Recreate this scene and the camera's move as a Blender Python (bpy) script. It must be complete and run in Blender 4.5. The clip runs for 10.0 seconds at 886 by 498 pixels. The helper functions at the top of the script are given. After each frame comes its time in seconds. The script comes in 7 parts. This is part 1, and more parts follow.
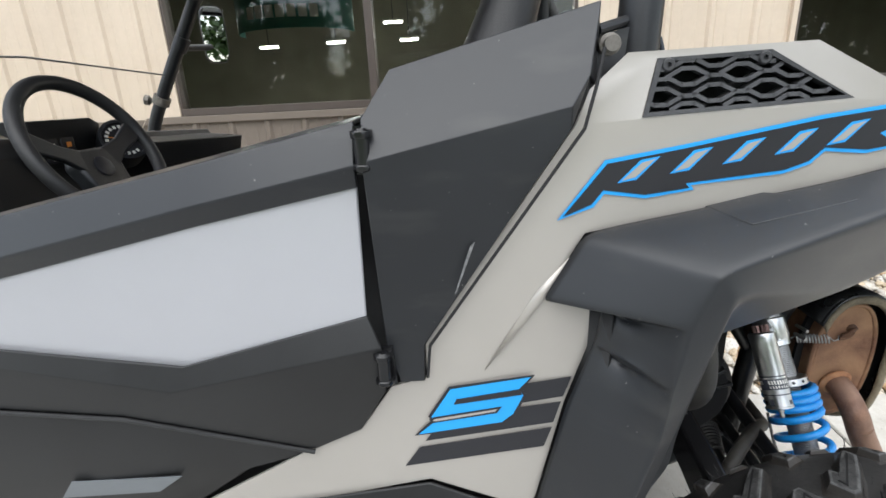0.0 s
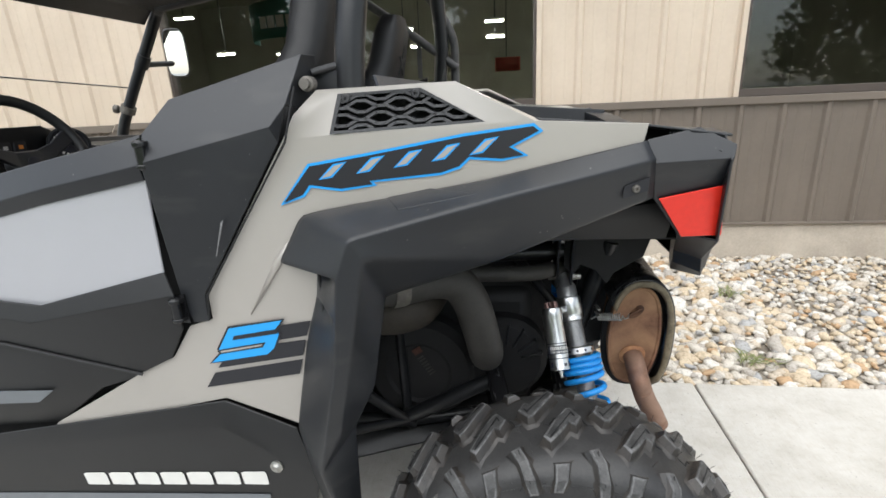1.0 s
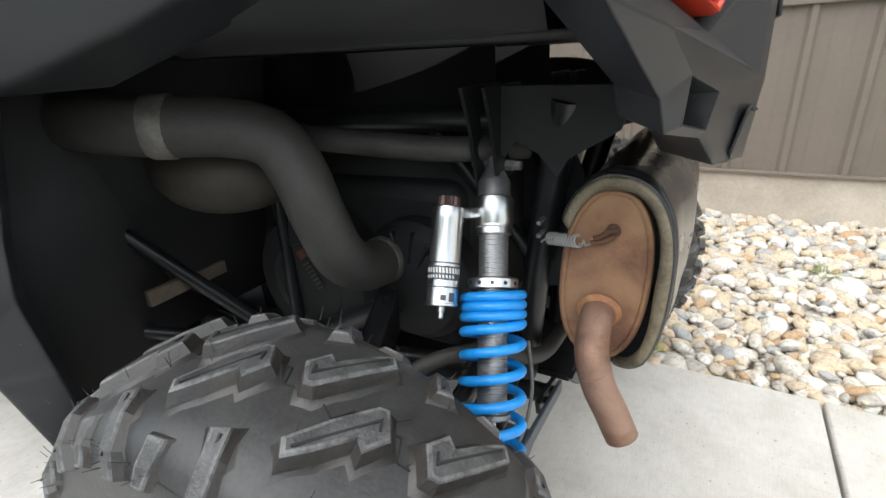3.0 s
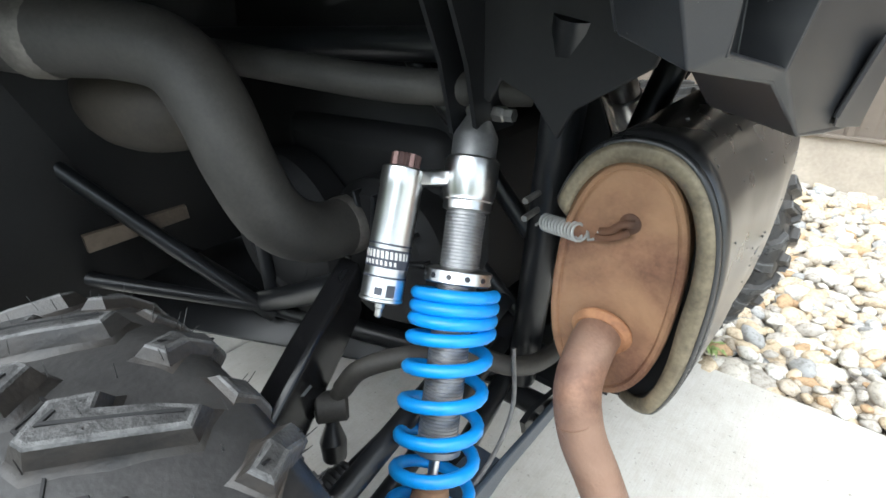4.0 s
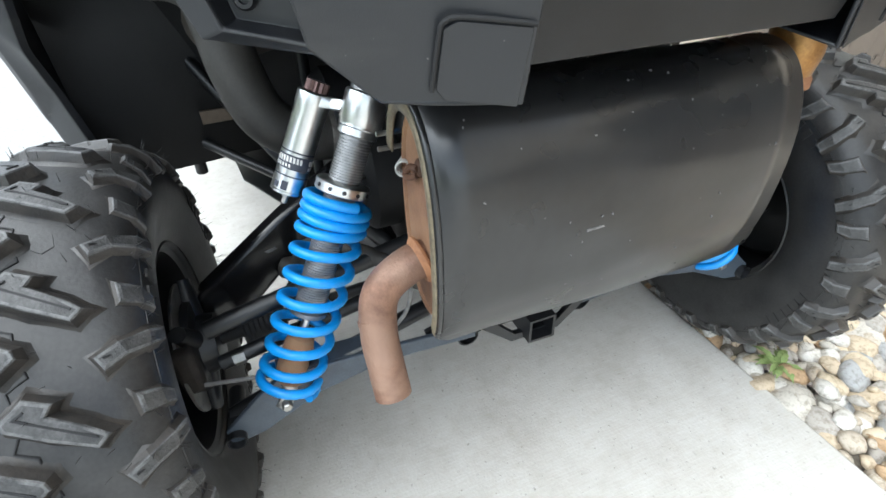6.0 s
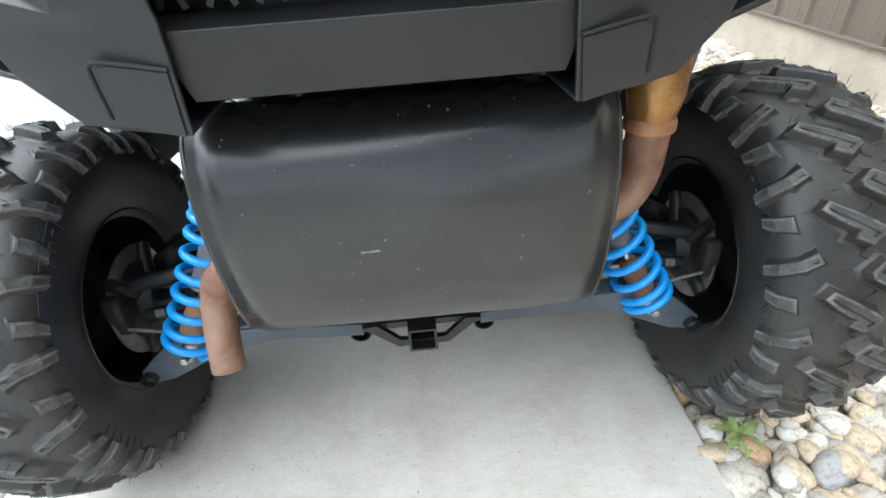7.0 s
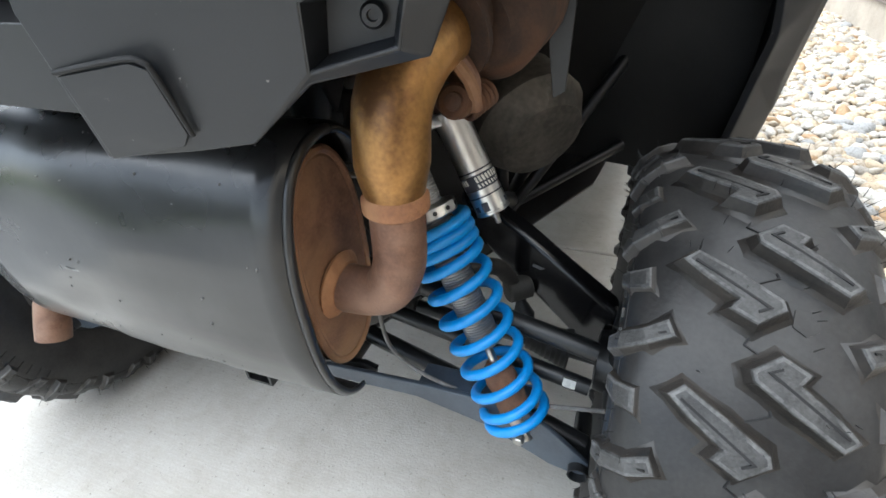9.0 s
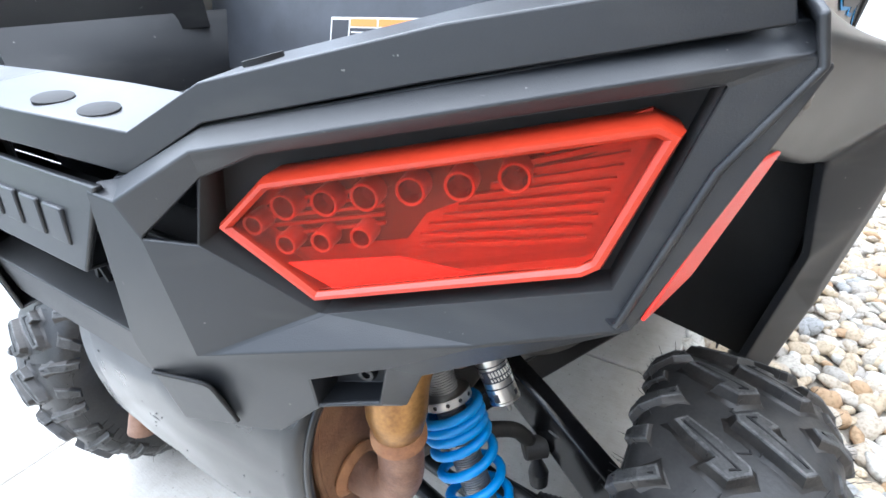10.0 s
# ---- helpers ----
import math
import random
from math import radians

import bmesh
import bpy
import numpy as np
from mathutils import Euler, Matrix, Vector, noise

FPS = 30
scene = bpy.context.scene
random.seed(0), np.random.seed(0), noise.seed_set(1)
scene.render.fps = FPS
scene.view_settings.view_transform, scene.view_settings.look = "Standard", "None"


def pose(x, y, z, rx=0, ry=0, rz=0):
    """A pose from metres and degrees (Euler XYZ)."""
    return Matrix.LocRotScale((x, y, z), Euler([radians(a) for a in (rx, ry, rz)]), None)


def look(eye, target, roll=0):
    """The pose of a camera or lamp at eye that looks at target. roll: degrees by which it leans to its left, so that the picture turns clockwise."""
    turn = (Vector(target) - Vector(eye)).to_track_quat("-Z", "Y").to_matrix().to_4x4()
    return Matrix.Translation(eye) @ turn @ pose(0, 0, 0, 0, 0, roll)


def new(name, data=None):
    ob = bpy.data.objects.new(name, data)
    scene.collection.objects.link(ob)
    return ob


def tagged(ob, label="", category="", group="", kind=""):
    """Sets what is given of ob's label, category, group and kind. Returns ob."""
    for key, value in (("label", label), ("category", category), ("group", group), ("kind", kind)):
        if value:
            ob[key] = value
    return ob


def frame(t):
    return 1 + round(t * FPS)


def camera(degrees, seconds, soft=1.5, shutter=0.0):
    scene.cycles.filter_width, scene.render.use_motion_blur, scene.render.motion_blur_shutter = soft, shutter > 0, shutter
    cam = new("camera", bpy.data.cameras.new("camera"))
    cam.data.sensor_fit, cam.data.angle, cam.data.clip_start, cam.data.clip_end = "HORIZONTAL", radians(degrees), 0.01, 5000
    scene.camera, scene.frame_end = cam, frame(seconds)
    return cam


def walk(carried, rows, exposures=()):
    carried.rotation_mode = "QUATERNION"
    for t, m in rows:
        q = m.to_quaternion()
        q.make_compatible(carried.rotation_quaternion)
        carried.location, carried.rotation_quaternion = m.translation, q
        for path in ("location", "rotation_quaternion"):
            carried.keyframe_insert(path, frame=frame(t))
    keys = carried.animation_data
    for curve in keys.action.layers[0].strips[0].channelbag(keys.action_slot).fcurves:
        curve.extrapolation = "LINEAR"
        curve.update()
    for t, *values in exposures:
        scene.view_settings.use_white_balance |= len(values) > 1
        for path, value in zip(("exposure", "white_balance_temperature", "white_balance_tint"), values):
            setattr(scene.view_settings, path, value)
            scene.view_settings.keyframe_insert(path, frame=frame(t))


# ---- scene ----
cam = camera(84.8, 10.0, soft=1.6)
PATH = [
    (0, (0.452, 0.118, 1.362), (0.281, 2.012, 0.743), -3.0),
    (0.5, (0.68, 0.003, 1.367), (0.509, 1.903, 0.765), -2.7),
    (1, (0.951, -0.09, 1.374), (0.678, 1.799, 0.774), -2.7),
    (1.5, (1.182, -0.019, 1.309), (0.773, 1.846, 0.712), -2.7),
    (2, (1.324, 0.119, 1.192), (0.708, 1.917, 0.568), -2.8),
    (2.5, (1.402, 0.291, 1.105), (0.61, 1.998, 0.427), -3.3),
    (3.8, (1.455, 0.696, 1.005), (0.346, 2.106, 0.119), -1.6),
    (4, (1.459, 0.736, 1.0), (0.317, 2.087, 0.066), -1.5),
    (4.5, (1.49, 0.802, 0.979), (0.28, 1.996, -0.075), -0.3),
    (5, (1.587, 0.867, 0.999), (0.285, 1.893, -0.121), 0.2),
    (5.2, (1.62, 0.894, 1.008), (0.273, 1.837, -0.131), 0.3),
    (6.3, (1.873, 1.175, 1.058), (0.284, 1.582, -0.087), -3.4),
    (6.5, (1.883, 1.273, 1.072), (0.275, 1.588, -0.075), -3.3),
    (7, (1.936, 1.484, 1.066), (0.308, 1.541, -0.093), -4.4),
    (7.5, (1.99, 1.71, 1.081), (0.371, 1.545, -0.082), -4.3),
    (8, (1.925, 1.859, 1.057), (0.321, 1.528, -0.091), -3.9),
    (8.5, (1.789, 1.962, 1.034), (0.204, 1.486, -0.09), -3.1),
    (9, (1.702, 2.012, 1.034), (0.161, 1.393, -0.08), -2.9),
    (9.5, (1.652, 2.061, 1.119), (0.157, 1.268, 0.052), -2.5),
    (10, (1.625, 2.079, 1.292), (0.154, 1.146, 0.309), -2.0),
]
EXPOSURE = [(0.0, 1.55, 6400, 8), (1.0, 1.46, 6480, 8), (2.0, 1.43, 6500, 8), (2.6, 1.57, 6500, 8), (3.8, 2.27, 6230, 4.5), (4.5, 2.4, 6130, 4.5), (5.2, 2.21, 6080, 4.5), (6.3, 2.21, 6080, 4.5), (7.5, 2.04, 6130, 4.5), (8.2, 1.87, 6150, 6), (9.0, 2.22, 6050, 6), (9.5, 2.47, 5930, 10), (10.0, 2.74, 5650, 8)]
walk(cam, [(t, look(eye, target, roll)) for t, eye, target, roll in PATH], EXPOSURE)

# ---- light ----
world = bpy.data.worlds.new("sky")
scene.world = world
world.use_nodes = True
wn = world.node_tree.nodes
wl = world.node_tree.links
sky = wn.new("ShaderNodeTexSky")
sky.sky_type = "NISHITA"
sky.sun_disc = False
sky.sun_elevation = radians(52)
sky.sun_rotation = radians(200)
sky.dust_density = 1.0
sky.ozone_density = 1.0
grey = wn.new("ShaderNodeHueSaturation")
grey.inputs["Saturation"].default_value = 0.4
wl.new(sky.outputs[0], grey.inputs["Color"])
wl.new(grey.outputs[0], wn["Background"].inputs["Color"])
wn["Background"].inputs["Strength"].default_value = 0.09
sun = new("sun", bpy.data.lights.new("sun", "SUN"))
sun.data.energy = 1.5
sun.data.angle = radians(100)
sun.data.color = (1.0, 0.985, 0.965)
sun.matrix_world = look((0.9, -0.9, 8), (0.5, 1.5, 0))

# ---- materials ----


def material(name, colour, rough=0.5, metal=0.0, dark=None, scale=20.0, mix=0.4, bump=0.0, bump_scale=200.0, spec=0.5, coat=0.0, rough_var=0.0, detail=4.0, island=0.0):
    """A surface with two scales of colour change and a fine relief."""
    m = bpy.data.materials.new(name)
    m.use_nodes = True
    n, l = m.node_tree.nodes, m.node_tree.links
    b = n["Principled BSDF"]
    b.inputs["Roughness"].default_value = rough
    b.inputs["Metallic"].default_value = metal
    b.inputs["Specular IOR Level"].default_value = spec
    b.inputs["Coat Weight"].default_value = coat
    b.inputs["Coat Roughness"].default_value = rough * 0.75
    tc = n.new("ShaderNodeTexCoord")
    big = n.new("ShaderNodeTexNoise")
    big.inputs["Scale"].default_value = scale
    big.inputs["Detail"].default_value = detail
    big.inputs["Roughness"].default_value = 0.65
    l.new(tc.outputs["Object"], big.inputs["Vector"])
    fine = n.new("ShaderNodeTexNoise")
    fine.inputs["Scale"].default_value = bump_scale
    fine.inputs["Detail"].default_value = 3.0
    l.new(tc.outputs["Object"], fine.inputs["Vector"])
    ramp = n.new("ShaderNodeValToRGB")
    ramp.color_ramp.elements[0].position = 0.35
    ramp.color_ramp.elements[1].position = 0.68
    d = dark if dark else tuple(c * (1 - mix) for c in colour)
    ramp.color_ramp.elements[0].color = (*d, 1)
    ramp.color_ramp.elements[1].color = (*colour, 1)
    add = n.new("ShaderNodeMath")
    add.operation = "MULTIPLY_ADD"
    l.new(fine.outputs["Fac"], add.inputs[0])
    add.inputs[1].default_value = 0.3
    l.new(big.outputs["Fac"], add.inputs[2])
    sub = n.new("ShaderNodeMath")
    sub.operation = "SUBTRACT"
    l.new(add.outputs[0], sub.inputs[0])
    sub.inputs[1].default_value = 0.15
    l.new(sub.outputs[0], ramp.inputs["Fac"])
    l.new(ramp.outputs["Color"], b.inputs["Base Color"])
    if rough_var:
        mr = n.new("ShaderNodeMapRange")
        mr.inputs["To Min"].default_value = max(0.02, rough - rough_var)
        mr.inputs["To Max"].default_value = min(1.0, rough + rough_var)
        l.new(big.outputs["Fac"], mr.inputs["Value"])
        l.new(mr.outputs["Result"], b.inputs["Roughness"])
    if bump:
        bp = n.new("ShaderNodeBump")
        bp.inputs["Strength"].default_value = bump
        bp.inputs["Distance"].default_value = 0.002
        l.new(fine.outputs["Fac"], bp.inputs["Height"])
        l.new(bp.outputs["Normal"], b.inputs["Normal"])
    return m


PLASTIC = material("moulded black plastic", (0.0120, 0.0136, 0.0166), 0.44, dark=(0.0078, 0.0089, 0.0112), scale=5, bump=0.12, bump_scale=900, rough_var=0.1, coat=0.2)
# dust: soft smears and sparse pale flecks
pn, pl = PLASTIC.node_tree.nodes, PLASTIC.node_tree.links
ptc = pn.new("ShaderNodeTexCoord")
pbase = pn["Principled BSDF"].inputs["Base Color"].links[0].from_socket
for stretch, scale, lo, hi, tone in (((1.0, 1.0, 3.5), 6.0, 0.56, 0.80, (0.030, 0.030, 0.030)), ((1, 1, 1), 130.0, 0.735, 0.765, (0.16, 0.155, 0.145))):
    pm, pt, pr, px = pn.new("ShaderNodeMapping"), pn.new("ShaderNodeTexNoise"), pn.new("ShaderNodeMapRange"), pn.new("ShaderNodeMix")
    pm.inputs["Scale"].default_value = stretch
    pt.inputs["Scale"].default_value, pt.inputs["Detail"].default_value = scale, 3.0
    pr.inputs["From Min"].default_value, pr.inputs["From Max"].default_value = lo, hi
    px.data_type = "RGBA"
    pl.new(ptc.outputs["Object"], pm.inputs["Vector"])
    pl.new(pm.outputs[0], pt.inputs["Vector"])
    pl.new(pt.outputs["Fac"], pr.inputs["Value"])
    pl.new(pr.outputs["Result"], px.inputs["Factor"])
    pl.new(pbase, px.inputs["A"])
    px.inputs["B"].default_value = (*tone, 1)
    pbase = px.outputs["Result"]
pl.new(pbase, pn["Principled BSDF"].inputs["Base Color"])
PLASTIC_DULL = material("dusty black plastic", (0.014, 0.0142, 0.0148), 0.48, dark=(0.007, 0.007, 0.0075), scale=7, bump=0.15, bump_scale=700, rough_var=0.1)
PAINT = material("taupe metallic paint", (0.45, 0.42, 0.382), 0.34, 0.35, mix=0.06, scale=3, bump=0.03, bump_scale=1500, coat=0.25)
SILVER_PAINT = material("silver metallic paint", (0.49, 0.49, 0.515), 0.34, 0.35, mix=0.05, scale=3, bump=0.03, bump_scale=1500, coat=0.2)
BLUE = material("blue powder coat", (0.015, 0.30, 0.80), 0.4, mix=0.15, scale=30, coat=0.2)
DECAL_BLUE = material("blue vinyl", (0.02, 0.34, 0.80), 0.35, mix=0.05)
DECAL_BLACK = material("black vinyl", (0.018, 0.018, 0.022), 0.35, mix=0.1)
DECAL_WHITE = material("white vinyl", (0.75, 0.74, 0.70), 0.4, mix=0.08)
RUBBER = material("tyre rubber", (0.043, 0.042, 0.0412), 0.42, dark=(0.020, 0.0197, 0.0200), scale=9, bump=0.2, bump_scale=180, rough_var=0.2, detail=5, spec=0.4)
# lug rims: scuffs, plus the highlight along the edges painted in as pale grey
RUBBER_EDGE_LIT = material("scuffed tread rubber with edge highlight", (0.14, 0.14, 0.139), 0.55, dark=(0.032, 0.032, 0.032), scale=34, bump=0.5, bump_scale=300, rough_var=0.12)
RUBBER_TOP = material("dulled tread rubber", (0.072, 0.071, 0.070), 0.5, dark=(0.024, 0.024, 0.024), scale=32, bump=0.5, bump_scale=300)
RUBBER_DIRTY = material("dirt stained rubber", (0.042, 0.036, 0.031), 0.45, dark=(0.017, 0.0165, 0.016), scale=14, bump=0.3, bump_scale=220, rough_var=0.15)
def rust(name, tones, scale, rough=0.75, metal=0.15):
    """Rusted steel: three tones in patches, with a pitted grain."""
    m = material(name, tones[1], rough, metal, dark=tones[0], scale=scale * 3, bump=0.4, bump_scale=260, rough_var=0.12)
    n, l = m.node_tree.nodes, m.node_tree.links
    base = n["Principled BSDF"].inputs["Base Color"]
    old = base.links[0].from_socket
    tc, no, cr, mx = n.new("ShaderNodeTexCoord"), n.new("ShaderNodeTexNoise"), n.new("ShaderNodeValToRGB"), n.new("ShaderNodeMix")
    no.inputs["Scale"].default_value, no.inputs["Detail"].default_value, no.inputs["Distortion"].default_value = scale, 6.0, 0.6
    l.new(tc.outputs["Object"], no.inputs["Vector"])
    cr.color_ramp.elements[0].position, cr.color_ramp.elements[1].position = 0.42, 0.66
    l.new(no.outputs["Fac"], cr.inputs["Fac"])
    mx.data_type = "RGBA"
    l.new(cr.outputs["Color"], mx.inputs["Factor"])
    l.new(old, mx.inputs["A"])
    mx.inputs["B"].default_value = (*tones[2], 1)
    l.new(mx.outputs["Result"], base)
    return m


RUST = rust("rusted steel", ((0.12, 0.055, 0.032), (0.25, 0.128, 0.074), (0.34, 0.195, 0.105)), 7)
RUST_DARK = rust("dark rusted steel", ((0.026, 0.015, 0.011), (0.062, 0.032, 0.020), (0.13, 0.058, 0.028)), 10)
RUST_BRIGHT = rust("orange rust", ((0.22, 0.10, 0.05), (0.36, 0.17, 0.08), (0.48, 0.26, 0.13)), 12)
HEAT_TINT = material("heat tinted steel", (0.47, 0.255, 0.085), 0.36, 0.7, dark=(0.17, 0.085, 0.040), scale=9, bump=0.1, bump_scale=200)
SHIELD = material("black coated heat shield", (0.021, 0.0215, 0.0225), 0.28, 0.0, dark=(0.013, 0.0133, 0.014), scale=3.5, bump=0.04, bump_scale=60, rough_var=0.09, spec=0.5, coat=0.3)
SHIELD_EDGE = material("bare shield edge", (0.235, 0.195, 0.13), 0.55, 0.3, mix=0.5, scale=25)
ALU = material("machined aluminium", (0.72, 0.72, 0.71), 0.28, 1.0, mix=0.12, scale=25, bump=0.05, bump_scale=500)
ALU_GREY = material("hard anodised body", (0.36, 0.36, 0.36), 0.4, 0.8, mix=0.2, scale=25)
STEEL = material("zinc plated steel", (0.50, 0.49, 0.46), 0.35, 0.9, mix=0.35, scale=40)
FRAME = material("black painted frame", (0.0155, 0.0165, 0.0185), 0.36, dark=(0.0085, 0.009, 0.010), scale=9, bump=0.1, bump_scale=300, rough_var=0.1)
ARM_BLUE = material("blue black painted arm", (0.075, 0.095, 0.12), 0.42, dark=(0.045, 0.055, 0.07), scale=9, bump=0.1, bump_scale=300)
HOSE = material("dusty rubber duct", (0.056, 0.052, 0.046), 0.62, dark=(0.031, 0.029, 0.026), scale=7, bump=0.2, bump_scale=200)
ENGINE = material("dirty cast aluminium", (0.13, 0.115, 0.096), 0.7, 0.4, dark=(0.045, 0.04, 0.034), scale=12, bump=0.5, bump_scale=120)
RED_REFLECTOR = material("red reflector", (0.80, 0.035, 0.02), 0.3, mix=0.08, scale=100, bump=0.2, bump_scale=600)
CONCRETE = material("broom finished concrete", (0.57, 0.555, 0.52), 0.9, dark=(0.49, 0.475, 0.44), scale=2.2, bump=0.5, bump_scale=160, detail=9)
cn, cl = CONCRETE.node_tree.nodes, CONCRETE.node_tree.links
ctc = cn.new("ShaderNodeTexCoord")
cbase = cn["Principled BSDF"].inputs["Base Color"].links[0].from_socket
for stretch, scale, lo, hi, tone in (((48, 2.2, 1), 7.0, 0.40, 0.62, 0.945), ((1, 1, 1), 6.0, 0.30, 0.56, 0.87), ((1, 1, 1), 34.0, 0.30, 0.55, 0.94), ((1, 1, 1), 90.0, 0.27, 0.36, 0.62)):
    cm = cn.new("ShaderNodeMapping")
    cm.inputs["Scale"].default_value = stretch
    cl.new(ctc.outputs["Object"], cm.inputs["Vector"])
    ct = cn.new("ShaderNodeTexNoise")
    ct.inputs["Scale"].default_value, ct.inputs["Detail"].default_value = scale, 5.0
    cl.new(cm.outputs[0], ct.inputs["Vector"])
    cr = cn.new("ShaderNodeValToRGB")
    cr.color_ramp.elements[0].position, cr.color_ramp.elements[0].color = lo, (tone, tone * 0.985, tone * 0.965, 1)
    cr.color_ramp.elements[1].position, cr.color_ramp.elements[1].color = hi, (1, 1, 1, 1)
    cl.new(ct.outputs["Fac"], cr.inputs["Fac"])
    cx = cn.new("ShaderNodeMix")
    cx.data_type, cx.blend_type = "RGBA", "MULTIPLY"
    cx.inputs["Factor"].default_value = 1.0
    cl.new(cbase, cx.inputs["A"])
    cl.new(cr.outputs["Color"], cx.inputs["B"])
    cbase = cx.outputs["Result"]
cl.new(cbase, cn["Principled BSDF"].inputs["Base Color"])
ASPHALT = material("pale worn asphalt", (0.38, 0.38, 0.37), 0.95, dark=(0.24, 0.24, 0.235), scale=60, bump=0.8, bump_scale=120)
SOIL = material("dusty soil", (0.33, 0.29, 0.235), 0.95, mix=0.5, scale=30, bump=0.8, bump_scale=80)
CREAM = material("cream steel siding", (0.62, 0.52, 0.41), 0.55, dark=(0.56, 0.465, 0.365), scale=1.3, bump=0.04, bump_scale=40)
BROWN = material("brown steel siding", (0.165, 0.135, 0.108), 0.5, dark=(0.14, 0.115, 0.092), scale=1.3, bump=0.04, bump_scale=40)
BRONZE = material("dark bronze window frame", (0.075, 0.058, 0.048), 0.45, mix=0.15, scale=4)
FOUNDATION = material("cast foundation", (0.52, 0.46, 0.38), 0.9, dark=(0.38, 0.33, 0.27), scale=3, bump=0.4, bump_scale=60, detail=8)
INTERIOR = material("dim showroom", (0.22, 0.205, 0.16), 0.8, mix=0.3, scale=1)
GLOVE_BLACK = material("soft grip", (0.02, 0.02, 0.021), 0.5, mix=0.2, scale=40, bump=0.2, bump_scale=500)

VENT_GREY = material("dusty grey grille plastic", (0.055, 0.056, 0.058), 0.5, dark=(0.03, 0.03, 0.032), scale=30, bump=0.15, bump_scale=600)
BRAID = material("dusty braided hose", (0.20, 0.195, 0.19), 0.6, mix=0.4, scale=60)
HINGE = material("glossy black paint", (0.010, 0.010, 0.011), 0.18, mix=0.2, scale=20)
CARGO = material("dusty grey bin plastic", (0.050, 0.055, 0.066), 0.5, dark=(0.030, 0.033, 0.040), scale=6, bump=0.15, bump_scale=700)
AIR_BOX = material("dusty dark brown plastic", (0.055, 0.045, 0.034), 0.7, dark=(0.028, 0.023, 0.018), scale=12, bump=0.2)
ACCENT = material("grey accent vinyl", (0.16, 0.175, 0.19), 0.4, mix=0.1, scale=6)
SCUFF = material("pale scuff", (0.22, 0.22, 0.22), 0.7, mix=0.5, scale=120)
LABEL_DARK = material("dark label print", (0.05, 0.055, 0.075), 0.35, mix=0.15)
LABEL_PALE = material("pale label print", (0.42, 0.41, 0.38), 0.5, mix=0.4, scale=180)
LABEL_ORANGE = material("orange label print", (0.75, 0.25, 0.04), 0.45, mix=0.1)
LABEL_RED = material("faded red label print", (0.10, 0.030, 0.018), 0.5, mix=0.4, scale=120)
LABEL_GREY = material("faded grey label print", (0.060, 0.055, 0.052), 0.5, mix=0.5, scale=120)
KNOB = material("brown anodised knob", (0.16, 0.095, 0.085), 0.35, 0.6, mix=0.2)
CALIPER = material("tan cast iron", (0.040, 0.034, 0.030), 0.7, 0.4, mix=0.5, scale=40)
CLAMP = material("dull clamp band", (0.20, 0.185, 0.165), 0.6, 0.5, mix=0.4, scale=40)
CLAMP_PALE = material("dull zinc wire", (0.42, 0.42, 0.40), 0.5, 0.4, mix=0.25, scale=60)
TAN = material("brown dusty plastic", (0.13, 0.098, 0.07), 0.75, dark=(0.065, 0.05, 0.037), scale=12, bump=0.2)
RED_TAG = material("red rag", (0.45, 0.05, 0.03), 0.7, mix=0.4, scale=60)
LINER = material("black inner liner", (0.0105, 0.0106, 0.0114), 0.7, dark=(0.006, 0.006, 0.0066), scale=8, bump=0.1)
TAIL_RUST = rust("brown rusted pipe", ((0.14, 0.072, 0.048), (0.27, 0.148, 0.096), (0.28, 0.175, 0.125)), 9, 0.55, 0.35)
RED_RIM = material("glossy red plastic", (0.46, 0.036, 0.014), 0.28, mix=0.1)
RED_BACK = material("red lamp backing", (0.62, 0.056, 0.025), 0.35, mix=0.25, scale=14)
RED_CUP = material("dark red lamp cup", (0.22, 0.012, 0.008), 0.25, 0.2, mix=0.3)
RED_DARK = material("dark red lamp housing", (0.12, 0.012, 0.008), 0.4, mix=0.3, scale=30)
RED_LENS = bpy.data.materials.new("red lens")
RED_LENS.use_nodes = True
rb = RED_LENS.node_tree.nodes["Principled BSDF"]
rb.inputs["Base Color"].default_value = (1.0, 0.44, 0.33, 1)
rb.inputs["Roughness"].default_value = 0.06
rb.inputs["Transmission Weight"].default_value = 0.98
rb.inputs["IOR"].default_value = 1.10

SEAT = material("black vinyl", (0.012, 0.012, 0.013), 0.5, mix=0.25, scale=15, bump=0.3, bump_scale=300)
CAGE_DUSTY = material("dusty black steel", (0.075, 0.073, 0.07), 0.55, dark=(0.03, 0.03, 0.03), scale=18)
GREEN = material("dark green fabric", (0.03, 0.19, 0.165), 0.6, mix=0.2, scale=4)
LEAF = material("fresh leaf", (0.32, 0.40, 0.15), 0.6, dark=(0.20, 0.28, 0.09), scale=60)
LEAF_DULL = material("dull leaf", (0.25, 0.27, 0.11), 0.6, dark=(0.14, 0.16, 0.06), scale=60)
LEAF_TREE = material("tree leaf", (0.06, 0.10, 0.03), 0.6, dark=(0.03, 0.055, 0.018), scale=2)
BARK = material("bark", (0.12, 0.09, 0.065), 0.9, mix=0.5, scale=8, bump=0.6, bump_scale=20)
GRASS = material("mown grass", (0.13, 0.20, 0.05), 0.9, dark=(0.09, 0.15, 0.035), scale=1.5, bump=0.5, bump_scale=40)
MIRROR = material("silvered glass", (0.86, 0.88, 0.87), 0.01, 1.0, mix=0.0)
CLEAR = bpy.data.materials.new("clear plastic")
CLEAR.use_nodes = True
cb = CLEAR.node_tree.nodes["Principled BSDF"]
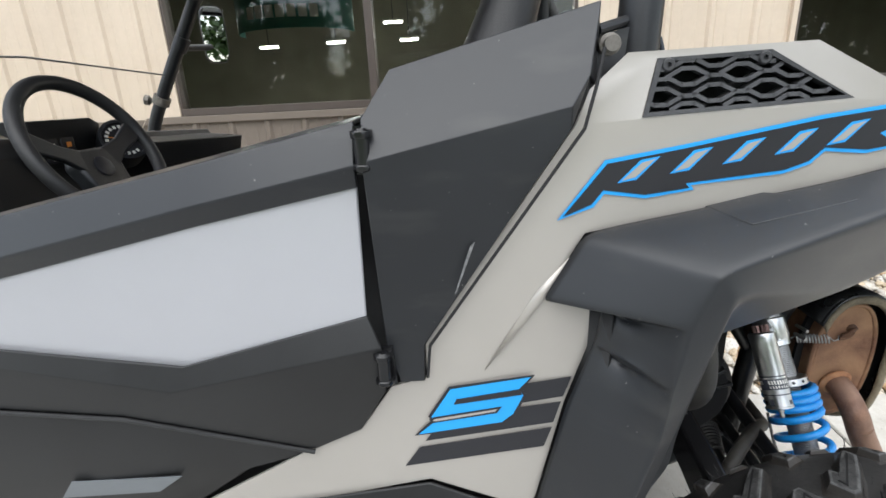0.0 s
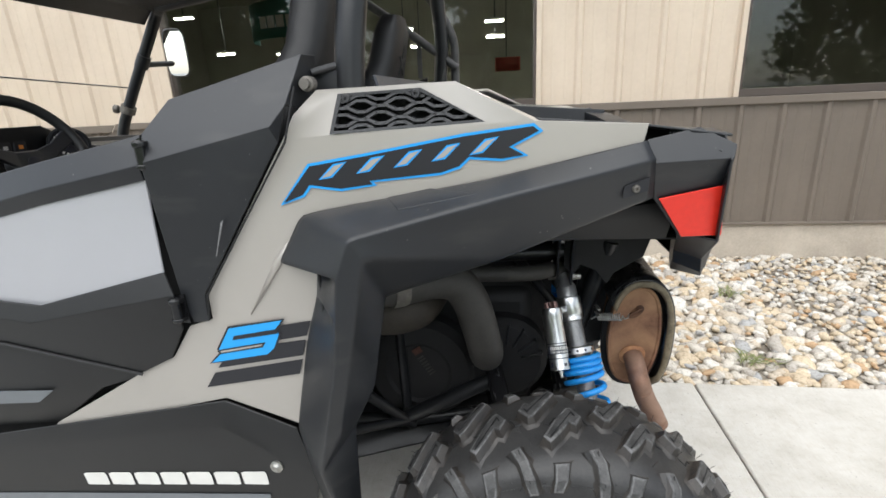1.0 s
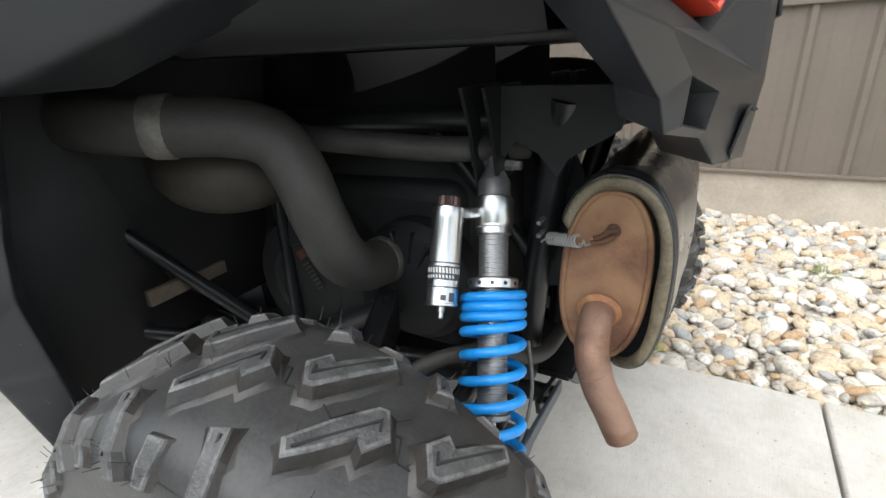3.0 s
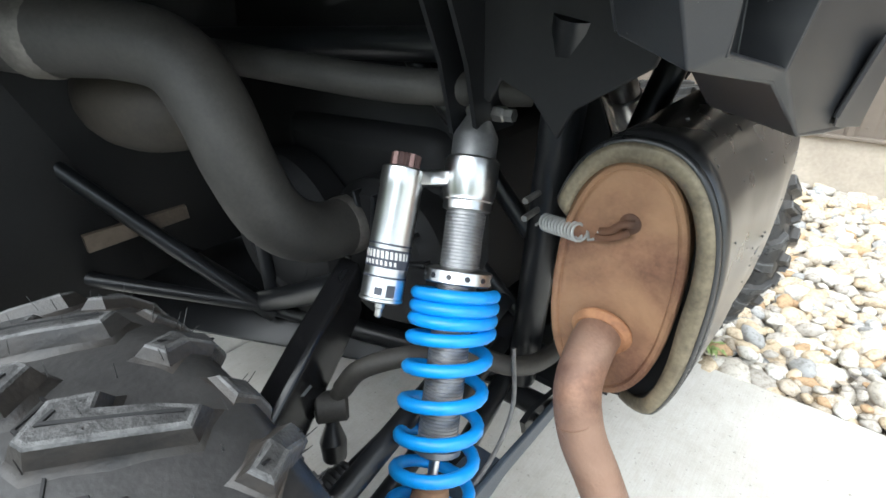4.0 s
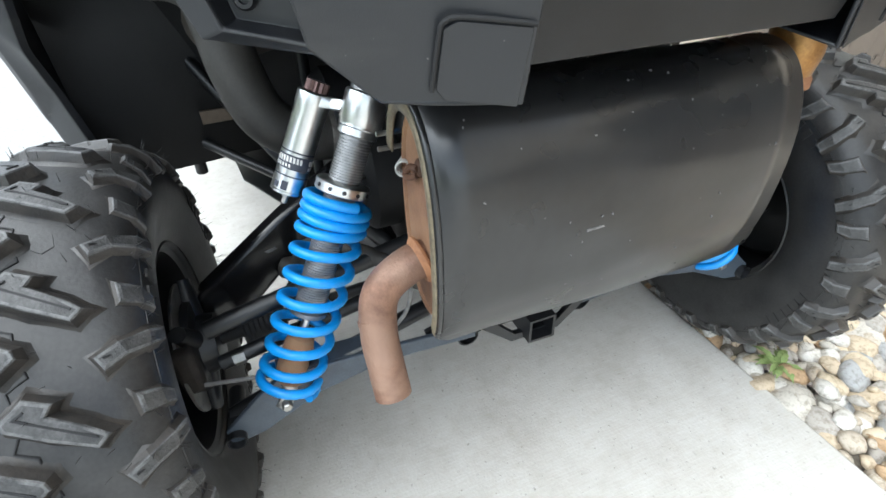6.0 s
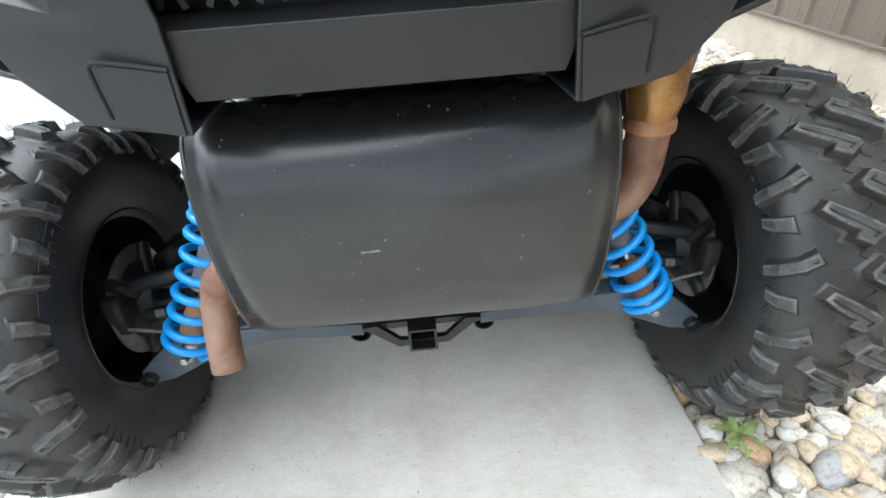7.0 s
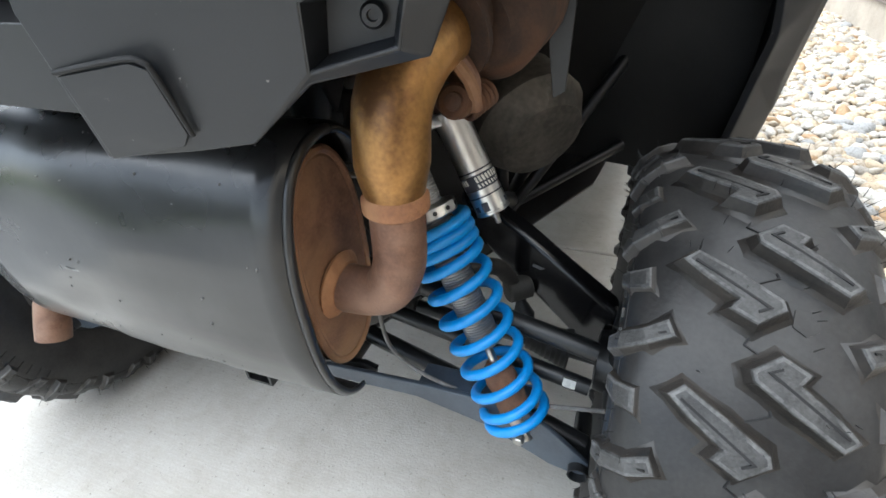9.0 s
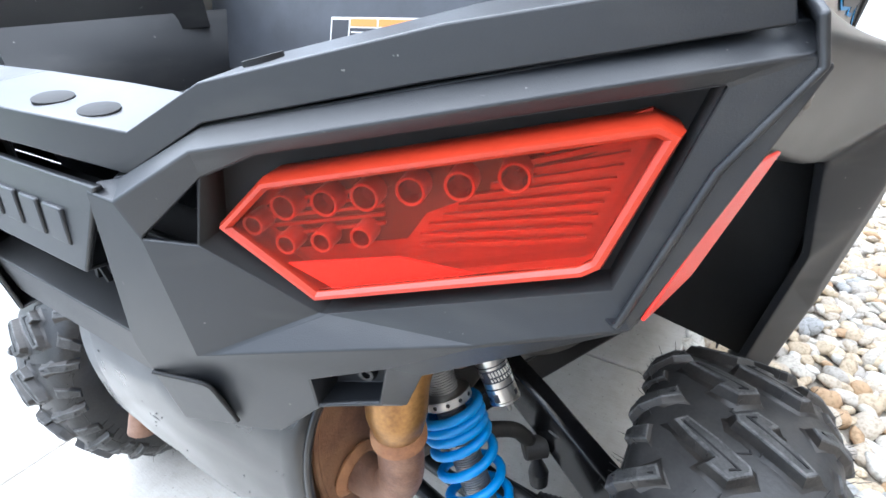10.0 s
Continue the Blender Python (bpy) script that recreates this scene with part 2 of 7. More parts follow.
cb.inputs["Base Color"].default_value = (0.96, 0.96, 0.95, 1)
cb.inputs["Roughness"].default_value = 0.02
cb.inputs["Transmission Weight"].default_value = 1.0
cb.inputs["IOR"].default_value = 1.02
LAMP = bpy.data.materials.new("lamp tube")
LAMP.use_nodes = True
LAMP.node_tree.nodes["Principled BSDF"].inputs["Emission Color"].default_value = (1.0, 0.97, 0.90, 1)
LAMP.node_tree.nodes["Principled BSDF"].inputs["Emission Strength"].default_value = 35.0

# ---- building blocks ----
CY = 1.455


def V(s, x, w, z):
    """A point of the vehicle: x to its rear, w out from its middle plane on side s (-1 left, 1 right)."""
    return (x, CY + s * w, z)


def link(name, bm, mat, parent=None, label="", smooth=0.6):
    me = bpy.data.meshes.new(name)
    bm.normal_update()
    bm.to_mesh(me)
    bm.free()
    for p in me.polygons:
        p.use_smooth = True
    me.set_sharp_from_angle(angle=smooth)
    for one in (mat if isinstance(mat, (list, tuple)) else (mat,)):
        me.materials.append(one)
    ob = new(name, me)
    if parent:
        ob.parent = parent
    if label:
        ob["label"] = label
    return ob


def group(name, parent=None, place=(0, 0, 0)):
    ob = new(name)
    ob.location = place
    if parent:
        ob.parent = parent
    return ob


def bevelled(ob, width, segments=2, angle=25):
    m = ob.modifiers.new("edge", "BEVEL")
    m.width, m.segments, m.limit_method, m.angle_limit = width, segments, "ANGLE", radians(angle)
    return ob


def shell(name, verts, faces, mat, parent, out, thick=0.008, bev=0.003, label="", segments=2):
    """A faceted moulded panel: faces over verts, given thickness away from the direction out."""
    bm = bmesh.new()
    vs = [bm.verts.new(v) for v in verts]
    for f in faces:
        bm.faces.new([vs[i] for i in f])
    bmesh.ops.recalc_face_normals(bm, faces=bm.faces[:])
    bm.normal_update()
    if sum(f.normal.dot(Vector(out)) * f.calc_area() for f in bm.faces) < 0:
        bmesh.ops.reverse_faces(bm, faces=bm.faces[:])
    ob = link(name, bm, mat, parent, label, smooth=0.3)
    m = ob.modifiers.new("thickness", "SOLIDIFY")
    m.thickness, m.offset = thick, -1
    m.use_even_offset = False
    if bev:
        bevelled(ob, bev, segments)
        crisp = ob.modifiers.new("crisp facets", "WEIGHTED_NORMAL")
        crisp.keep_sharp, crisp.weight = True, 80
    return ob


def soft_shell(name, verts, faces, mat, parent, out, thick, label="", crease=0.5, ridges=()):
    """A moulded panel with rounded inner edges and a crisp outline."""
    bm = bmesh.new()
    vs = [bm.verts.new(v) for v in verts]
    for f in faces:
        bm.faces.new([vs[i] for i in f])
    bmesh.ops.recalc_face_normals(bm, faces=bm.faces[:])
    bm.normal_update()
    if sum(f.normal.dot(Vector(out)) * f.calc_area() for f in bm.faces) < 0:
        bmesh.ops.reverse_faces(bm, faces=bm.faces[:])
    bm.verts.index_update()
    layer = bm.edges.layers.float.new("crease_edge")
    for e in bm.edges:
        pair = {v.index for v in e.verts}
        e[layer] = 1.0 if e.is_boundary else 0.64 if any(pair <= set(r) and abs(r.index(min(pair, key=r.index)) - r.index(max(pair, key=r.index))) == 1 for r in ridges) else crease
    ob = link(name, bm, mat, parent, label, smooth=3.1)
    m = ob.modifiers.new("round", "SUBSURF")
    m.levels = m.render_levels = 4
    m = ob.modifiers.new("thickness", "SOLIDIFY")
    m.thickness, m.offset = thick, -1
    return ob


def prism(bm, outline, d0, d1, frame_fn):
    """A solid between two copies of an outline; frame_fn(u, v, d) gives the place."""
    a = [bm.verts.new(frame_fn(u, v, d0)) for u, v in outline]
    b = [bm.verts.new(frame_fn(u, v, d1)) for u, v in outline]
    fs = [bm.faces.new(a), bm.faces.new(b[::-1])]
    k = len(a)
    fs += [bm.faces.new((a[i], b[i], b[(i + 1) % k], a[(i + 1) % k])) for i in range(k)]
    bmesh.ops.recalc_face_normals(bm, faces=fs)
    return bm


def box(bm, lo, hi, m=None):
    r = bmesh.ops.create_cube(bm, size=1.0)["verts"]
    lo, hi = Vector(lo), Vector(hi)
    for v in r:
        v.co = Vector([(lo[i] + hi[i]) / 2 + v.co[i] * (hi[i] - lo[i]) for i in range(3)])
        if m:
            v.co = m @ v.co
    return bm


def curve_points(pts, per=6):
    """A smooth run of points through pts."""
    p = [Vector(q) for q in pts]
    p = [2 * p[0] - p[1]] + p + [2 * p[-1] - p[-2]]
    out = []
    for i in range(1, len(p) - 2):
        for k in range(per):
            t = k / per
            out.append(0.5 * ((2 * p[i]) + (p[i + 1] - p[i - 1]) * t + (2 * p[i - 1] - 5 * p[i] + 4 * p[i + 1] - p[i + 2]) * t * t + (3 * p[i] - p[i - 1] - 3 * p[i + 1] + p[i + 2]) * t ** 3))
    return out + [p[-2]]


def tube(bm, pts, r, n=14, hollow=False):
    """A round bar along pts; r is one radius or one for each point."""
    pts = [Vector(p) for p in pts]
    rs = r if isinstance(r, (list, tuple)) else [r] * len(pts)
    up = None
    rings = []
    for i, p in enumerate(pts):
        d = (pts[min(i + 1, len(pts) - 1)] - pts[max(i - 1, 0)]).normalized()
        if up is None:
            up = d.orthogonal().normalized()
        up = (up - d * up.dot(d)).normalized()
        side = d.cross(up)
        rings.append([bm.verts.new(p + rs[i] * (math.cos(a) * up + math.sin(a) * side)) for a in [2 * math.pi * k / n for k in range(n)]])
    for a, b in zip(rings, rings[1:]):
        for k in range(n):
            bm.faces.new((a[k], a[(k + 1) % n], b[(k + 1) % n], b[k]))
    if hollow:
        inner = []
        d = (pts[-1] - pts[-2]).normalized()
        for v in rings[-1]:
            inner.append(bm.verts.new(pts[-1] + (v.co - pts[-1]) * 0.88))
        deep = [bm.verts.new(v.co - d * 0.12) for v in inner]
        for k in range(n):
            j = (k + 1) % n
            bm.faces.new((rings[-1][k], rings[-1][j], inner[j], inner[k]))
            bm.faces.new((inner[k], inner[j], deep[j], deep[k]))
        bm.faces.new(deep)
    else:
        bm.faces.new(rings[-1])
    bm.faces.new(rings[0][::-1])
    return bm


def lathe(bm, profile, m, n=32, cap=True):
    """Turns a profile of (radius, height) round the z axis of m."""
    rings = []
    for r, h in profile:
        rings.append([bm.verts.new(m @ Vector((r * math.cos(2 * math.pi * k / n), r * math.sin(2 * math.pi * k / n), h))) for k in range(n)])
    fs = []
    for a, b in zip(rings, rings[1:]):
        fs += [bm.faces.new((a[k], a[(k + 1) % n], b[(k + 1) % n], b[k])) for k in range(n)]
    if cap:
        fs += [bm.faces.new(rings[0][::-1]), bm.faces.new(rings[-1])]
    bmesh.ops.recalc_face_normals(bm, faces=fs)
    return bm


def axis(a, b):
    """A frame at a whose z axis points to b."""
    a, b = Vector(a), Vector(b)
    return Matrix.Translation(a) @ (b - a).to_track_quat("Z", "Y").to_matrix().to_4x4()


# ---- ground ----
EDGE, WALL_Y = 2.088, 4.035
ground_bm = bmesh.new()
box(ground_bm, (-400, -400, -0.4), (400, 400, -0.075))
tagged(link("ground", ground_bm, ASPHALT), "pale grey worn asphalt lot reaching to the horizon", "ground", kind="structure")


def slab(x0, x1, y0, y1):
    bm = bmesh.new()
    box(bm, (x0 + 0.004, y0 + 0.004, -0.12), (x1 - 0.004, y1 - 0.004, 0.0))
    ob = bevelled(link("slab", bm, CONCRETE, walkway), 0.008, 2)
    return ob


walkway = tagged(group("pavement"), "pale broom-finished concrete walkway in jointed slabs", "pavement", kind="structure")
JOINTS = [-9.0, -8.37, -6.67, -4.97, -3.27, -1.57, 0.13, 1.828, 3.53, 5.27, 7.04, 8.8]
for a, b in zip(JOINTS, JOINTS[1:]):
    slab(a, b, 0.43, EDGE)
    slab(a, b, 0.10, 0.43)

bed = bmesh.new()
box(bed, (-9, EDGE, -0.3), (9, WALL_Y + 0.02, -0.035))
gravel_bed = tagged(link("gravel_bed", bed, SOIL), "dark soil bed under loose river stones", "gravel bed", kind="structure")


def stone_shape(seed, level):
    bm = bmesh.new()
    bmesh.ops.create_icosphere(bm, subdivisions=level, radius=1.0)
    o = Vector((seed * 7.3, seed * 3.1, seed * 1.7))
    rs = random.Random(seed)
    sx, sy, sz = rs.uniform(0.95, 1.45), rs.uniform(0.70, 1.0), rs.uniform(0.42, 0.66)
    for v in bm.verts:
        k = 1 + 0.34 * noise.noise(v.co * 0.9 + o) + 0.20 * noise.noise(v.co * 2.1 + o)
        c = v.co * k
        v.co = Vector((c.x * sx, c.y * sy, c.z * sz))
    for k in range(5):
        d = Vector((rs.uniform(-1, 1), rs.uniform(-1, 1), rs.uniform(-0.3, 1))).normalized()
        lim = 0.80 * max(v.co.dot(d) for v in bm.verts)
        for v in bm.verts:
            over = v.co.dot(d) - lim
            if over > 0:
                v.co -= d * over * 0.85
    co = np.array([v.co for v in bm.verts])
    fa = np.array([[v.index for v in f.verts] for f in bm.faces])
    bm.free()
    return co, fa


STONES = bpy.data.materials.new("river stones")
STONES.use_nodes = True
sn, sl = STONES.node_tree.nodes, STONES.node_tree.links
geo, oi = sn.new("ShaderNodeNewGeometry"), sn.new("ShaderNodeObjectInfo")
mixr = sn.new("ShaderNodeMath")
mixr.operation = "ADD"
sl.new(geo.outputs["Random Per Island"], mixr.inputs[0])
sl.new(oi.outputs["Random"], mixr.inputs[1])
fr = sn.new("ShaderNodeMath")
fr.operation = "FRACT"
sl.new(mixr.outputs[0], fr.inputs[0])
sr = sn.new("ShaderNodeValToRGB")
sr.color_ramp.interpolation = "CONSTANT"
tones = [(0, (0.56, 0.52, 0.455)), (0.18, (0.51, 0.44, 0.35)), (0.32, (0.66, 0.63, 0.575)), (0.48, (0.42, 0.385, 0.34)), (0.60, (0.54, 0.44, 0.315)), (0.735, (0.46, 0.31, 0.18)), (0.80, (0.37, 0.37, 0.365)), (0.86, (0.60, 0.50, 0.36))]
for i, (p, c) in enumerate(tones):
    e = sr.color_ramp.elements[i] if i < 2 else sr.color_ramp.elements.new(p)
    e.position, e.color = p, (*c, 1)
sl.new(fr.outputs[0], sr.inputs["Fac"])
sno = sn.new("ShaderNodeTexNoise")
sno.inputs["Scale"].default_value = 75
sno.inputs["Detail"].default_value = 8
sno.inputs["Roughness"].default_value = 0.7
sl.new(geo.outputs["Position"], sno.inputs["Vector"])
smx = sn.new("ShaderNodeMix")
smx.data_type, smx.blend_type = "RGBA", "MULTIPLY"
smx.inputs["Factor"].default_value = 0.7
sl.new(sr.outputs["Color"], smx.inputs["A"])
srm = sn.new("ShaderNodeValToRGB")
srm.color_ramp.elements[0].position, srm.color_ramp.elements[0].color = 0.37, (0.46, 0.43, 0.38, 1)
srm.color_ramp.elements[1].position, srm.color_ramp.elements[1].color = 0.52, (1, 1, 1, 1)
sl.new(sno.outputs["Fac"], srm.inputs["Fac"])
sl.new(srm.outputs["Color"], smx.inputs["B"])
sl.new(smx.outputs["Result"], sn["Principled BSDF"].inputs["Base Color"])
sn["Principled BSDF"].inputs["Roughness"].default_value = 0.75
sbp = sn.new("ShaderNodeBump")
sbp.inputs["Strength"].default_value, sbp.inputs["Distance"].default_value = 0.4, 0.004
sl.new(sno.outputs["Fac"], sbp.inputs["Height"])
sl.new(sbp.outputs["Normal"], sn["Principled BSDF"].inputs["Normal"])


def gravel(name, x0, x1, y0, y1, step, size, level, seed):
    shapes = [stone_shape(i + seed, level) for i in range(14)]
    rs = random.Random(seed)
    cos, fas, base = [], [], 0
    y = y0
    while y < y1:
        x = x0
        while x < x1:
            px, py = x + rs.uniform(-0.45, 0.45) * step, y + rs.uniform(-0.45, 0.45) * step
            x += step
            if not y0 - 0.01 < py < y1:
                continue
            co, fa = shapes[rs.randrange(14)]
            k = size * math.exp(rs.gauss(0, 0.30))
            e = Euler((rs.gauss(0, 0.3), rs.gauss(0, 0.3), rs.uniform(0, 6.28))).to_matrix()
            r = co @ np.array(e).T * k + np.array((px, max(py, EDGE + 0.5 * k + 0.006), -0.035 + rs.uniform(0.1, 0.75) * size))
            cos.append(r), fas.append(fa + base)
            base += len(co)
        y += step * 0.9
    me = bpy.data.meshes.new(name)
    me.from_pydata(np.concatenate(cos).tolist(), [], np.concatenate(fas).tolist())
    for p in me.polygons:
        p.use_smooth = True
    me.materials.append(STONES)
    return new(name, me)


NEAR = (0.95, 2.05, EDGE, 2.62)
tagged(gravel("river_stones", -9, 0.3, EDGE, WALL_Y, 0.052, 0.033, 2, 11), "pale mixed river stones filling the bed along the wall", "gravel", kind="stuff")
tagged(gravel("river_stones", 0.3, 2.7, EDGE, WALL_Y, 0.049, 0.030, 2, 23), "pale mixed river stones filling the bed along the wall", "gravel", kind="stuff")
tagged(gravel("river_stones", 2.7, 8.5, EDGE, WALL_Y, 0.049, 0.030, 1, 37), "pale mixed river stones filling the bed along the wall", "gravel", kind="stuff")

# ---- building ----
def ribbed(name, x0, x1, z0, z1, mat, pitch=0.305, depth=0.022, phase=0.0, parent=None):
    """A sheet of steel siding with raised ribs that stand along it."""
    bm = bmesh.new()
    xs = []
    k = math.floor((x0 - phase) / pitch)
    while phase + k * pitch < x1 + pitch:
        c = phase + k * pitch
        xs += [(c - 0.032, 0.0), (c - 0.014, 1.0), (c + 0.014, 1.0), (c + 0.032, 0.0)]
        for f in (1 / 3, 2 / 3):
            m = c + pitch * f
            xs += [(m - 0.012, 0.0), (m, 0.12), (m + 0.012, 0.0)]
        k += 1
    xs = [(x0, 0.0)] + [q for q in xs if x0 < q[0] < x1] + [(x1, 0.0)]
    row = []
    for x, d in xs:
        y = WALL_Y - d * depth
        row.append([bm.verts.new((x, y, z0)), bm.verts.new((x, y, z1)), bm.verts.new((x, WALL_Y + 0.03, z0)), bm.verts.new((x, WALL_Y + 0.03, z1))])
    for a, b in zip(row, row[1:]):
        bm.faces.new((a[0], b[0], b[1], a[1]))
        bm.faces.new((a[3], b[3], b[2], a[2]))
        bm.faces.new((a[1], b[1], b[3], a[3]))
        bm.faces.new((a[2], b[2], b[0], a[0]))
    bm.faces.new(row[0][k] for k in (0, 1, 3, 2))
    bm.faces.new(row[-1][k] for k in (2, 3, 1, 0))
    bmesh.ops.recalc_face_normals(bm, faces=bm.faces[:])
    return link(name, bm, mat, parent, smooth=0.2)


wall = tagged(group("wall_north"), "cream ribbed steel wall over a brown ribbed wainscot", "wall", kind="structure")
SILL, HEAD = 1.27, 2.75
W1, W2 = (-1.96, 1.16), (2.665, 5.2)
ribbed("siding", -9, 9, 0.285, 1.214, BROWN, phase=2.705, parent=wall)
for a, b in ((-9, W1[0]), (W1[1], W2[0]), (W2[1], 9)):
    ribbed("siding", a, b, 1.262, HEAD, CREAM, phase=2.705, parent=wall)
ribbed("siding", -9, 9, HEAD, 4.4, CREAM, phase=2.705, parent=wall)
bm = bmesh.new()
box(bm, (-9, WALL_Y + 0.002, -0.3), (9, WALL_Y + 0.25, 0.29))
link("foundation", bm, FOUNDATION, wall, "tan cast concrete foundation")
bm = bmesh.new()
box(bm, (-9, WALL_Y - 0.036, 1.212), (9, WALL_Y + 0.01, 1.268))
bevelled(link("ledge_trim", bm, BROWN, wall), 0.004)
bm = bmesh.new()
box(bm, (-9, WALL_Y - 0.03, 0.268), (9, WALL_Y + 0.01, 0.288))
bevelled(link("base_trim", bm, BROWN, wall), 0.004)

GLASS = bpy.data.materials.new("window glass")
GLASS.use_nodes = True
gb = GLASS.node_tree.nodes["Principled BSDF"]
gb.inputs["Base Color"].default_value = (0.75, 0.8, 0.76, 1)
gb.inputs["Roughness"].default_value = 0.0
gb.inputs["Transmission Weight"].default_value = 1.0
gb.inputs["IOR"].default_value = 1.45


def window(name, x0, x1, mulls):
    w = tagged(group(name), "dark bronze framed showroom window with clear glass", "window", kind="structure")
    f, g = 0.057, 0.022
    for lo, hi in (((x0, SILL), (x1, SILL + f)), ((x0, HEAD - f), (x1, HEAD)), ((x0, SILL + f), (x0 + g, HEAD - f)), ((x1 - g, SILL + f), (x1, HEAD - f))):
        bm = bmesh.new()
        box(bm, (lo[0], WALL_Y - 0.02, lo[1]), (hi[0], WALL_Y + 0.09, hi[1]))
        bevelled(link("window_frame", bm, BRONZE, w), 0.003)
    for mx in mulls:
        bm = bmesh.new()
        box(bm, (mx - 0.03, WALL_Y - 0.012, SILL + f), (mx + 0.03, WALL_Y + 0.09, HEAD - f))
        bevelled(link("mullion", bm, BRONZE, w), 0.003)
    for a, b in ((x0 - 0.038, x0), (x1, x1 + 0.038)):
        bm = bmesh.new()
        box(bm, (a, WALL_Y - 0.03, SILL - 0.001), (b, WALL_Y + 0.01, HEAD))
        bevelled(link("jamb_trim", bm, CREAM, w), 0.003)
    edges = [x0 + g] + [q for m in mulls for q in (m - 0.03, m + 0.03)] + [x1 - g]
    for a, b in zip(edges[::2], edges[1::2]):
        bm = bmesh.new()
        box(bm, (a - 0.004, WALL_Y + 0.034, SILL + f - 0.004), (b + 0.004, WALL_Y + 0.04, HEAD - f + 0.004))
        pane = link("pane", bm, GLASS, w)
        pane.visible_shadow = False
    return w


window("window_1", *W1, (-0.37,))
window("window_2", *W2, (4.3,))
bm = bmesh.new()
box(bm, (-9, 4.3, 0.0), (9, 16, 0.05))
tagged(link("showroom_floor", bm, INTERIOR), "dark polished showroom floor behind the glass", "floor", kind="structure")
bm = bmesh.new()
box(bm, (-9, 16, 0.0), (9, 16.2, 4.4))
tagged(link("wall_inner", bm, INTERIOR), "dim far wall of the showroom", "wall", kind="structure")
for sx in (-9.2, 9):
    bm = bmesh.new()
    box(bm, (sx, WALL_Y, 0.0), (sx + 0.2, 16.2, 4.4))
    tagged(link("wall_side", bm, INTERIOR), "dim side wall of the showroom", "wall", kind="structure")
bm = bmesh.new()
box(bm, (-9.2, WALL_Y + 0.03, 4.4), (9.2, 16.2, 4.5))
tagged(link("ceiling", bm, INTERIOR), "dark showroom ceiling", "ceiling", kind="structure")

# ---- the vehicle ----
car = tagged(group("utility_vehicle"), "taupe and black two-seat off-road utility vehicle with blue springs", "off-road vehicle")


def bw(x):
    """How far out the painted side lies at x."""
    return 0.735 if x < 0.55 else 0.735 - 0.16 * (x - 0.55)


def on_side(s, d=0.0):
    """Places (x, z) on the painted side, d proud of it."""
    return lambda x, z, k: V(s, x, bw(x) + d + k, z)


def plate(name, outline, mat, parent, fn, thick=0.002, label=""):
    """A flat sticker or plate of given outline, laid by fn(u, v, height)."""
    bm = bmesh.new()
    prism(bm, outline, 0.0, thick, fn)
    return link(name, bm, mat, parent, label)


VENT = [(0.661, 1.386), (0.800, 1.390), (0.909, 1.329), (0.644, 1.320)]


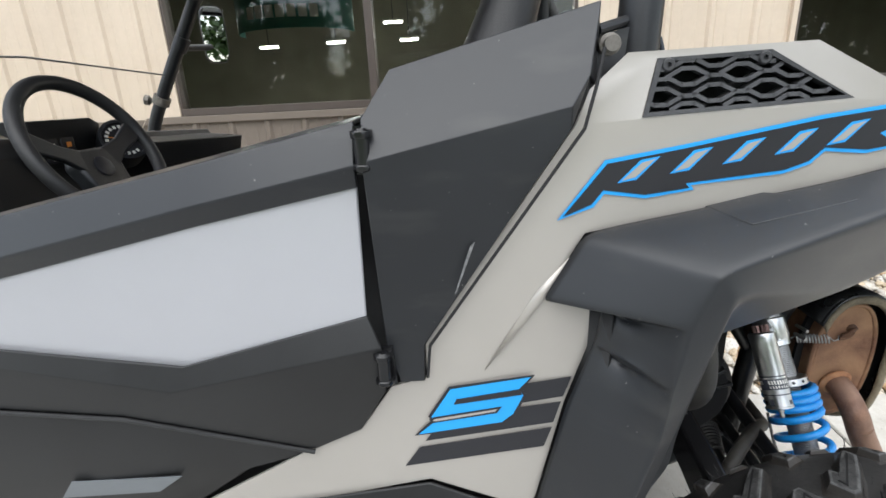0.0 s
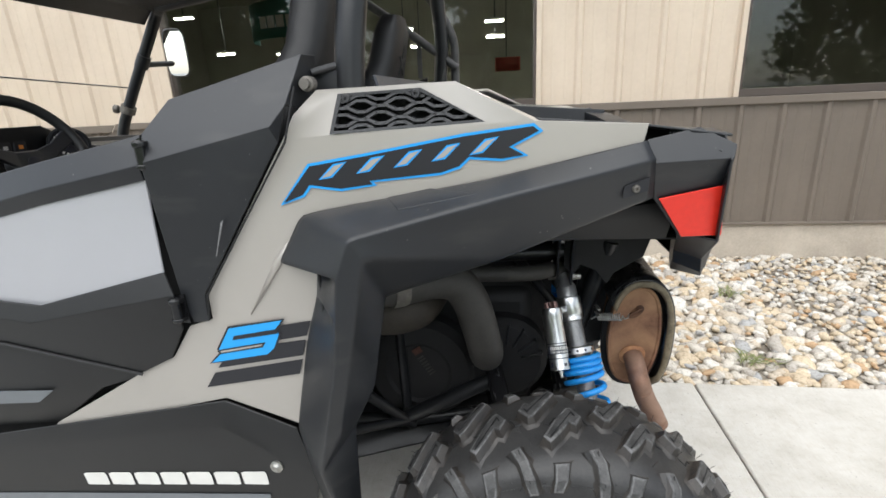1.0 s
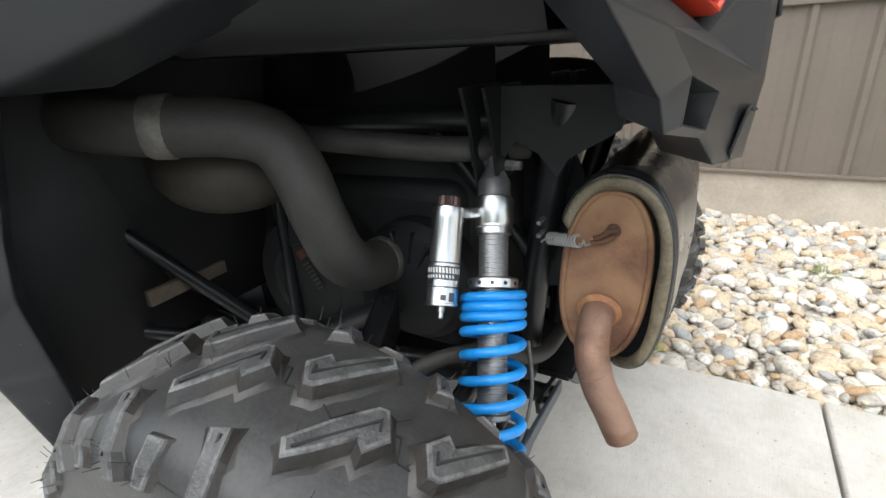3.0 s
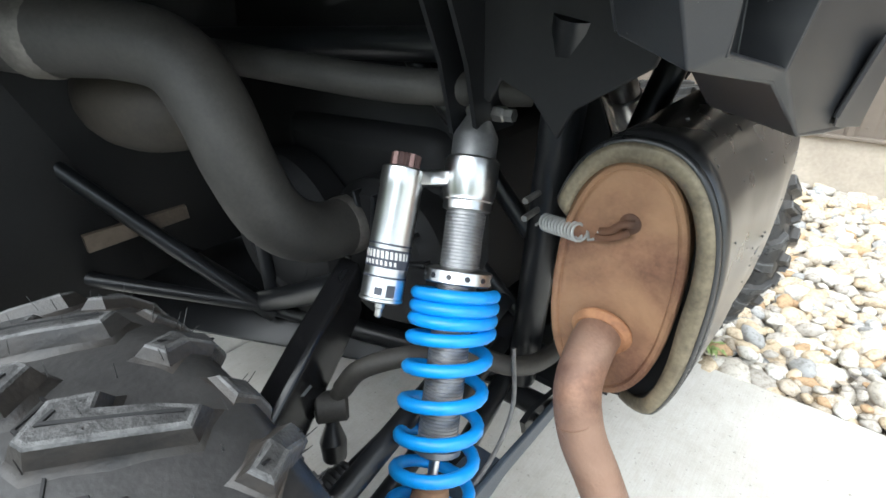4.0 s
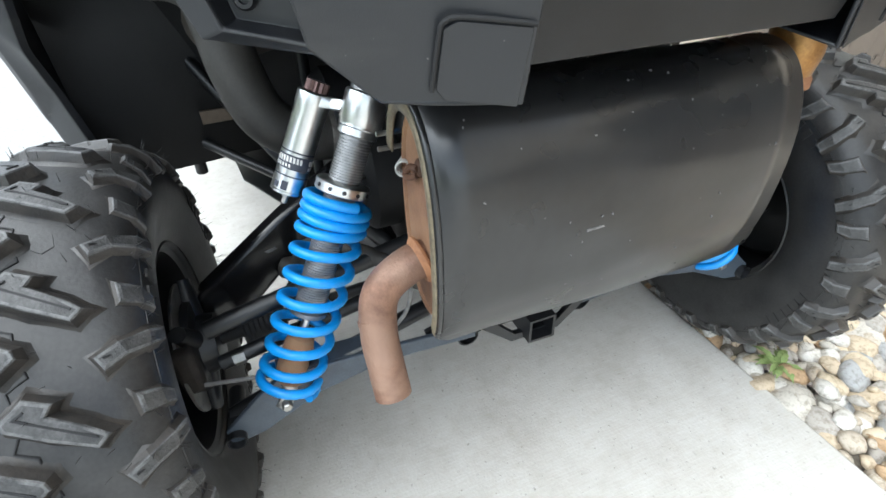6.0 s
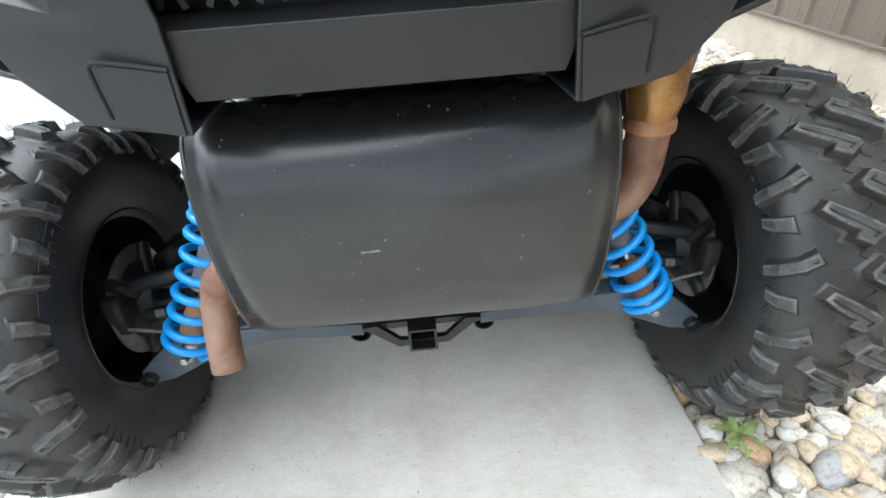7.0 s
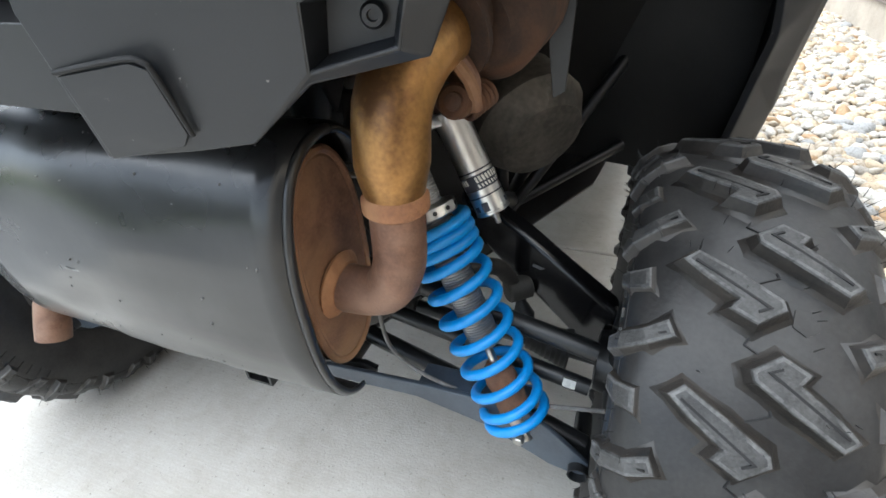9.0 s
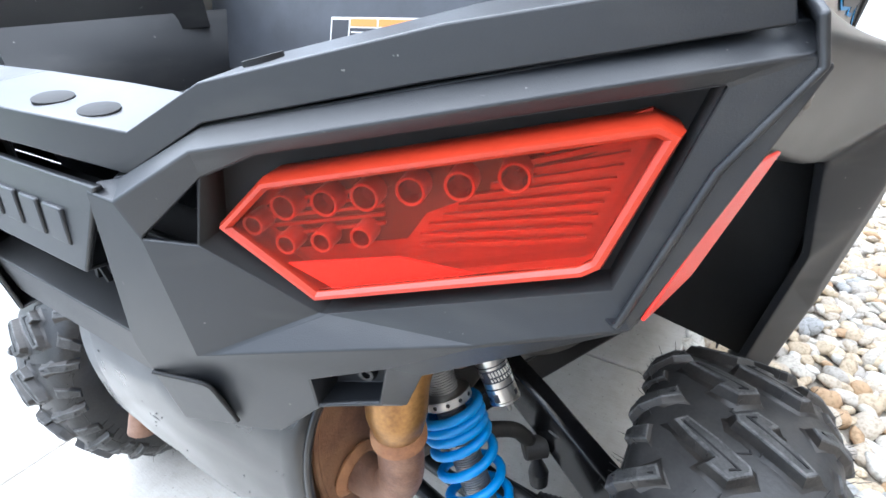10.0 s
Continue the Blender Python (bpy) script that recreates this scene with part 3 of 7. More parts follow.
def side_panel(s):
    out = [(0.625, 1.394), (0.859, 1.398), (0.995, 1.327), (1.193, 1.313), (1.186, 1.28), (0.90, 1.225), (0.58, 1.180), (0.526, 1.092), (0.600, 1.084), (0.605, 1.06), (0.56, 0.93), (0.515, 0.735), (0.36, 0.79), (-0.088, 0.68), (-0.07, 0.705), (0.185, 0.848), (0.262, 0.885), (0.312, 0.956), (0.365, 0.972), (0.366, 1.028), (0.563, 1.315), (0.581, 1.355)]
    v = [V(s, x, bw(x) - (0.012 if z > 1.35 else 0), z) for x, z in out]
    n = len(out)
    v += [V(s, x + 0.012, bw(x) - 0.085, z) for x, z in ((0.60, 1.345), (0.635, 1.385), (0.85, 1.39), (1.0, 1.322), (1.195, 1.308))]
    v += [V(s, 0.95, bw(0.95), 1.325), V(s, 0.55, 0.735, 1.20)]
    k = n + 5
    f = [(21, 0, 1, 2, k, 20), (20, k, 2, 3, 4, 5, 6), (20, 6, 7, 19), (19, 7, 8, 9, 10, 17, 18), (17, 10, 11, 12, 16), (16, 12, 15), (15, 12, 13, 14), (21, n, n + 1, 0), (0, n + 1, n + 2, 1), (1, n + 2, n + 3, 2), (2, n + 3, n + 4, 3)]
    f = [(21, 0, k + 1), (0, 1, k + 2, k + 1), (1, 2, k + 3, k + 2), (2, k, k + 3), (k, 20, k + 4, k + 3), (20, 21, k + 1, k + 4)] + f[1:]
    v = v[:k + 1] + [V(s, x, bw(x) - 0.012 * (z > 1.35), z) for x, z in VENT]
    p = shell("side_panel", v, f, PAINT, car, (0, s, 0.2), 0.006, 0.004, "taupe metallic painted rear side panel")
    # vent: a dark well behind bars of long hexagons
    def fn(x, z, h):
        return V(s, x, bw(x) - 0.012 * min(1.0, max(0.0, (z - 1.32) / 0.055)) + h, z)

    bm = bmesh.new()
    a, b = [bm.verts.new(fn(x, z, -0.001)) for x, z in VENT], [bm.verts.new(fn(x, z, -0.030)) for x, z in VENT]
    for i in range(4):
        bm.faces.new((a[i], a[(i + 1) % 4], b[(i + 1) % 4], b[i]))
    bm.faces.new(b)
    link("vent_well", bm, LINER, p)
    bm = bmesh.new()
    c = (0.748, 1.357)
    inner = [(c[0] + (x - c[0]) * 0.93, c[1] + (z - c[1]) * 0.86) for x, z in VENT]

    def inside(q):
        return all((b[0] - a[0]) * (q[1] - a[1]) - (b[1] - a[1]) * (q[0] - a[0]) <= 0.0 for a, b in zip(inner, inner[1:] + inner[:1]))

    def bar(a, b, wd=0.0024, lo=-0.014, hi=0.0015):
        d = Vector((b[0] - a[0], b[1] - a[1]))
        if d.length < 0.003:
            return
        q, e = Vector((-d.y, d.x)).normalized() * wd, d.normalized() * 0.0012
        prism(bm, [(a[0] - e.x + q.x, a[1] - e.y + q.y), (b[0] + e.x + q.x, b[1] + e.y + q.y), (b[0] + e.x - q.x, b[1] + e.y - q.y), (a[0] - e.x - q.x, a[1] - e.y - q.y)], lo, hi, fn)

    def clipped(a, b):
        if inside(a) or inside(b):
            out = [a, b]
            for i in (0, 1):
                k = 0.0
                while not inside(out[i]) and k < 1:
                    k += 0.1
                    out[i] = tuple(np.add((a, b)[i], np.subtract((b, a)[i], (a, b)[i]) * k))
            bar(*out)

    hx, hz = 0.066, 0.0200
    for r in range(-1, 6):
        for k in range(-1, 7):
            cx, cz = 0.633 + k * hx + (r % 2) * hx / 2, 1.322 + r * hz + (k * 0.002)
            ring = [(cx - hx * 0.40, cz), (cx - hx * 0.12, cz + hz * 0.46), (cx + hx * 0.12, cz + hz * 0.46), (cx + hx * 0.40, cz)]
            for q0, q1 in zip(ring, ring[1:]):
                clipped(q0, q1)
            low = [(x, 2 * cz - z) for x, z in ring]
            for q0, q1 in zip(low, low[1:]):
                clipped(q0, q1)
            clipped(ring[3], (cx + hx * 0.60, cz))
    for a, b, e, g in zip(VENT, VENT[1:] + VENT[:1], inner, inner[1:] + inner[:1]):
        prism(bm, [a, b, g, e], -0.014, 0.0022, fn)
    link("vent_mesh", bm, VENT_GREY, p, "grey moulded vent grille of long hexagons")
    for x, z in ((0.674, 1.378), (0.792, 1.381)):
        bm = bmesh.new()
        a = Vector(fn(x, z, -0.008))
        lathe(bm, [(0.0085, 0), (0.0085, 0.010), (0.0065, 0.013), (0.003, 0.013), (0.0028, 0.009)], axis(a, a + Vector((0, s, 0))), 14)
        link("vent_screw", bm, VENT_GREY, p)
    # pressed fold running down beside the flare
    q = [(0.577, 1.165, 0.0005), (0.528, 1.090, 0.0035), (0.448, 0.983, 0.0005), (0.520, 1.105, 0.0005)]
    shell("panel_fold", [V(s, x, bw(x) + d, z) for x, z, d in q], [(0, 1, 3), (1, 2, 3)], PAINT, p, (0, s, 0), 0.002, 0)
    # stickers
    fs = on_side(s, 0.0015)
    fb, fe = on_side(s, 0.0028), on_side(s, 0.0037)

    # zigzag emblem: a blue silhouette, black bands on it and slanting gaps
    hull = [(0.544, 1.200), (0.601, 1.272), (0.705, 1.286), (0.872, 1.311), (0.993, 1.323), (1.010, 1.309), (0.958, 1.284), (0.984, 1.268), (0.937, 1.260), (0.882, 1.266), (0.865, 1.251), (0.832, 1.241), (0.712, 1.234), (0.717, 1.228), (0.654, 1.221), (0.602, 1.230), (0.589, 1.214)]
    em = plate("side_emblem", hull, DECAL_BLUE, p, fs, 0.001, "blue edged black zigzag emblem sticker")

    def drawn_in(o, d):
        out = []
        for i in range(len(o)):
            a, b, e = Vector(o[i - 1]), Vector(o[i]), Vector(o[(i + 1) % len(o)])
            n1, n2 = Vector(((b - a).y, -(b - a).x)).normalized(), Vector(((e - b).y, -(e - b).x)).normalized()
            q = (n1 + n2).normalized()
            out.append(tuple(b + q * d / max(0.6, q.dot(n1))))
        return out

    plate("emblem_band", drawn_in(hull, 0.0048), DECAL_BLACK, em, fb, 0.0008)
    for x0 in (0.617, 0.683, 0.749, 0.815, 0.881):
        zm = 1.254 + (x0 - 0.60) * 0.115
        gap = [(x0, zm - 0.013), (x0 + 0.028, zm + 0.014), (x0 + 0.052, zm + 0.017), (x0 + 0.024, zm - 0.010)]
        plate("emblem_gap", gap, DECAL_BLUE, em, fe, 0.0005)
        plate("gap_fill", drawn_in(gap, 0.0035), PAINT, em, on_side(s, 0.0045), 0.0004)
    for o in ([(0.500, 0.961), (0.569, 0.972), (0.558, 0.941), (0.492, 0.929)], [(0.357, 0.863), (0.372, 0.884), (0.480, 0.905), (0.497, 0.923), (0.555, 0.932), (0.545, 0.898)], [(0.323, 0.816), (0.347, 0.851), (0.543, 0.889), (0.532, 0.856)]):
        plate("stripe", o, DECAL_BLACK, p, fs, 0.001, "black slanted stripe")
    blue = [(0.368, 0.907), (0.398, 0.954), (0.512, 0.974), (0.495, 0.954), (0.502, 0.944), (0.487, 0.913), (0.471, 0.899), (0.347, 0.876), (0.373, 0.899)]
    plate("stripe_edge", drawn_in(blue, -0.0042), DECAL_BLACK, p, fb, 0.0006)
    plate("accent", blue, DECAL_BLUE, p, fe, 0.0006, "bright blue accent sticker")
    plate("accent_slot", [(0.402, 0.929), (0.406, 0.938), (0.497, 0.955), (0.500, 0.946)], DECAL_BLACK, p, on_side(s, 0.0046), 0.0006)
    plate("accent_slot", [(0.364, 0.903), (0.372, 0.907), (0.471, 0.926), (0.464, 0.915), (0.370, 0.897)], DECAL_BLACK, p, on_side(s, 0.0046), 0.0006)
    plate("slot_fill", [(0.370, 0.902), (0.374, 0.9045), (0.465, 0.922), (0.461, 0.918), (0.374, 0.9005)], PAINT, p, on_side(s, 0.0055), 0.0004)
    return p


def bolster(s):
    v = [V(s, *p) for p in ((0.337, 0.695, 1.391), (0.597, 0.688, 1.455), (0.578, 0.738, 1.372), (0.306, 0.742, 1.335), (0.558, 0.740, 1.312), (0.366, 0.745, 1.028), (0.363, 0.745, 0.972), (0.328, 0.742, 0.968), (0.312, 0.740, 1.02), (0.555, 0.760, 1.338), (0.308, 0.765, 1.285), (0.603, 0.64, 1.455), (0.60, 0.66, 1.36), (0.345, 0.62, 1.385))]
    f = [(0, 1, 2, 3), (3, 2, 9, 10), (10, 9, 4, 5, 8), (8, 5, 6, 7), (2, 4, 9), (1, 11, 12, 2), (0, 13, 11, 1)]
    b = shell("shoulder_bolster", v, f, PLASTIC, car, (0, s, 0.3), 0.006, 0.008, "black moulded shoulder bolster with a scuff", 3)
    bm = bmesh.new()
    tube(bm, [V(s, 0.594, 0.728, 1.40), V(s, 0.585, 0.738, 1.36), V(s, 0.572, 0.744, 1.312), V(s, 0.374, 0.748, 1.03), V(s, 0.368, 0.748, 0.98)], 0.0022, 8)
    link("edge_seal", bm, LINER, b)
    plate("scuff", [(0.412, 1.110), (0.4145, 1.112), (0.440, 1.180), (0.434, 1.175)], SCUFF, b, lambda x, z, k: V(s, x, 0.7585 - 0.0035 + k + (z - 1.03) * 0.0, z), 0.0008)
    bm = bmesh.new()
    a = Vector(V(s, 0.606, 0.685, 1.405))
    lathe(bm, [(0.013, 0), (0.013, 0.018), (0.009, 0.02), (0.009, 0.03)], axis(a, a + Vector((0, s, 0))), 14)
    link("bolster_bolt", bm, CLAMP, b)
    return b


def door(s):
    d = group("door", car)
    top = [(0.296, 0.735, 1.333), (0.296, 0.754, 1.280), (0.10, 0.762, 1.292), (0.095, 0.784, 1.242), (-0.85, 0.72, 1.10), (-0.85, 0.748, 1.035), (0.296, 0.66, 1.338), (0.10, 0.68, 1.297), (-0.85, 0.64, 1.105), (0.296, 0.747, 1.252), (0.09, 0.771, 1.214), (-0.85, 0.733, 1.00)]
    shell("door_cap", [V(s, *p) for p in top], [(0, 1, 3, 2), (2, 3, 5, 4), (0, 2, 7, 6), (2, 4, 8, 7), (1, 9, 10, 3), (3, 10, 11, 5)], PLASTIC, d, (0, s, 0.3), 0.006, 0.008, "black moulded upper door cap", 3)
    pan = [(0.294, 0.742, 1.256), (0.288, 0.744, 1.060), (0.04, 0.768, 1.004), (0.09, 0.768, 1.220), (-0.85, 0.73, 1.055), (-0.85, 0.73, 1.09)]
    shell("door_skin", [V(s, *p) for p in pan], [(0, 1, 2, 3), (3, 2, 4, 5)], SILVER_PAINT, d, (0, s, 0), 0.006, 0.003, "silver painted door skin")
    low = [(0.290, 0.746, 1.076), (0.03, 0.776, 1.016), (-0.85, 0.74, 1.085), (-0.85, 0.745, 1.03), (0.015, 0.795, 0.985), (0.308, 0.756, 1.03), (0.306, 0.748, 0.955), (0.262, 0.742, 0.885), (0.185, 0.742, 0.848), (-0.08, 0.775, 0.932), (-0.85, 0.745, 0.955)]
    shell("door_lower", [V(s, *p) for p in low], [(0, 1, 4, 5), (1, 2, 3, 4), (5, 4, 9, 8, 7, 6), (4, 3, 10, 9)], PLASTIC_DULL, d, (0, s, 0), 0.006, 0.009, "black moulded lower door", 3)
    bot = [(-0.85, 0.74, 0.945), (-0.08, 0.764, 0.920), (0.182, 0.732, 0.836), (0.07, 0.73, 0.80), (-0.07, 0.725, 0.70), (-0.85, 0.70, 0.60), (-0.17, 0.765, 0.80), (-0.85, 0.75, 0.82), (-0.22, 0.75, 0.735)]
    shell("door_foot", [V(s, *p) for p in bot], [(0, 1, 6, 7), (1, 2, 3, 6), (6, 3, 4, 8), (7, 6, 8, 5), (8, 4, 5)], PLASTIC_DULL, d, (0, s, 0), 0.006, 0.004)
    plate("foot_accent", [(-0.24, 0.765), (-0.205, 0.806), (-0.035, 0.802), (-0.08, 0.770)], ACCENT, d, lambda x, z, k: V(s, x, 0.7685 + k + (z - 0.80) * 0.22 - 0.14 * max(0.0, x + 0.17), z), 0.002, "grey accent sticker")
    bm = bmesh.new()
    tube(bm, [V(s, -0.85, 0.752, 0.952), V(s, -0.08, 0.778, 0.929), V(s, 0.186, 0.744, 0.846)], 0.0035, 8)
    link("door_seam", bm, GLOVE_BLACK, d)
    for z in (1.299, 1.0):
        h = bmesh.new()
        lathe(h, [(0.007, -0.026), (0.0095, -0.024), (0.0095, 0.024), (0.007, 0.026)], Matrix.Translation(V(s, 0.309, 0.757, z)), 18)
        hg = link("hinge", h, HINGE, d, "glossy black steel hinge")
        for z0, z1 in ((-0.024, -0.016), (0.014, 0.024)):
            h = bmesh.new()
            prism(h, [(0.294, 0.742), (0.296, 0.760), (0.303, 0.768), (0.315, 0.768), (0.321, 0.760), (0.322, 0.742)], z + z0, z + z1, lambda u, w, k: Vector(V(s, u, w, k)))
            bevelled(link("knuckle", h, HINGE, hg), 0.002)
        h = bmesh.new()
        prism(h, [(0.294, -0.030), (0.324, -0.032), (0.321, 0.028), (0.297, 0.028)], 0.741, 0.746, lambda u, v, k: Vector(V(s, u, k, z + v)))
        link("hinge_plate", h, HINGE, hg)
    return d


def rw(z):
    return 0.735 + 0.09 * (z - 0.455)


def rocker(s):
    q = [(-0.85, 0.55), (0.36, 0.788), (0.51, 0.728), (0.545, 0.60), (0.52, 0.48), (0.15, 0.455), (-0.85, 0.39)]
    v = [V(s, x, 0.742, z) for x, z in q[:3]] + [V(s, x, rw(z), z) for x, z in q[3:]]
    v += [V(s, x, rw(z), z) for x, z in ((-0.85, 0.50), (0.355, 0.735), (0.455, 0.665))]
    r = shell("rocker_panel", v, [(0, 1, 8, 7), (1, 2, 9, 8), (2, 3, 9), (7, 8, 9, 3, 4, 5, 6)], PLASTIC_DULL, car, (0, s, 0), 0.006, 0.005, "black moulded rocker panel with a white emblem")
    fn = lambda x, z, k: V(s, x, rw(z) + 0.0015 + k, z)
    x0, n, wd = -0.028, 7, 0.0665
    for i in range(n):
        a, b = x0 + i * wd, x0 + (i + 0.86) * wd
        lo, hi = 0.545 + 0.085 * (a + 0.03), 0.581 + 0.085 * (a + 0.03)
        cut = 0.012
        bar_o = [(a, lo), (a - 0.002, hi - cut * 0.3), (a + 0.006, hi), (b - 0.004, hi + 0.004), (b, hi - cut * 0.4), (b, lo + 0.005), (b - 0.006, lo + 0.003)]
        plate("emblem_bar", bar_o, DECAL_WHITE, r, fn, 0.001)
    plate("accent_strip", [(-0.85, 0.405), (0.42, 0.518), (0.425, 0.553), (-0.09, 0.512), (-0.85, 0.445)], ACCENT, r, fn, 0.001, "grey accent strip")
    bm = bmesh.new()
    a = Vector(V(s, 0.457, rw(0.637) + 0.001, 0.637))
    lathe(bm, [(0.014, 0), (0.014, 0.004), (0.009, 0.006), (0.006, 0.01), (0.003, 0.01)], axis(a, a + Vector((0, s, 0))), 16)
    link("rocker_bolt", bm, STEEL, r)
    return r


def fender(s):
    p = [(0.58, 0.737, 1.184), (0.90, 0.686, 1.228), (1.19, 0.640, 1.284),         # 0-2 along the body
         (0.70, 0.845, 1.168), (0.95, 0.755, 1.214), (1.205, 0.652, 1.252),         # 3-5 upper ridge
         (0.721, 0.842, 1.137), (0.725, 0.745, 1.027), (0.94, 0.70, 1.084), (1.211, 0.628, 1.178),  # 6-9 outer face
         (0.526, 0.742, 1.092), (0.602, 0.748, 1.084), (0.594, 0.747, 1.030), (0.56, 0.745, 0.93), (0.515, 0.746, 0.735), (0.535, 0.75, 0.62), (0.545, 0.72, 0.47),  # 10-16 front edge
         (0.672, 0.846, 1.10), (0.650, 0.842, 0.93), (0.590, 0.826, 0.690), (0.612, 0.785, 0.500),   # 17-20 leg ridge
         (0.698, 0.775, 0.857), (0.650, 0.772, 0.765), (0.628, 0.735, 0.495),       # 21-23 leg rear edge
         (0.74, 0.62, 1.03), (0.94, 0.58, 1.09), (1.2, 0.55, 1.17), (0.690, 0.763, 0.857), (0.642, 0.759, 0.765), (0.620, 0.722, 0.495),  # 24-29 under side and edge return
         (0.662, 0.845, 1.02), (0.632, 0.799, 1.094), (0.632, 0.768, 1.074), (0.627, 0.800, 1.034), (0.627, 0.766, 1.012),       # 30-34 two overhanging steps
         (0.715, 0.733, 1.024), (0.672, 0.828, 0.930), (0.636, 0.815, 0.775)]  # 35-37 edge return, leg crease
    f = [(0, 3, 4, 1), (1, 4, 5, 2), (3, 6, 8, 4), (4, 8, 9, 5), (6, 7, 8), (0, 10, 17, 3), (10, 11, 31, 17), (11, 32, 17, 31), (11, 12, 33, 30, 17, 32), (12, 34, 30, 33), (12, 13, 18, 30, 34), (13, 14, 19, 18), (14, 15, 19), (15, 16, 20, 19),
         (3, 17, 6), (17, 30, 18, 36, 6), (6, 36, 21, 7), (18, 19, 37, 36), (36, 37, 22, 21), (37, 19, 22), (19, 20, 23, 22), (7, 24, 25, 8), (8, 25, 26, 9), (7, 21, 27, 35), (21, 22, 28, 27), (22, 23, 29, 28)]
    fl = soft_shell("fender_flare", [V(s, *q) for q in p], f, PLASTIC, car, (0, s, 0.2), 0.005, "black moulded fender flare with a sharp knee", ridges=((3, 4, 5), (3, 17, 30, 18, 19, 20), (3, 6), (6, 8, 9), (6, 7), (7, 21, 22, 23), (7, 8, 9), (17, 6), (6, 36, 37, 19), (19, 22)))
    # raised styling facet on top of the flare
    q = [(0.733, 0.709, 1.205), (0.81, 0.692, 1.217), (0.898, 0.735, 1.214), (0.765, 0.765, 1.195)]
    shell("flare_facet", [V(s, a, b, c + 0.0012) for a, b, c in q], [(0, 1, 2, 3)], PLASTIC, fl, (0, s, 1), 0.004, 0.0015)
    bm = bmesh.new()
    a = Vector(V(s, 1.172, 0.658, 1.203))
    lathe(bm, [(0.007, 0), (0.007, 0.004), (0.005, 0.006), (0.0025, 0.006), (0.002, 0.003)], axis(a, a + Vector((0.2, s, -0.1))), 16)
    link("flare_bolt", bm, CLAMP, fl)
    plate("bolt_pocket", [(1.150, 1.186), (1.195, 1.198), (1.196, 1.222), (1.152, 1.208)], DECAL_BLACK, fl, lambda x, z, k: V(s, x, 0.655 - 0.2 * (x - 1.172) + k, z), 0.003)
    return fl


for s in (-1, 1):
    side_panel(s), bolster(s), door(s), rocker(s), fender(s)


# rear end: w outwards, z up, d proud of the slanted rear plane
def rear(s, w, z, d=0.0):
    x = 1.5265 - 0.3 * max(w, 0.2)
    return (x + d * 0.958, CY + s * (w + d * 0.287), z)


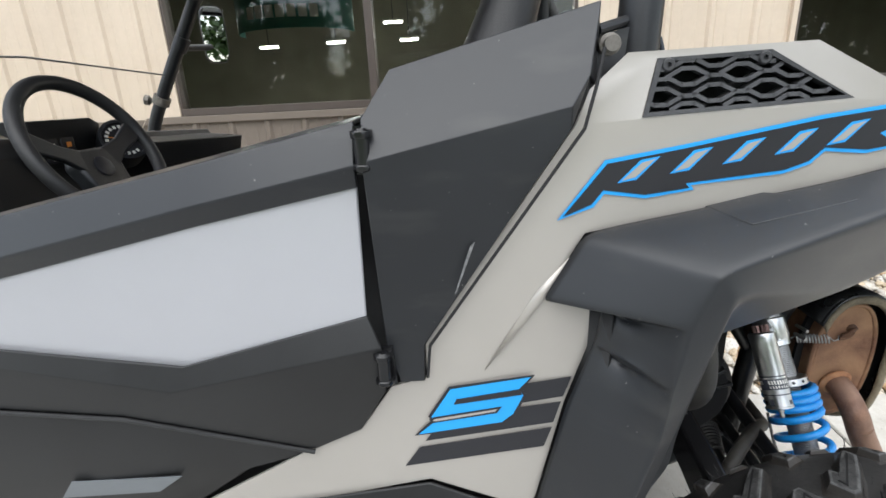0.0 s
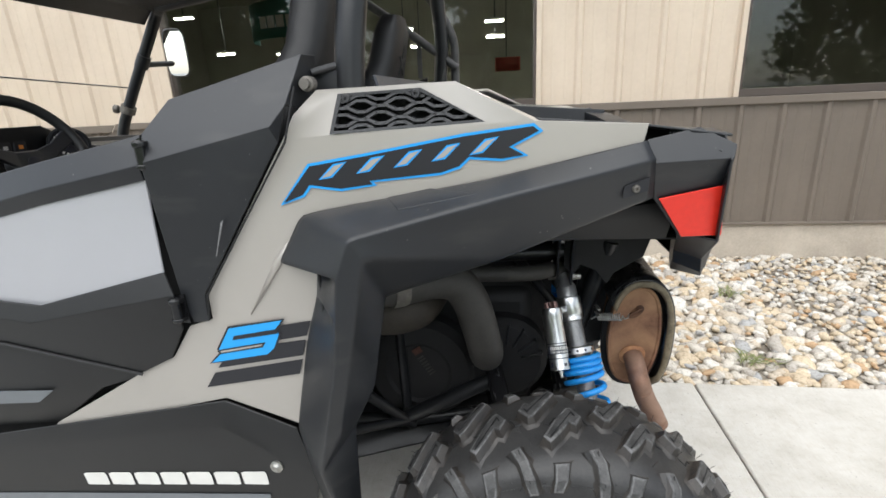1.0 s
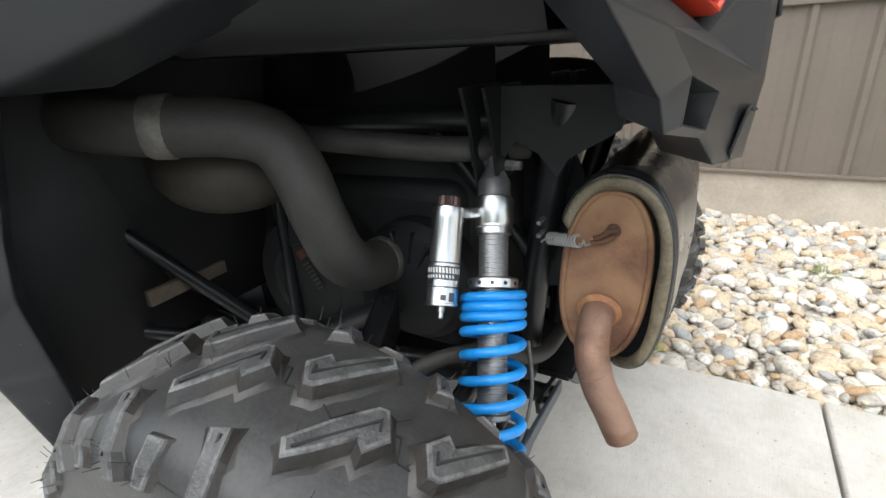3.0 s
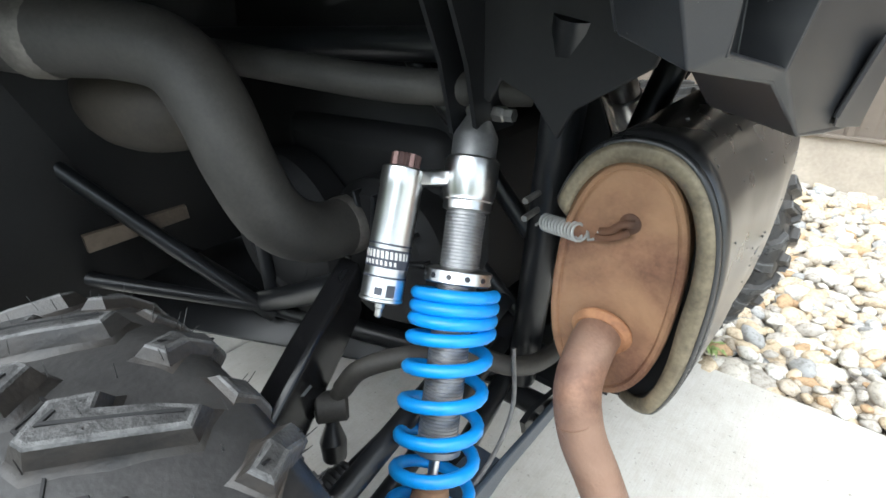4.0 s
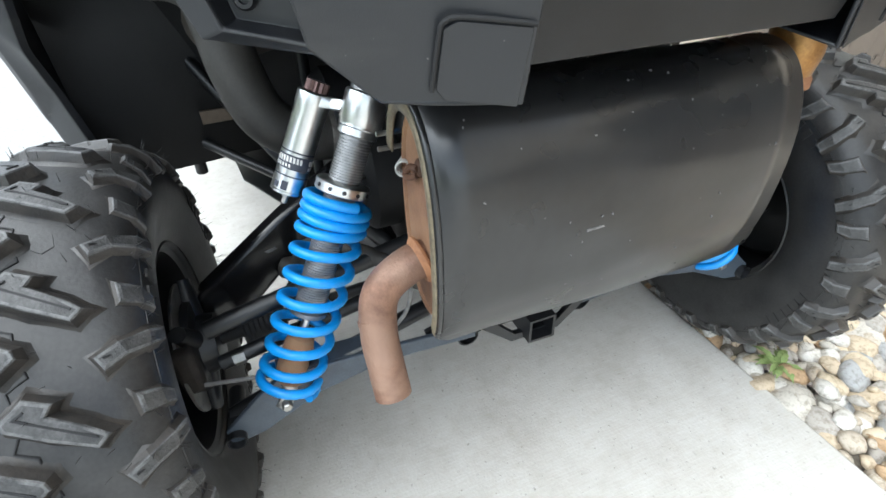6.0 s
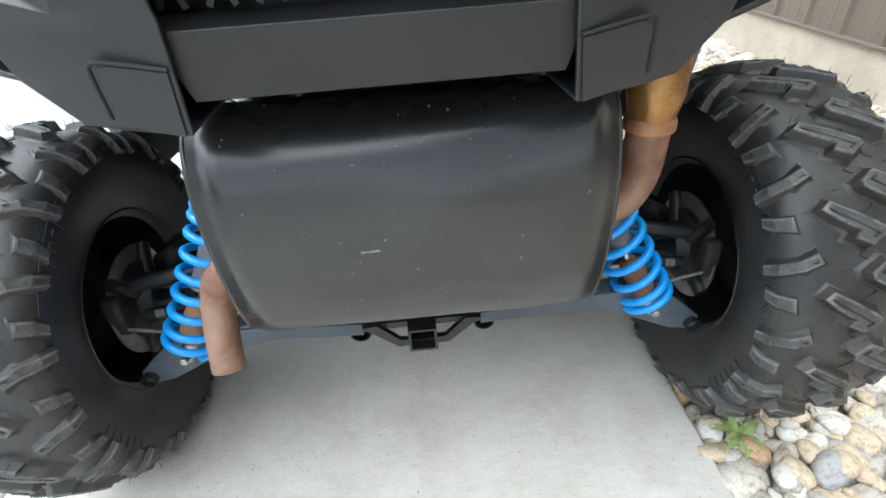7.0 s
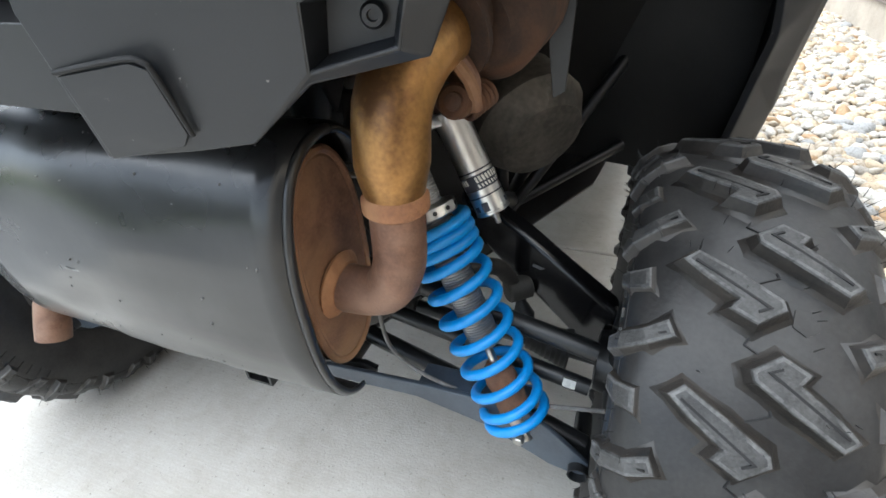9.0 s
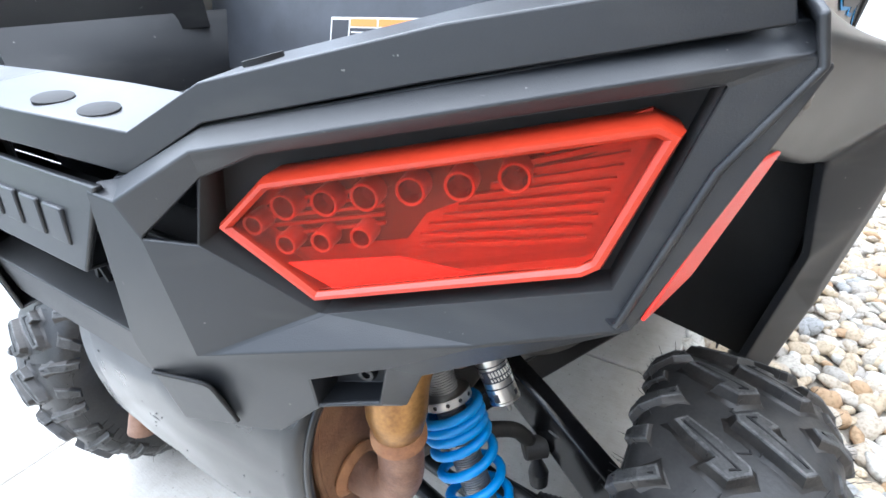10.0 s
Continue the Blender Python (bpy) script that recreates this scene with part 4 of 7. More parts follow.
def tail(s):
    p = [(0.645, 1.256, 0), (0.30, 1.191, 0.006), (0.229, 1.151, 0.014), (0.243, 1.121, 0.014), (0.296, 1.168, -0.004), (0.345, 1.188, -0.004), (0.615, 1.240, -0.004), (0.578, 1.112, -0.004), (0.372, 1.058, -0.004), (0.285, 1.115, 0.004), (0.590, 1.083, 0.0), (0.271, 1.013, 0.020), (0.652, 1.25, 0),
         (0.176, 0.998, 0.012), (0.19, 0.895, 0), (0.262, 0.900, 0), (0.306, 0.905, 0), (0.352, 0.945, -0.005), (0.432, 0.960, -0.012), (0.447, 0.997, -0.014), (0.20, 1.155, 0.008),
         (0.36, 0.998, 0.012), (0.424, 1.018, 0.006), (0.412, 0.968, -0.002), (0.355, 0.955, 0.002), (0.50, 1.062, 0.012), (0.645, 1.269, -0.020), (0.30, 1.204, -0.014), (0.222, 1.163, -0.006), (0.198, 1.158, -0.006)]
    wide = 0.003 if s > 0 else 0.0
    p = [(w + wide, z, d) if i in (0, 10, 12, 26) else (w, z, d) for i, (w, z, d) in enumerate(p)]
    f = [(0, 1, 27, 26), (1, 2, 28, 27), (2, 20, 29, 28), (0, 1, 5, 6), (1, 2, 3, 4), (1, 4, 5), (0, 6, 7, 10, 12), (7, 8, 25, 10), (3, 9, 8, 11), (8, 11, 25), (2, 20, 13, 11, 3), (11, 13, 14, 15, 16, 24, 21), (11, 21, 22, 25), (25, 22, 19, 10), (22, 23, 18, 19), (24, 16, 17, 18, 23)]
    t = shell("tail_bezel", [rear(s, *q) for q in p], f, PLASTIC, car, (1, 0, 0), 0.005, 0.007, "black moulded tail lamp bezel and bumper corner", 4)
    # shelf along the top of the bezel, under the rail
    q = [(0.652, 1.262, 0), (0.645, 1.268, 0), (0.30, 1.203, 0.006), (0.224, 1.161, 0.014), (0.20, 1.155, 0.008)]
    shell("bezel_shelf", [rear(s, w, z + 0.001, -0.018) for w, z, d in q] + [rear(s, w - 0.004, z + 0.012, -0.06) for w, z, d in q], [(i, i + 1, 6 + i, 5 + i) for i in range(4)], PLASTIC, t, (0.3, 0, 1), 0.004, 0.003)
    # deep walls of the lamp recess and of the pocket
    ring = [4, 5, 6, 7, 8, 9]
    a = [rear(s, p[i][0], p[i][1], p[i][2]) for i in ring]
    b = [rear(s, p[i][0], p[i][1], -0.03) for i in ring]
    shell("lamp_recess", a + b, [(i, (i + 1) % 6, 6 + (i + 1) % 6, 6 + i) for i in range(6)] + [(6, 7, 8, 9, 10, 11)], LINER, t, (1, 0, 0), 0.003, 0)
    ring = [21, 22, 23, 24]
    a = [rear(s, p[i][0], p[i][1], p[i][2]) for i in ring]
    b = [rear(s, 0.388 + (p[i][0] - 0.388) * 0.8, 0.984 + (p[i][1] - 0.984) * 0.8, -0.025) for i in ring]
    shell("pocket", a + b, [(i, (i + 1) % 4, 4 + (i + 1) % 4, 4 + i) for i in range(4)] + [(4, 5, 6, 7)], PLASTIC, t, (1, 0, 0), 0.003, 0.006, "", 3)
    bm = bmesh.new()
    a = Vector(rear(s, 0.396, 0.986, -0.022))
    lathe(bm, [(0.009, 0), (0.009, 0.004), (0.007, 0.007), (0.004, 0.007), (0.0035, 0.003)], axis(a, a + Vector((1, 0.3 * s, 0))), 16)
    link("pocket_bolt", bm, FRAME, t)
    # bumper pad
    def on_pad(w, z, k):
        return Vector(rear(s, w, z, k + (0.012 + 0.008 * (w - 0.176) / 0.095) * (z - 0.897) / 0.11))

    pad = plate("bumper_pad", [(0.186, 0.958), (0.244, 0.967), (0.255, 0.962), (0.262, 0.915), (0.255, 0.905), (0.196, 0.895)], PLASTIC, t, lambda w, z, k: on_pad(w, z, -0.0004 + k), 0.0014)
    bevelled(pad, 0.0007)
    bm = bmesh.new()
    tube(bm, curve_points([on_pad(*q, 0.0012) for q in ((0.184, 0.9605), (0.240, 0.9695), (0.254, 0.9675), (0.2585, 0.958), (0.2655, 0.914))], 5), 0.0021, 8)
    link("pad_groove", bm, LINER, t)
    # lower return of the corner
    u = [rear(s, w, z, d) for w, z, d in ((0.19, 0.895, 0), (0.306, 0.905, 0), (0.352, 0.945, -0.005), (0.432, 0.960, -0.012), (0.447, 0.997, -0.014), (0.590, 1.083, 0))]
    u += [rear(s, w, z, -0.07) for w, z in ((0.19, 0.91), (0.30, 0.915), (0.345, 0.955), (0.42, 0.975), (0.435, 1.01), (0.57, 1.09))]
    shell("corner_return", u, [(i, i + 1, 7 + i, 6 + i) for i in range(5)], PLASTIC, t, (0, 0, -1), 0.004, 0.002)
    plate("corner_back", [(0.19, 0.912), (0.30, 0.917), (0.345, 0.957), (0.42, 0.977), (0.435, 1.012), (0.565, 1.09), (0.57, 1.12), (0.25, 1.12)], PLASTIC, t, lambda w, z, k: rear(s, w, z, -0.066 - k), 0.006)
    def out(x, z):
        return wide + wide * (5.2 + 7.0 * max(0.0, 1.34 - x)) * min(1.0, max(0.0, (1.26 - z) / 0.06))

    c = [(1.19, 0.640, 1.286), (1.284, 0.615, 1.303), (1.338, 0.643, 1.274), (1.335, 0.647, 1.25), (1.343, 0.602, 1.196), (1.360, 0.567, 1.088), (1.205, 0.645, 1.244), (1.213, 0.624, 1.178), (1.277, 0.587, 1.092), (1.30, 0.50, 1.085)]
    shell("tail_corner", [V(s, x, w + out(x, z), z) for x, w, z in c], [(0, 1, 2, 3, 6), (6, 3, 4, 7), (7, 4, 5, 8), (5, 8, 9)], PLASTIC, car, (0, s, 0), 0.005, 0.003)
    r = [(1.222, 0.628, 1.177), (1.340, 0.611, 1.197), (1.358, 0.578, 1.093), (1.279, 0.595, 1.095)]
    shell("side_reflector", [V(s, x - (0.010 if wide and x > 1.3 else 0.0), w + out(x, z) + wide, z) for x, w, z in r], [(0, 1, 2, 3)], RED_REFLECTOR, car, (0, s, 0), 0.003, 0.001, "red side reflector panel with a fine grid")
    # lamp
    lamp = group("tail_lamp", car)
    L = [(0.302, 1.132), (0.347, 1.173), (0.587, 1.2228), (0.601, 1.2165), (0.571, 1.129), (0.560, 1.121), (0.372, 1.073)]

    def inset(o, d):
        """The outline moved inwards by d."""
        out = []
        for i in range(len(o)):
            a, b, e = Vector(o[i - 1]), Vector(o[i]), Vector(o[(i + 1) % len(o)])
            n1, n2 = Vector(((b - a).y, -(b - a).x)).normalized(), Vector(((e - b).y, -(e - b).x)).normalized()
            q = (n1 + n2).normalized()
            out.append(tuple(b + q * d / max(0.5, q.dot(n1))))
        return out

    sc = inset(L, 0.0085)
    bm = bmesh.new()
    n = len(L)
    rows = [[bm.verts.new(rear(s, w, z, d)) for w, z in o] for o, d in ((L, -0.028), (L, -0.004), (inset(L, 0.003), 0.004), (inset(L, 0.0060), 0.004), (sc, 0.001), (sc, -0.004))]
    for a, b in zip(rows, rows[1:]):
        for i in range(n):
            bm.faces.new((a[i], a[(i + 1) % n], b[(i + 1) % n], b[i]))
    bm.faces.new(rows[0])
    bmesh.ops.recalc_face_normals(bm, faces=bm.faces[:])
    link("lens_rim", bm, RED_RIM, lamp, "glossy red lens rim")
    fn = lambda w, z, k: rear(s, w, z, -0.0035 + k)
    plate("lens", sc, RED_LENS, lamp, fn, 0.003, "translucent red tail lamp lens").visible_shadow = False
    plate("lens_back", sc, RED_BACK, lamp, lambda w, z, k: rear(s, w, z, -0.027 + k), 0.002)
    plate("lamp_housing", [(0.322, 1.132), (0.352, 1.161), (0.570, 1.206), (0.560, 1.196), (0.455, 1.146), (0.440, 1.124), (0.352, 1.106)], RED_DARK, lamp, lambda w, z, k: rear(s, w, z, -0.0248 + k), 0.001)
    for i in range(5):
        z = 1.116 + i * 0.007
        plate("housing_rib", [(0.328 + 0.004 * abs(i - 2), z), (0.425, z + 0.019), (0.425, z + 0.0215), (0.328 + 0.004 * abs(i - 2), z + 0.0025)], RED_RIM, lamp, lambda w, zz, k: rear(s, w, zz, -0.0238 + k), 0.003)
    for w, z in ((0.328, 1.132), (0.356, 1.149), (0.388, 1.155), (0.418, 1.162), (0.450, 1.169), (0.482, 1.175), (0.515, 1.183), (0.352, 1.118), (0.381, 1.123), (0.412, 1.130)):
        bm = bmesh.new()
        a = Vector(rear(s, w, z, -0.026))
        rr = 0.0105 if z > 1.14 else 0.0085
        am = axis(a, a + Vector((0.958, 0.287 * s, 0)))
        lathe(bm, [(rr, 0.0), (rr, 0.020), (rr - 0.0008, 0.021), (rr - 0.0022, 0.020)], am, 22, cap=False)
        cup = link("led_cup", bm, RED_RIM, lamp, "round lamp cup")
        bm = bmesh.new()
        lathe(bm, [(rr - 0.0022, 0.0195), (rr - 0.0045, 0.009), (0.001, 0.006)], am, 22, cap=False)
        link("cup_bowl", bm, RED_CUP, cup)
    plate("corner_reflector", [(0.352, 1.103), (0.440, 1.119), (0.505, 1.110), (0.385, 1.085)], RED_REFLECTOR, lamp, lambda w, z, k: rear(s, w, z, -0.006 + k), 0.002)
    for i in range(11):
        z = 1.118 + i * 0.0085
        a, b = max(0.45, 0.435 + (z - 1.118) * 1.25), 0.560 + (z - 1.118) * 0.30
        if b - a > 0.01:
            plate("lens_rib", [(a, z), (b, z + 0.018), (b, z + 0.0215), (a, z + 0.0035)], RED_RIM, lamp, lambda w, zz, k: rear(s, w, zz, -0.024 + k), 0.004)


for s in (-1, 1):
    tail(s)
beam = [(1.466, CY - 0.20, 0.99), (1.466, CY + 0.20, 0.99), (1.458, CY + 0.18, 0.925), (1.458, CY - 0.18, 0.925), (1.40, CY + 0.22, 1.0), (1.40, CY - 0.22, 1.0), (1.40, CY + 0.18, 0.92), (1.40, CY - 0.18, 0.92)]
shell("bumper_beam", beam, [(0, 1, 2, 3), (0, 1, 4, 5), (2, 3, 7, 6)], PLASTIC_DULL, car, (1, 0, 0.0), 0.006, 0.005, "black moulded bumper beam")
shell("tailgate", [(1.472, CY - 0.215, 1.16), (1.472, CY + 0.215, 1.16), (1.485, CY + 0.165, 1.075), (1.485, CY - 0.165, 1.075), (1.43, CY + 0.15, 1.06), (1.43, CY - 0.15, 1.06)], [(0, 1, 2, 3), (3, 2, 4, 5)], PLASTIC, car, (1, 0, 0), 0.008, 0.005, "black moulded tailgate panel with embossed bars")
for i in range(7):
    bm = bmesh.new()
    y = CY - 0.15 + i * 0.045
    prism(bm, [(y, 1.098), (y + 0.034, 1.098), (y + 0.034, 1.132), (y, 1.132)], 1.476, 1.4835, lambda u, v, d: Vector((d - (v - 1.1) * 0.1, u, v)))
    bevelled(link("embossed_bar", bm, PLASTIC, car), 0.002)
shell("grille_back", [(1.42, CY - 0.22, 1.08), (1.42, CY + 0.22, 1.08), (1.42, CY + 0.22, 0.96), (1.42, CY - 0.22, 0.96)], [(0, 1, 2, 3)], FRAME, car, (1, 0, 0), 0.01, 0.0)
bm = bmesh.new()
for i in range(9):
    y = CY - 0.18 + i * 0.045
    for k in (-1, 1):
        box(bm, (1.430, y - 0.003, 1.0), (1.436, y + 0.003, 1.06), Matrix.Translation((0, y, 1.03)) @ Matrix.Rotation(radians(24 * k), 4, "X") @ Matrix.Translation((0, -y, -1.03)))
link("grille_mesh", bm, PLASTIC_DULL, car, "black lattice grille")

# cargo box, open on top, its rear following the slanted tail
bx = [(1.36, 0.0), (1.36, 0.20), (1.27, 0.52), (0.755, 0.54), (0.755, 0.0)]
v, f = [], []
for s in (-1, 1):
    k = len(v)
    v += [V(s, x, w, 1.235 if w > 0.3 else 1.18) for x, w in bx[:4]] + [V(s, 0.755, 0.0, 1.235)] + [V(s, x - 0.02, w * 0.97, 1.075) for x, w in bx]
    f += [(k + i, k + i + 1, k + i + 6, k + i + 5) for i in range(4)] + [(k + 5, k + 6, k + 7, k + 8, k + 9)]
shell("cargo_box", v, f, PLASTIC, car, (0, 0, 1), 0.008, 0.0, "black moulded open cargo box")
# rail round the box
for s in (-1, 1):
    o = [(0.0, 1.213, 1.474, 0.0), (0.15, 1.210, 1.468, 0), (0.236, 1.198, 1.442, 0), (0.303, 1.234, 1.418, 0), (0.47, 1.269, 1.367, 0), (0.628, 1.291, 1.320, 0)]
    lo = [(0.0, 1.182), (0.123, 1.181), (0.222, 1.163), (0.299, 1.206), (0.46, 1.237), (0.636, 1.267)]
    vv = [V(s, x + 0.004, w, z) for w, z, x, _ in o] + [V(s, x + 0.007, w2, z2) for (w, z, x, _), (w2, z2) in zip(o, lo)] + [V(s, x - 0.085, w - 0.02 * (w > 0.2), z + 0.006) for w, z, x, _ in o] + [V(s, x - 0.09, w - 0.02 * (w > 0.2), z - 0.09) for w, z, x, _ in o]
    ff = []
    for i in range(5):
        ff += [(i, i + 1, 7 + i, 6 + i), (i, i + 1, 13 + i, 12 + i), (12 + i, 13 + i, 19 + i, 18 + i)]
    rl = shell("box_rail", vv, ff, PLASTIC, car, (0.6, 0, 0.8), 0.005, 0.010, "black moulded box rail with round holes", 4)
    for w, x, tilt in ((0.134, 1.444, -0.14), (0.182, 1.434, -0.14), (0.318, 1.376, 0.21)):
        k = min(range(5), key=lambda i: abs((o[i][0] + o[i + 1][0]) / 2 - w))
        f = (w - o[k][0]) / (o[k + 1][0] - o[k][0])
        xf, z = o[k][2] + f * (o[k + 1][2] - o[k][2]), o[k][1] + f * (o[k + 1][1] - o[k][1])
        z += 0.006 * (xf - x) / 0.085
        bm = bmesh.new()
        lathe(bm, [(0.0155, -0.004), (0.0155, 0.0004), (0.0145, 0.0008), (0.001, 0.0008)], axis(V(s, x, w, z), V(s, x + 0.07, w - tilt, z + 1.0)), 24)
        link("rail_hole", bm, LINER, rl)
    sd = [(1.335, 0.628, 1.290), (1.19, 0.615, 1.312), (0.82, 0.60, 1.345), (1.33, 0.55, 1.295), (1.19, 0.545, 1.305), (0.82, 0.54, 1.34), (1.33, 0.54, 1.20), (1.19, 0.535, 1.2), (0.82, 0.53, 1.2)]
    shell("side_rail", [V(s, *q) for q in sd], [(0, 1, 4, 3), (1, 2, 5, 4), (3, 4, 7, 6), (4, 5, 8, 7)], PLASTIC, car, (0, 0, 1), 0.005, 0.003)

# ---- wheels ----
AX, AZ = 1.052, 0.384


def on_tread(s):
    """Lays (u round the tyre, v across it, h) on the tread; v grows outwards and runs on down the side wall."""
    def fn(u, v, h):
        q = abs(v)
        r = 0.374 - 0.10 * min(q, 0.09) ** 1.6 * 4
        y, nr, ny = q, 1.0, 0.0
        if q > 0.09:
            t = min(1.0, (q - 0.09) / 0.06)
            r, y = 0.3655 - 0.048 * t ** 1.25, 0.09 + 0.036 * math.sin(t * math.pi / 2)
            ny = math.sin(t * math.pi / 2) * 0.9
            nr = math.sqrt(1 - ny * ny)
        r, y = r + h * nr, y + h * ny
        a = u / 0.374
        return Vector((r * math.sin(a), s * math.copysign(y, v), r * math.cos(a)))
    return fn


def lug(name, outline, fn, height, sipe=None, grow=1.13):
    """A rubber lug: filleted foot, drafted dirty sides, a worn rim with the edge highlight in its pale colour round a
    darker crown, and a slit.
    """
    bm = bmesh.new()
    n = len(outline)
    area = sum(outline[i][0] * outline[(i + 1) % n][1] - outline[(i + 1) % n][0] * outline[i][1] for i in range(n))

    def offset(d):
        out = []
        for i in range(n):
            a, b, c = Vector(outline[i - 1]), Vector(outline[i]), Vector(outline[(i + 1) % n])
            n1, n2 = Vector(((b - a).y, (a - b).x)).normalized(), Vector(((c - b).y, (b - c).x)).normalized()
            q = (n1 + n2).normalized() * (1 if area > 0 else -1)
            out.append(b + q * d / max(0.62, abs((n1 + n2).length / 2)))
        return out

    w = grow - 1
    rows = [[bm.verts.new(fn(u, v, h)) for u, v in offset(d)] for d, h in ((0.082 * w, -0.0025), (0.050 * w, 0.001), (0.026 * w, height * 0.28), (0.0, height - 0.0022), (-0.0014, height - 0.0002), (-0.0044, height))]
    k = 0
    for a, b in zip(rows, rows[1:]):
        for i in range(n):
            f = bm.faces.new((a[i], a[(i + 1) % n], b[(i + 1) % n], b[i]))
            f.material_index = (3, 3, 3, 1, 1)[k]
            f.smooth = k < 2
        k += 1
    cap = bm.faces.new(rows[-1])
    cap.material_index = 4
    bmesh.ops.triangulate(bm, faces=[cap])
    bmesh.ops.recalc_face_normals(bm, faces=bm.faces[:])
    if sipe:
        k = len(bm.faces)
        prism(bm, sipe, height - 0.002, height + 0.0014, fn)
        bm.faces.ensure_lookup_table()
        for f in bm.faces[k:]:
            f.material_index = 2
    me = bpy.data.meshes.new(name)
    bm.to_mesh(me)
    bm.free()
    for mat in (RUBBER, RUBBER_EDGE_LIT, LINER, RUBBER_DIRTY, RUBBER_TOP):
        me.materials.append(mat)
    return me


def wheel(s, x=AX):
    w = group("wheel", car, V(s, x, 0.718, AZ))
    bm = bmesh.new()
    prof = [(0.196, -0.088), (0.205, -0.100), (0.235, -0.110), (0.28, -0.127), (0.318, -0.127), (0.344, -0.120), (0.360, -0.105), (0.369, -0.080), (0.3725, -0.04), (0.374, 0.0), (0.3725, 0.04), (0.369, 0.080), (0.360, 0.105), (0.344, 0.120), (0.318, 0.127), (0.28, 0.127), (0.235, 0.110), (0.205, 0.100), (0.196, 0.088)]
    lathe(bm, prof, Matrix.Rotation(radians(90), 4, "X"), 96, cap=False)
    link("tyre", bm, RUBBER, w, "black knobbly off-road tyre with scuffed lugs", smooth=0.9)
    bm = bmesh.new()
    lathe(bm, [(0.200, -0.100), (0.206, -0.096), (0.200, -0.088), (0.186, -0.082), (0.180, -0.05), (0.176, 0.02), (0.180, 0.07), (0.200, 0.088), (0.206, 0.098), (0.196, 0.100), (0.165, 0.06), (0.06, 0.045), (0.055, 0.06), (0.0, 0.06)], Matrix.Rotation(radians(90 * (-s)), 4, "X"), 56, cap=False)
    link("rim", bm, FRAME, w, "black cast rim")
    fn = on_tread(-1)
    # a bar with a hook at its inner end; the two rows are turned by half a turn to one another
    hook = [(-0.040, 0.066), (-0.028, 0.080), (-0.011, 0.060), (0.009, 0.029), (0.020, 0.037), (0.032, 0.011), (0.014, -0.014), (0.004, -0.011), (-0.018, 0.026)]
    slit = [(-0.028, 0.068), (-0.0255, 0.069), (0.0145, 0.004), (0.0185, 0.012), (0.0205, 0.011), (0.0145, -0.001)]
    flip = lambda o: [(-u, -v) for u, v in o]
    big = [(-0.010, 0.086), (0.008, 0.077), (0.020, 0.100), (0.029, 0.126), (0.032, 0.150), (0.012, 0.150), (0.007, 0.126), (0.003, 0.106)]
    bslit = [(0.004, 0.088), (0.006, 0.087), (0.019, 0.130), (0.017, 0.130)]
    small = [(-0.014, 0.106), (0.013, 0.104), (0.009, 0.128), (-0.002, 0.148), (-0.022, 0.148), (-0.016, 0.128)]
    meshes = [(lug("lug", hook, fn, 0.021, slit, 1.18), 0.0), (lug("lug", flip(hook), fn, 0.021, flip(slit), 1.18), 0.63),
              (lug("shoulder_lug", big, fn, 0.014, bslit, 1.2), 0.34), (lug("shoulder_lug", flip(big), fn, 0.014, flip(bslit), 1.2), 0.29),
              (lug("shoulder_lug", small, fn, 0.009), -0.07), (lug("shoulder_lug", flip(small), fn, 0.009), 0.70)]
    n = 17
    for me, phase in meshes:
        for i in range(n):
            ob = new(me.name.split(".")[0], me)
            ob.parent = w
            ob.rotation_euler = (0, 2 * math.pi * (i + phase) / n + 0.166 * (s > 0), 0)
    # raised marks on the inner side wall
    bm = bmesh.new()
    prism(bm, [(-0.007, 0.300), (0.007, 0.300), (0.006, 0.322), (-0.006, 0.322)], 0.1235, 0.1290, lambda u, v, k: Vector((u, -s * k, v)))
    mark = bpy.data.meshes.new("side_wall_mark")
    bm.to_mesh(mark)
    bm.free()
    mark.materials.append(RUBBER)
    for a0 in (0.3, 1.8, 3.4, 4.9):
        for i in range(6):
            ob = new("side_wall_mark", mark)
            ob.parent = w
            ob.rotation_euler = (0, a0 + i * 0.075, 0)
    # raised crests between the lugs
    crest = [(-0.012, -0.010), (0.006, -0.012), (0.014, 0.0), (0.006, 0.012), (-0.012, 0.010)]
    bm = bmesh.new()
    prism(bm, [(0.154 + u, -0.036 + v) for u, v in crest], -0.003, 0.0016, fn)
    me = bpy.data.meshes.new("crest")
    bm.to_mesh(me)
    bm.free()
    me.materials.append(RUBBER)
    for i in (0, 4, 8, 12):
        ob = new("crest", me)
        ob.parent = w
        ob.rotation_euler = (0, 2 * math.pi * i / n + 0.166 * (s > 0), 0)
    # moulding seams round the shoulder and loose rubber hairs
    for v0 in (0.128, 0.136):
        for side in (-1, 1):
            bm = bmesh.new()
            tube(bm, [fn(0.374 * 2 * math.pi * k / 96, side * v0, 0.0) for k in range(97)], 0.0011, 5)
            link("mould_seam", bm, RUBBER, w)
    bm = bmesh.new()
    step = 2 * math.pi * 0.374 / n
    zig = [fn((i + f) * step, v, 0.0002) for i in range(n) for f, v in ((0.0, -0.004), (0.25, -0.012), (0.33, 0.010), (0.62, 0.004), (0.80, 0.016), (0.88, -0.004))]
    tube(bm, zig + zig[:1], 0.0017, 5)
    link("parting_line", bm, LINER, w)
    rs = random.Random(31 + s)
    bm = bmesh.new()
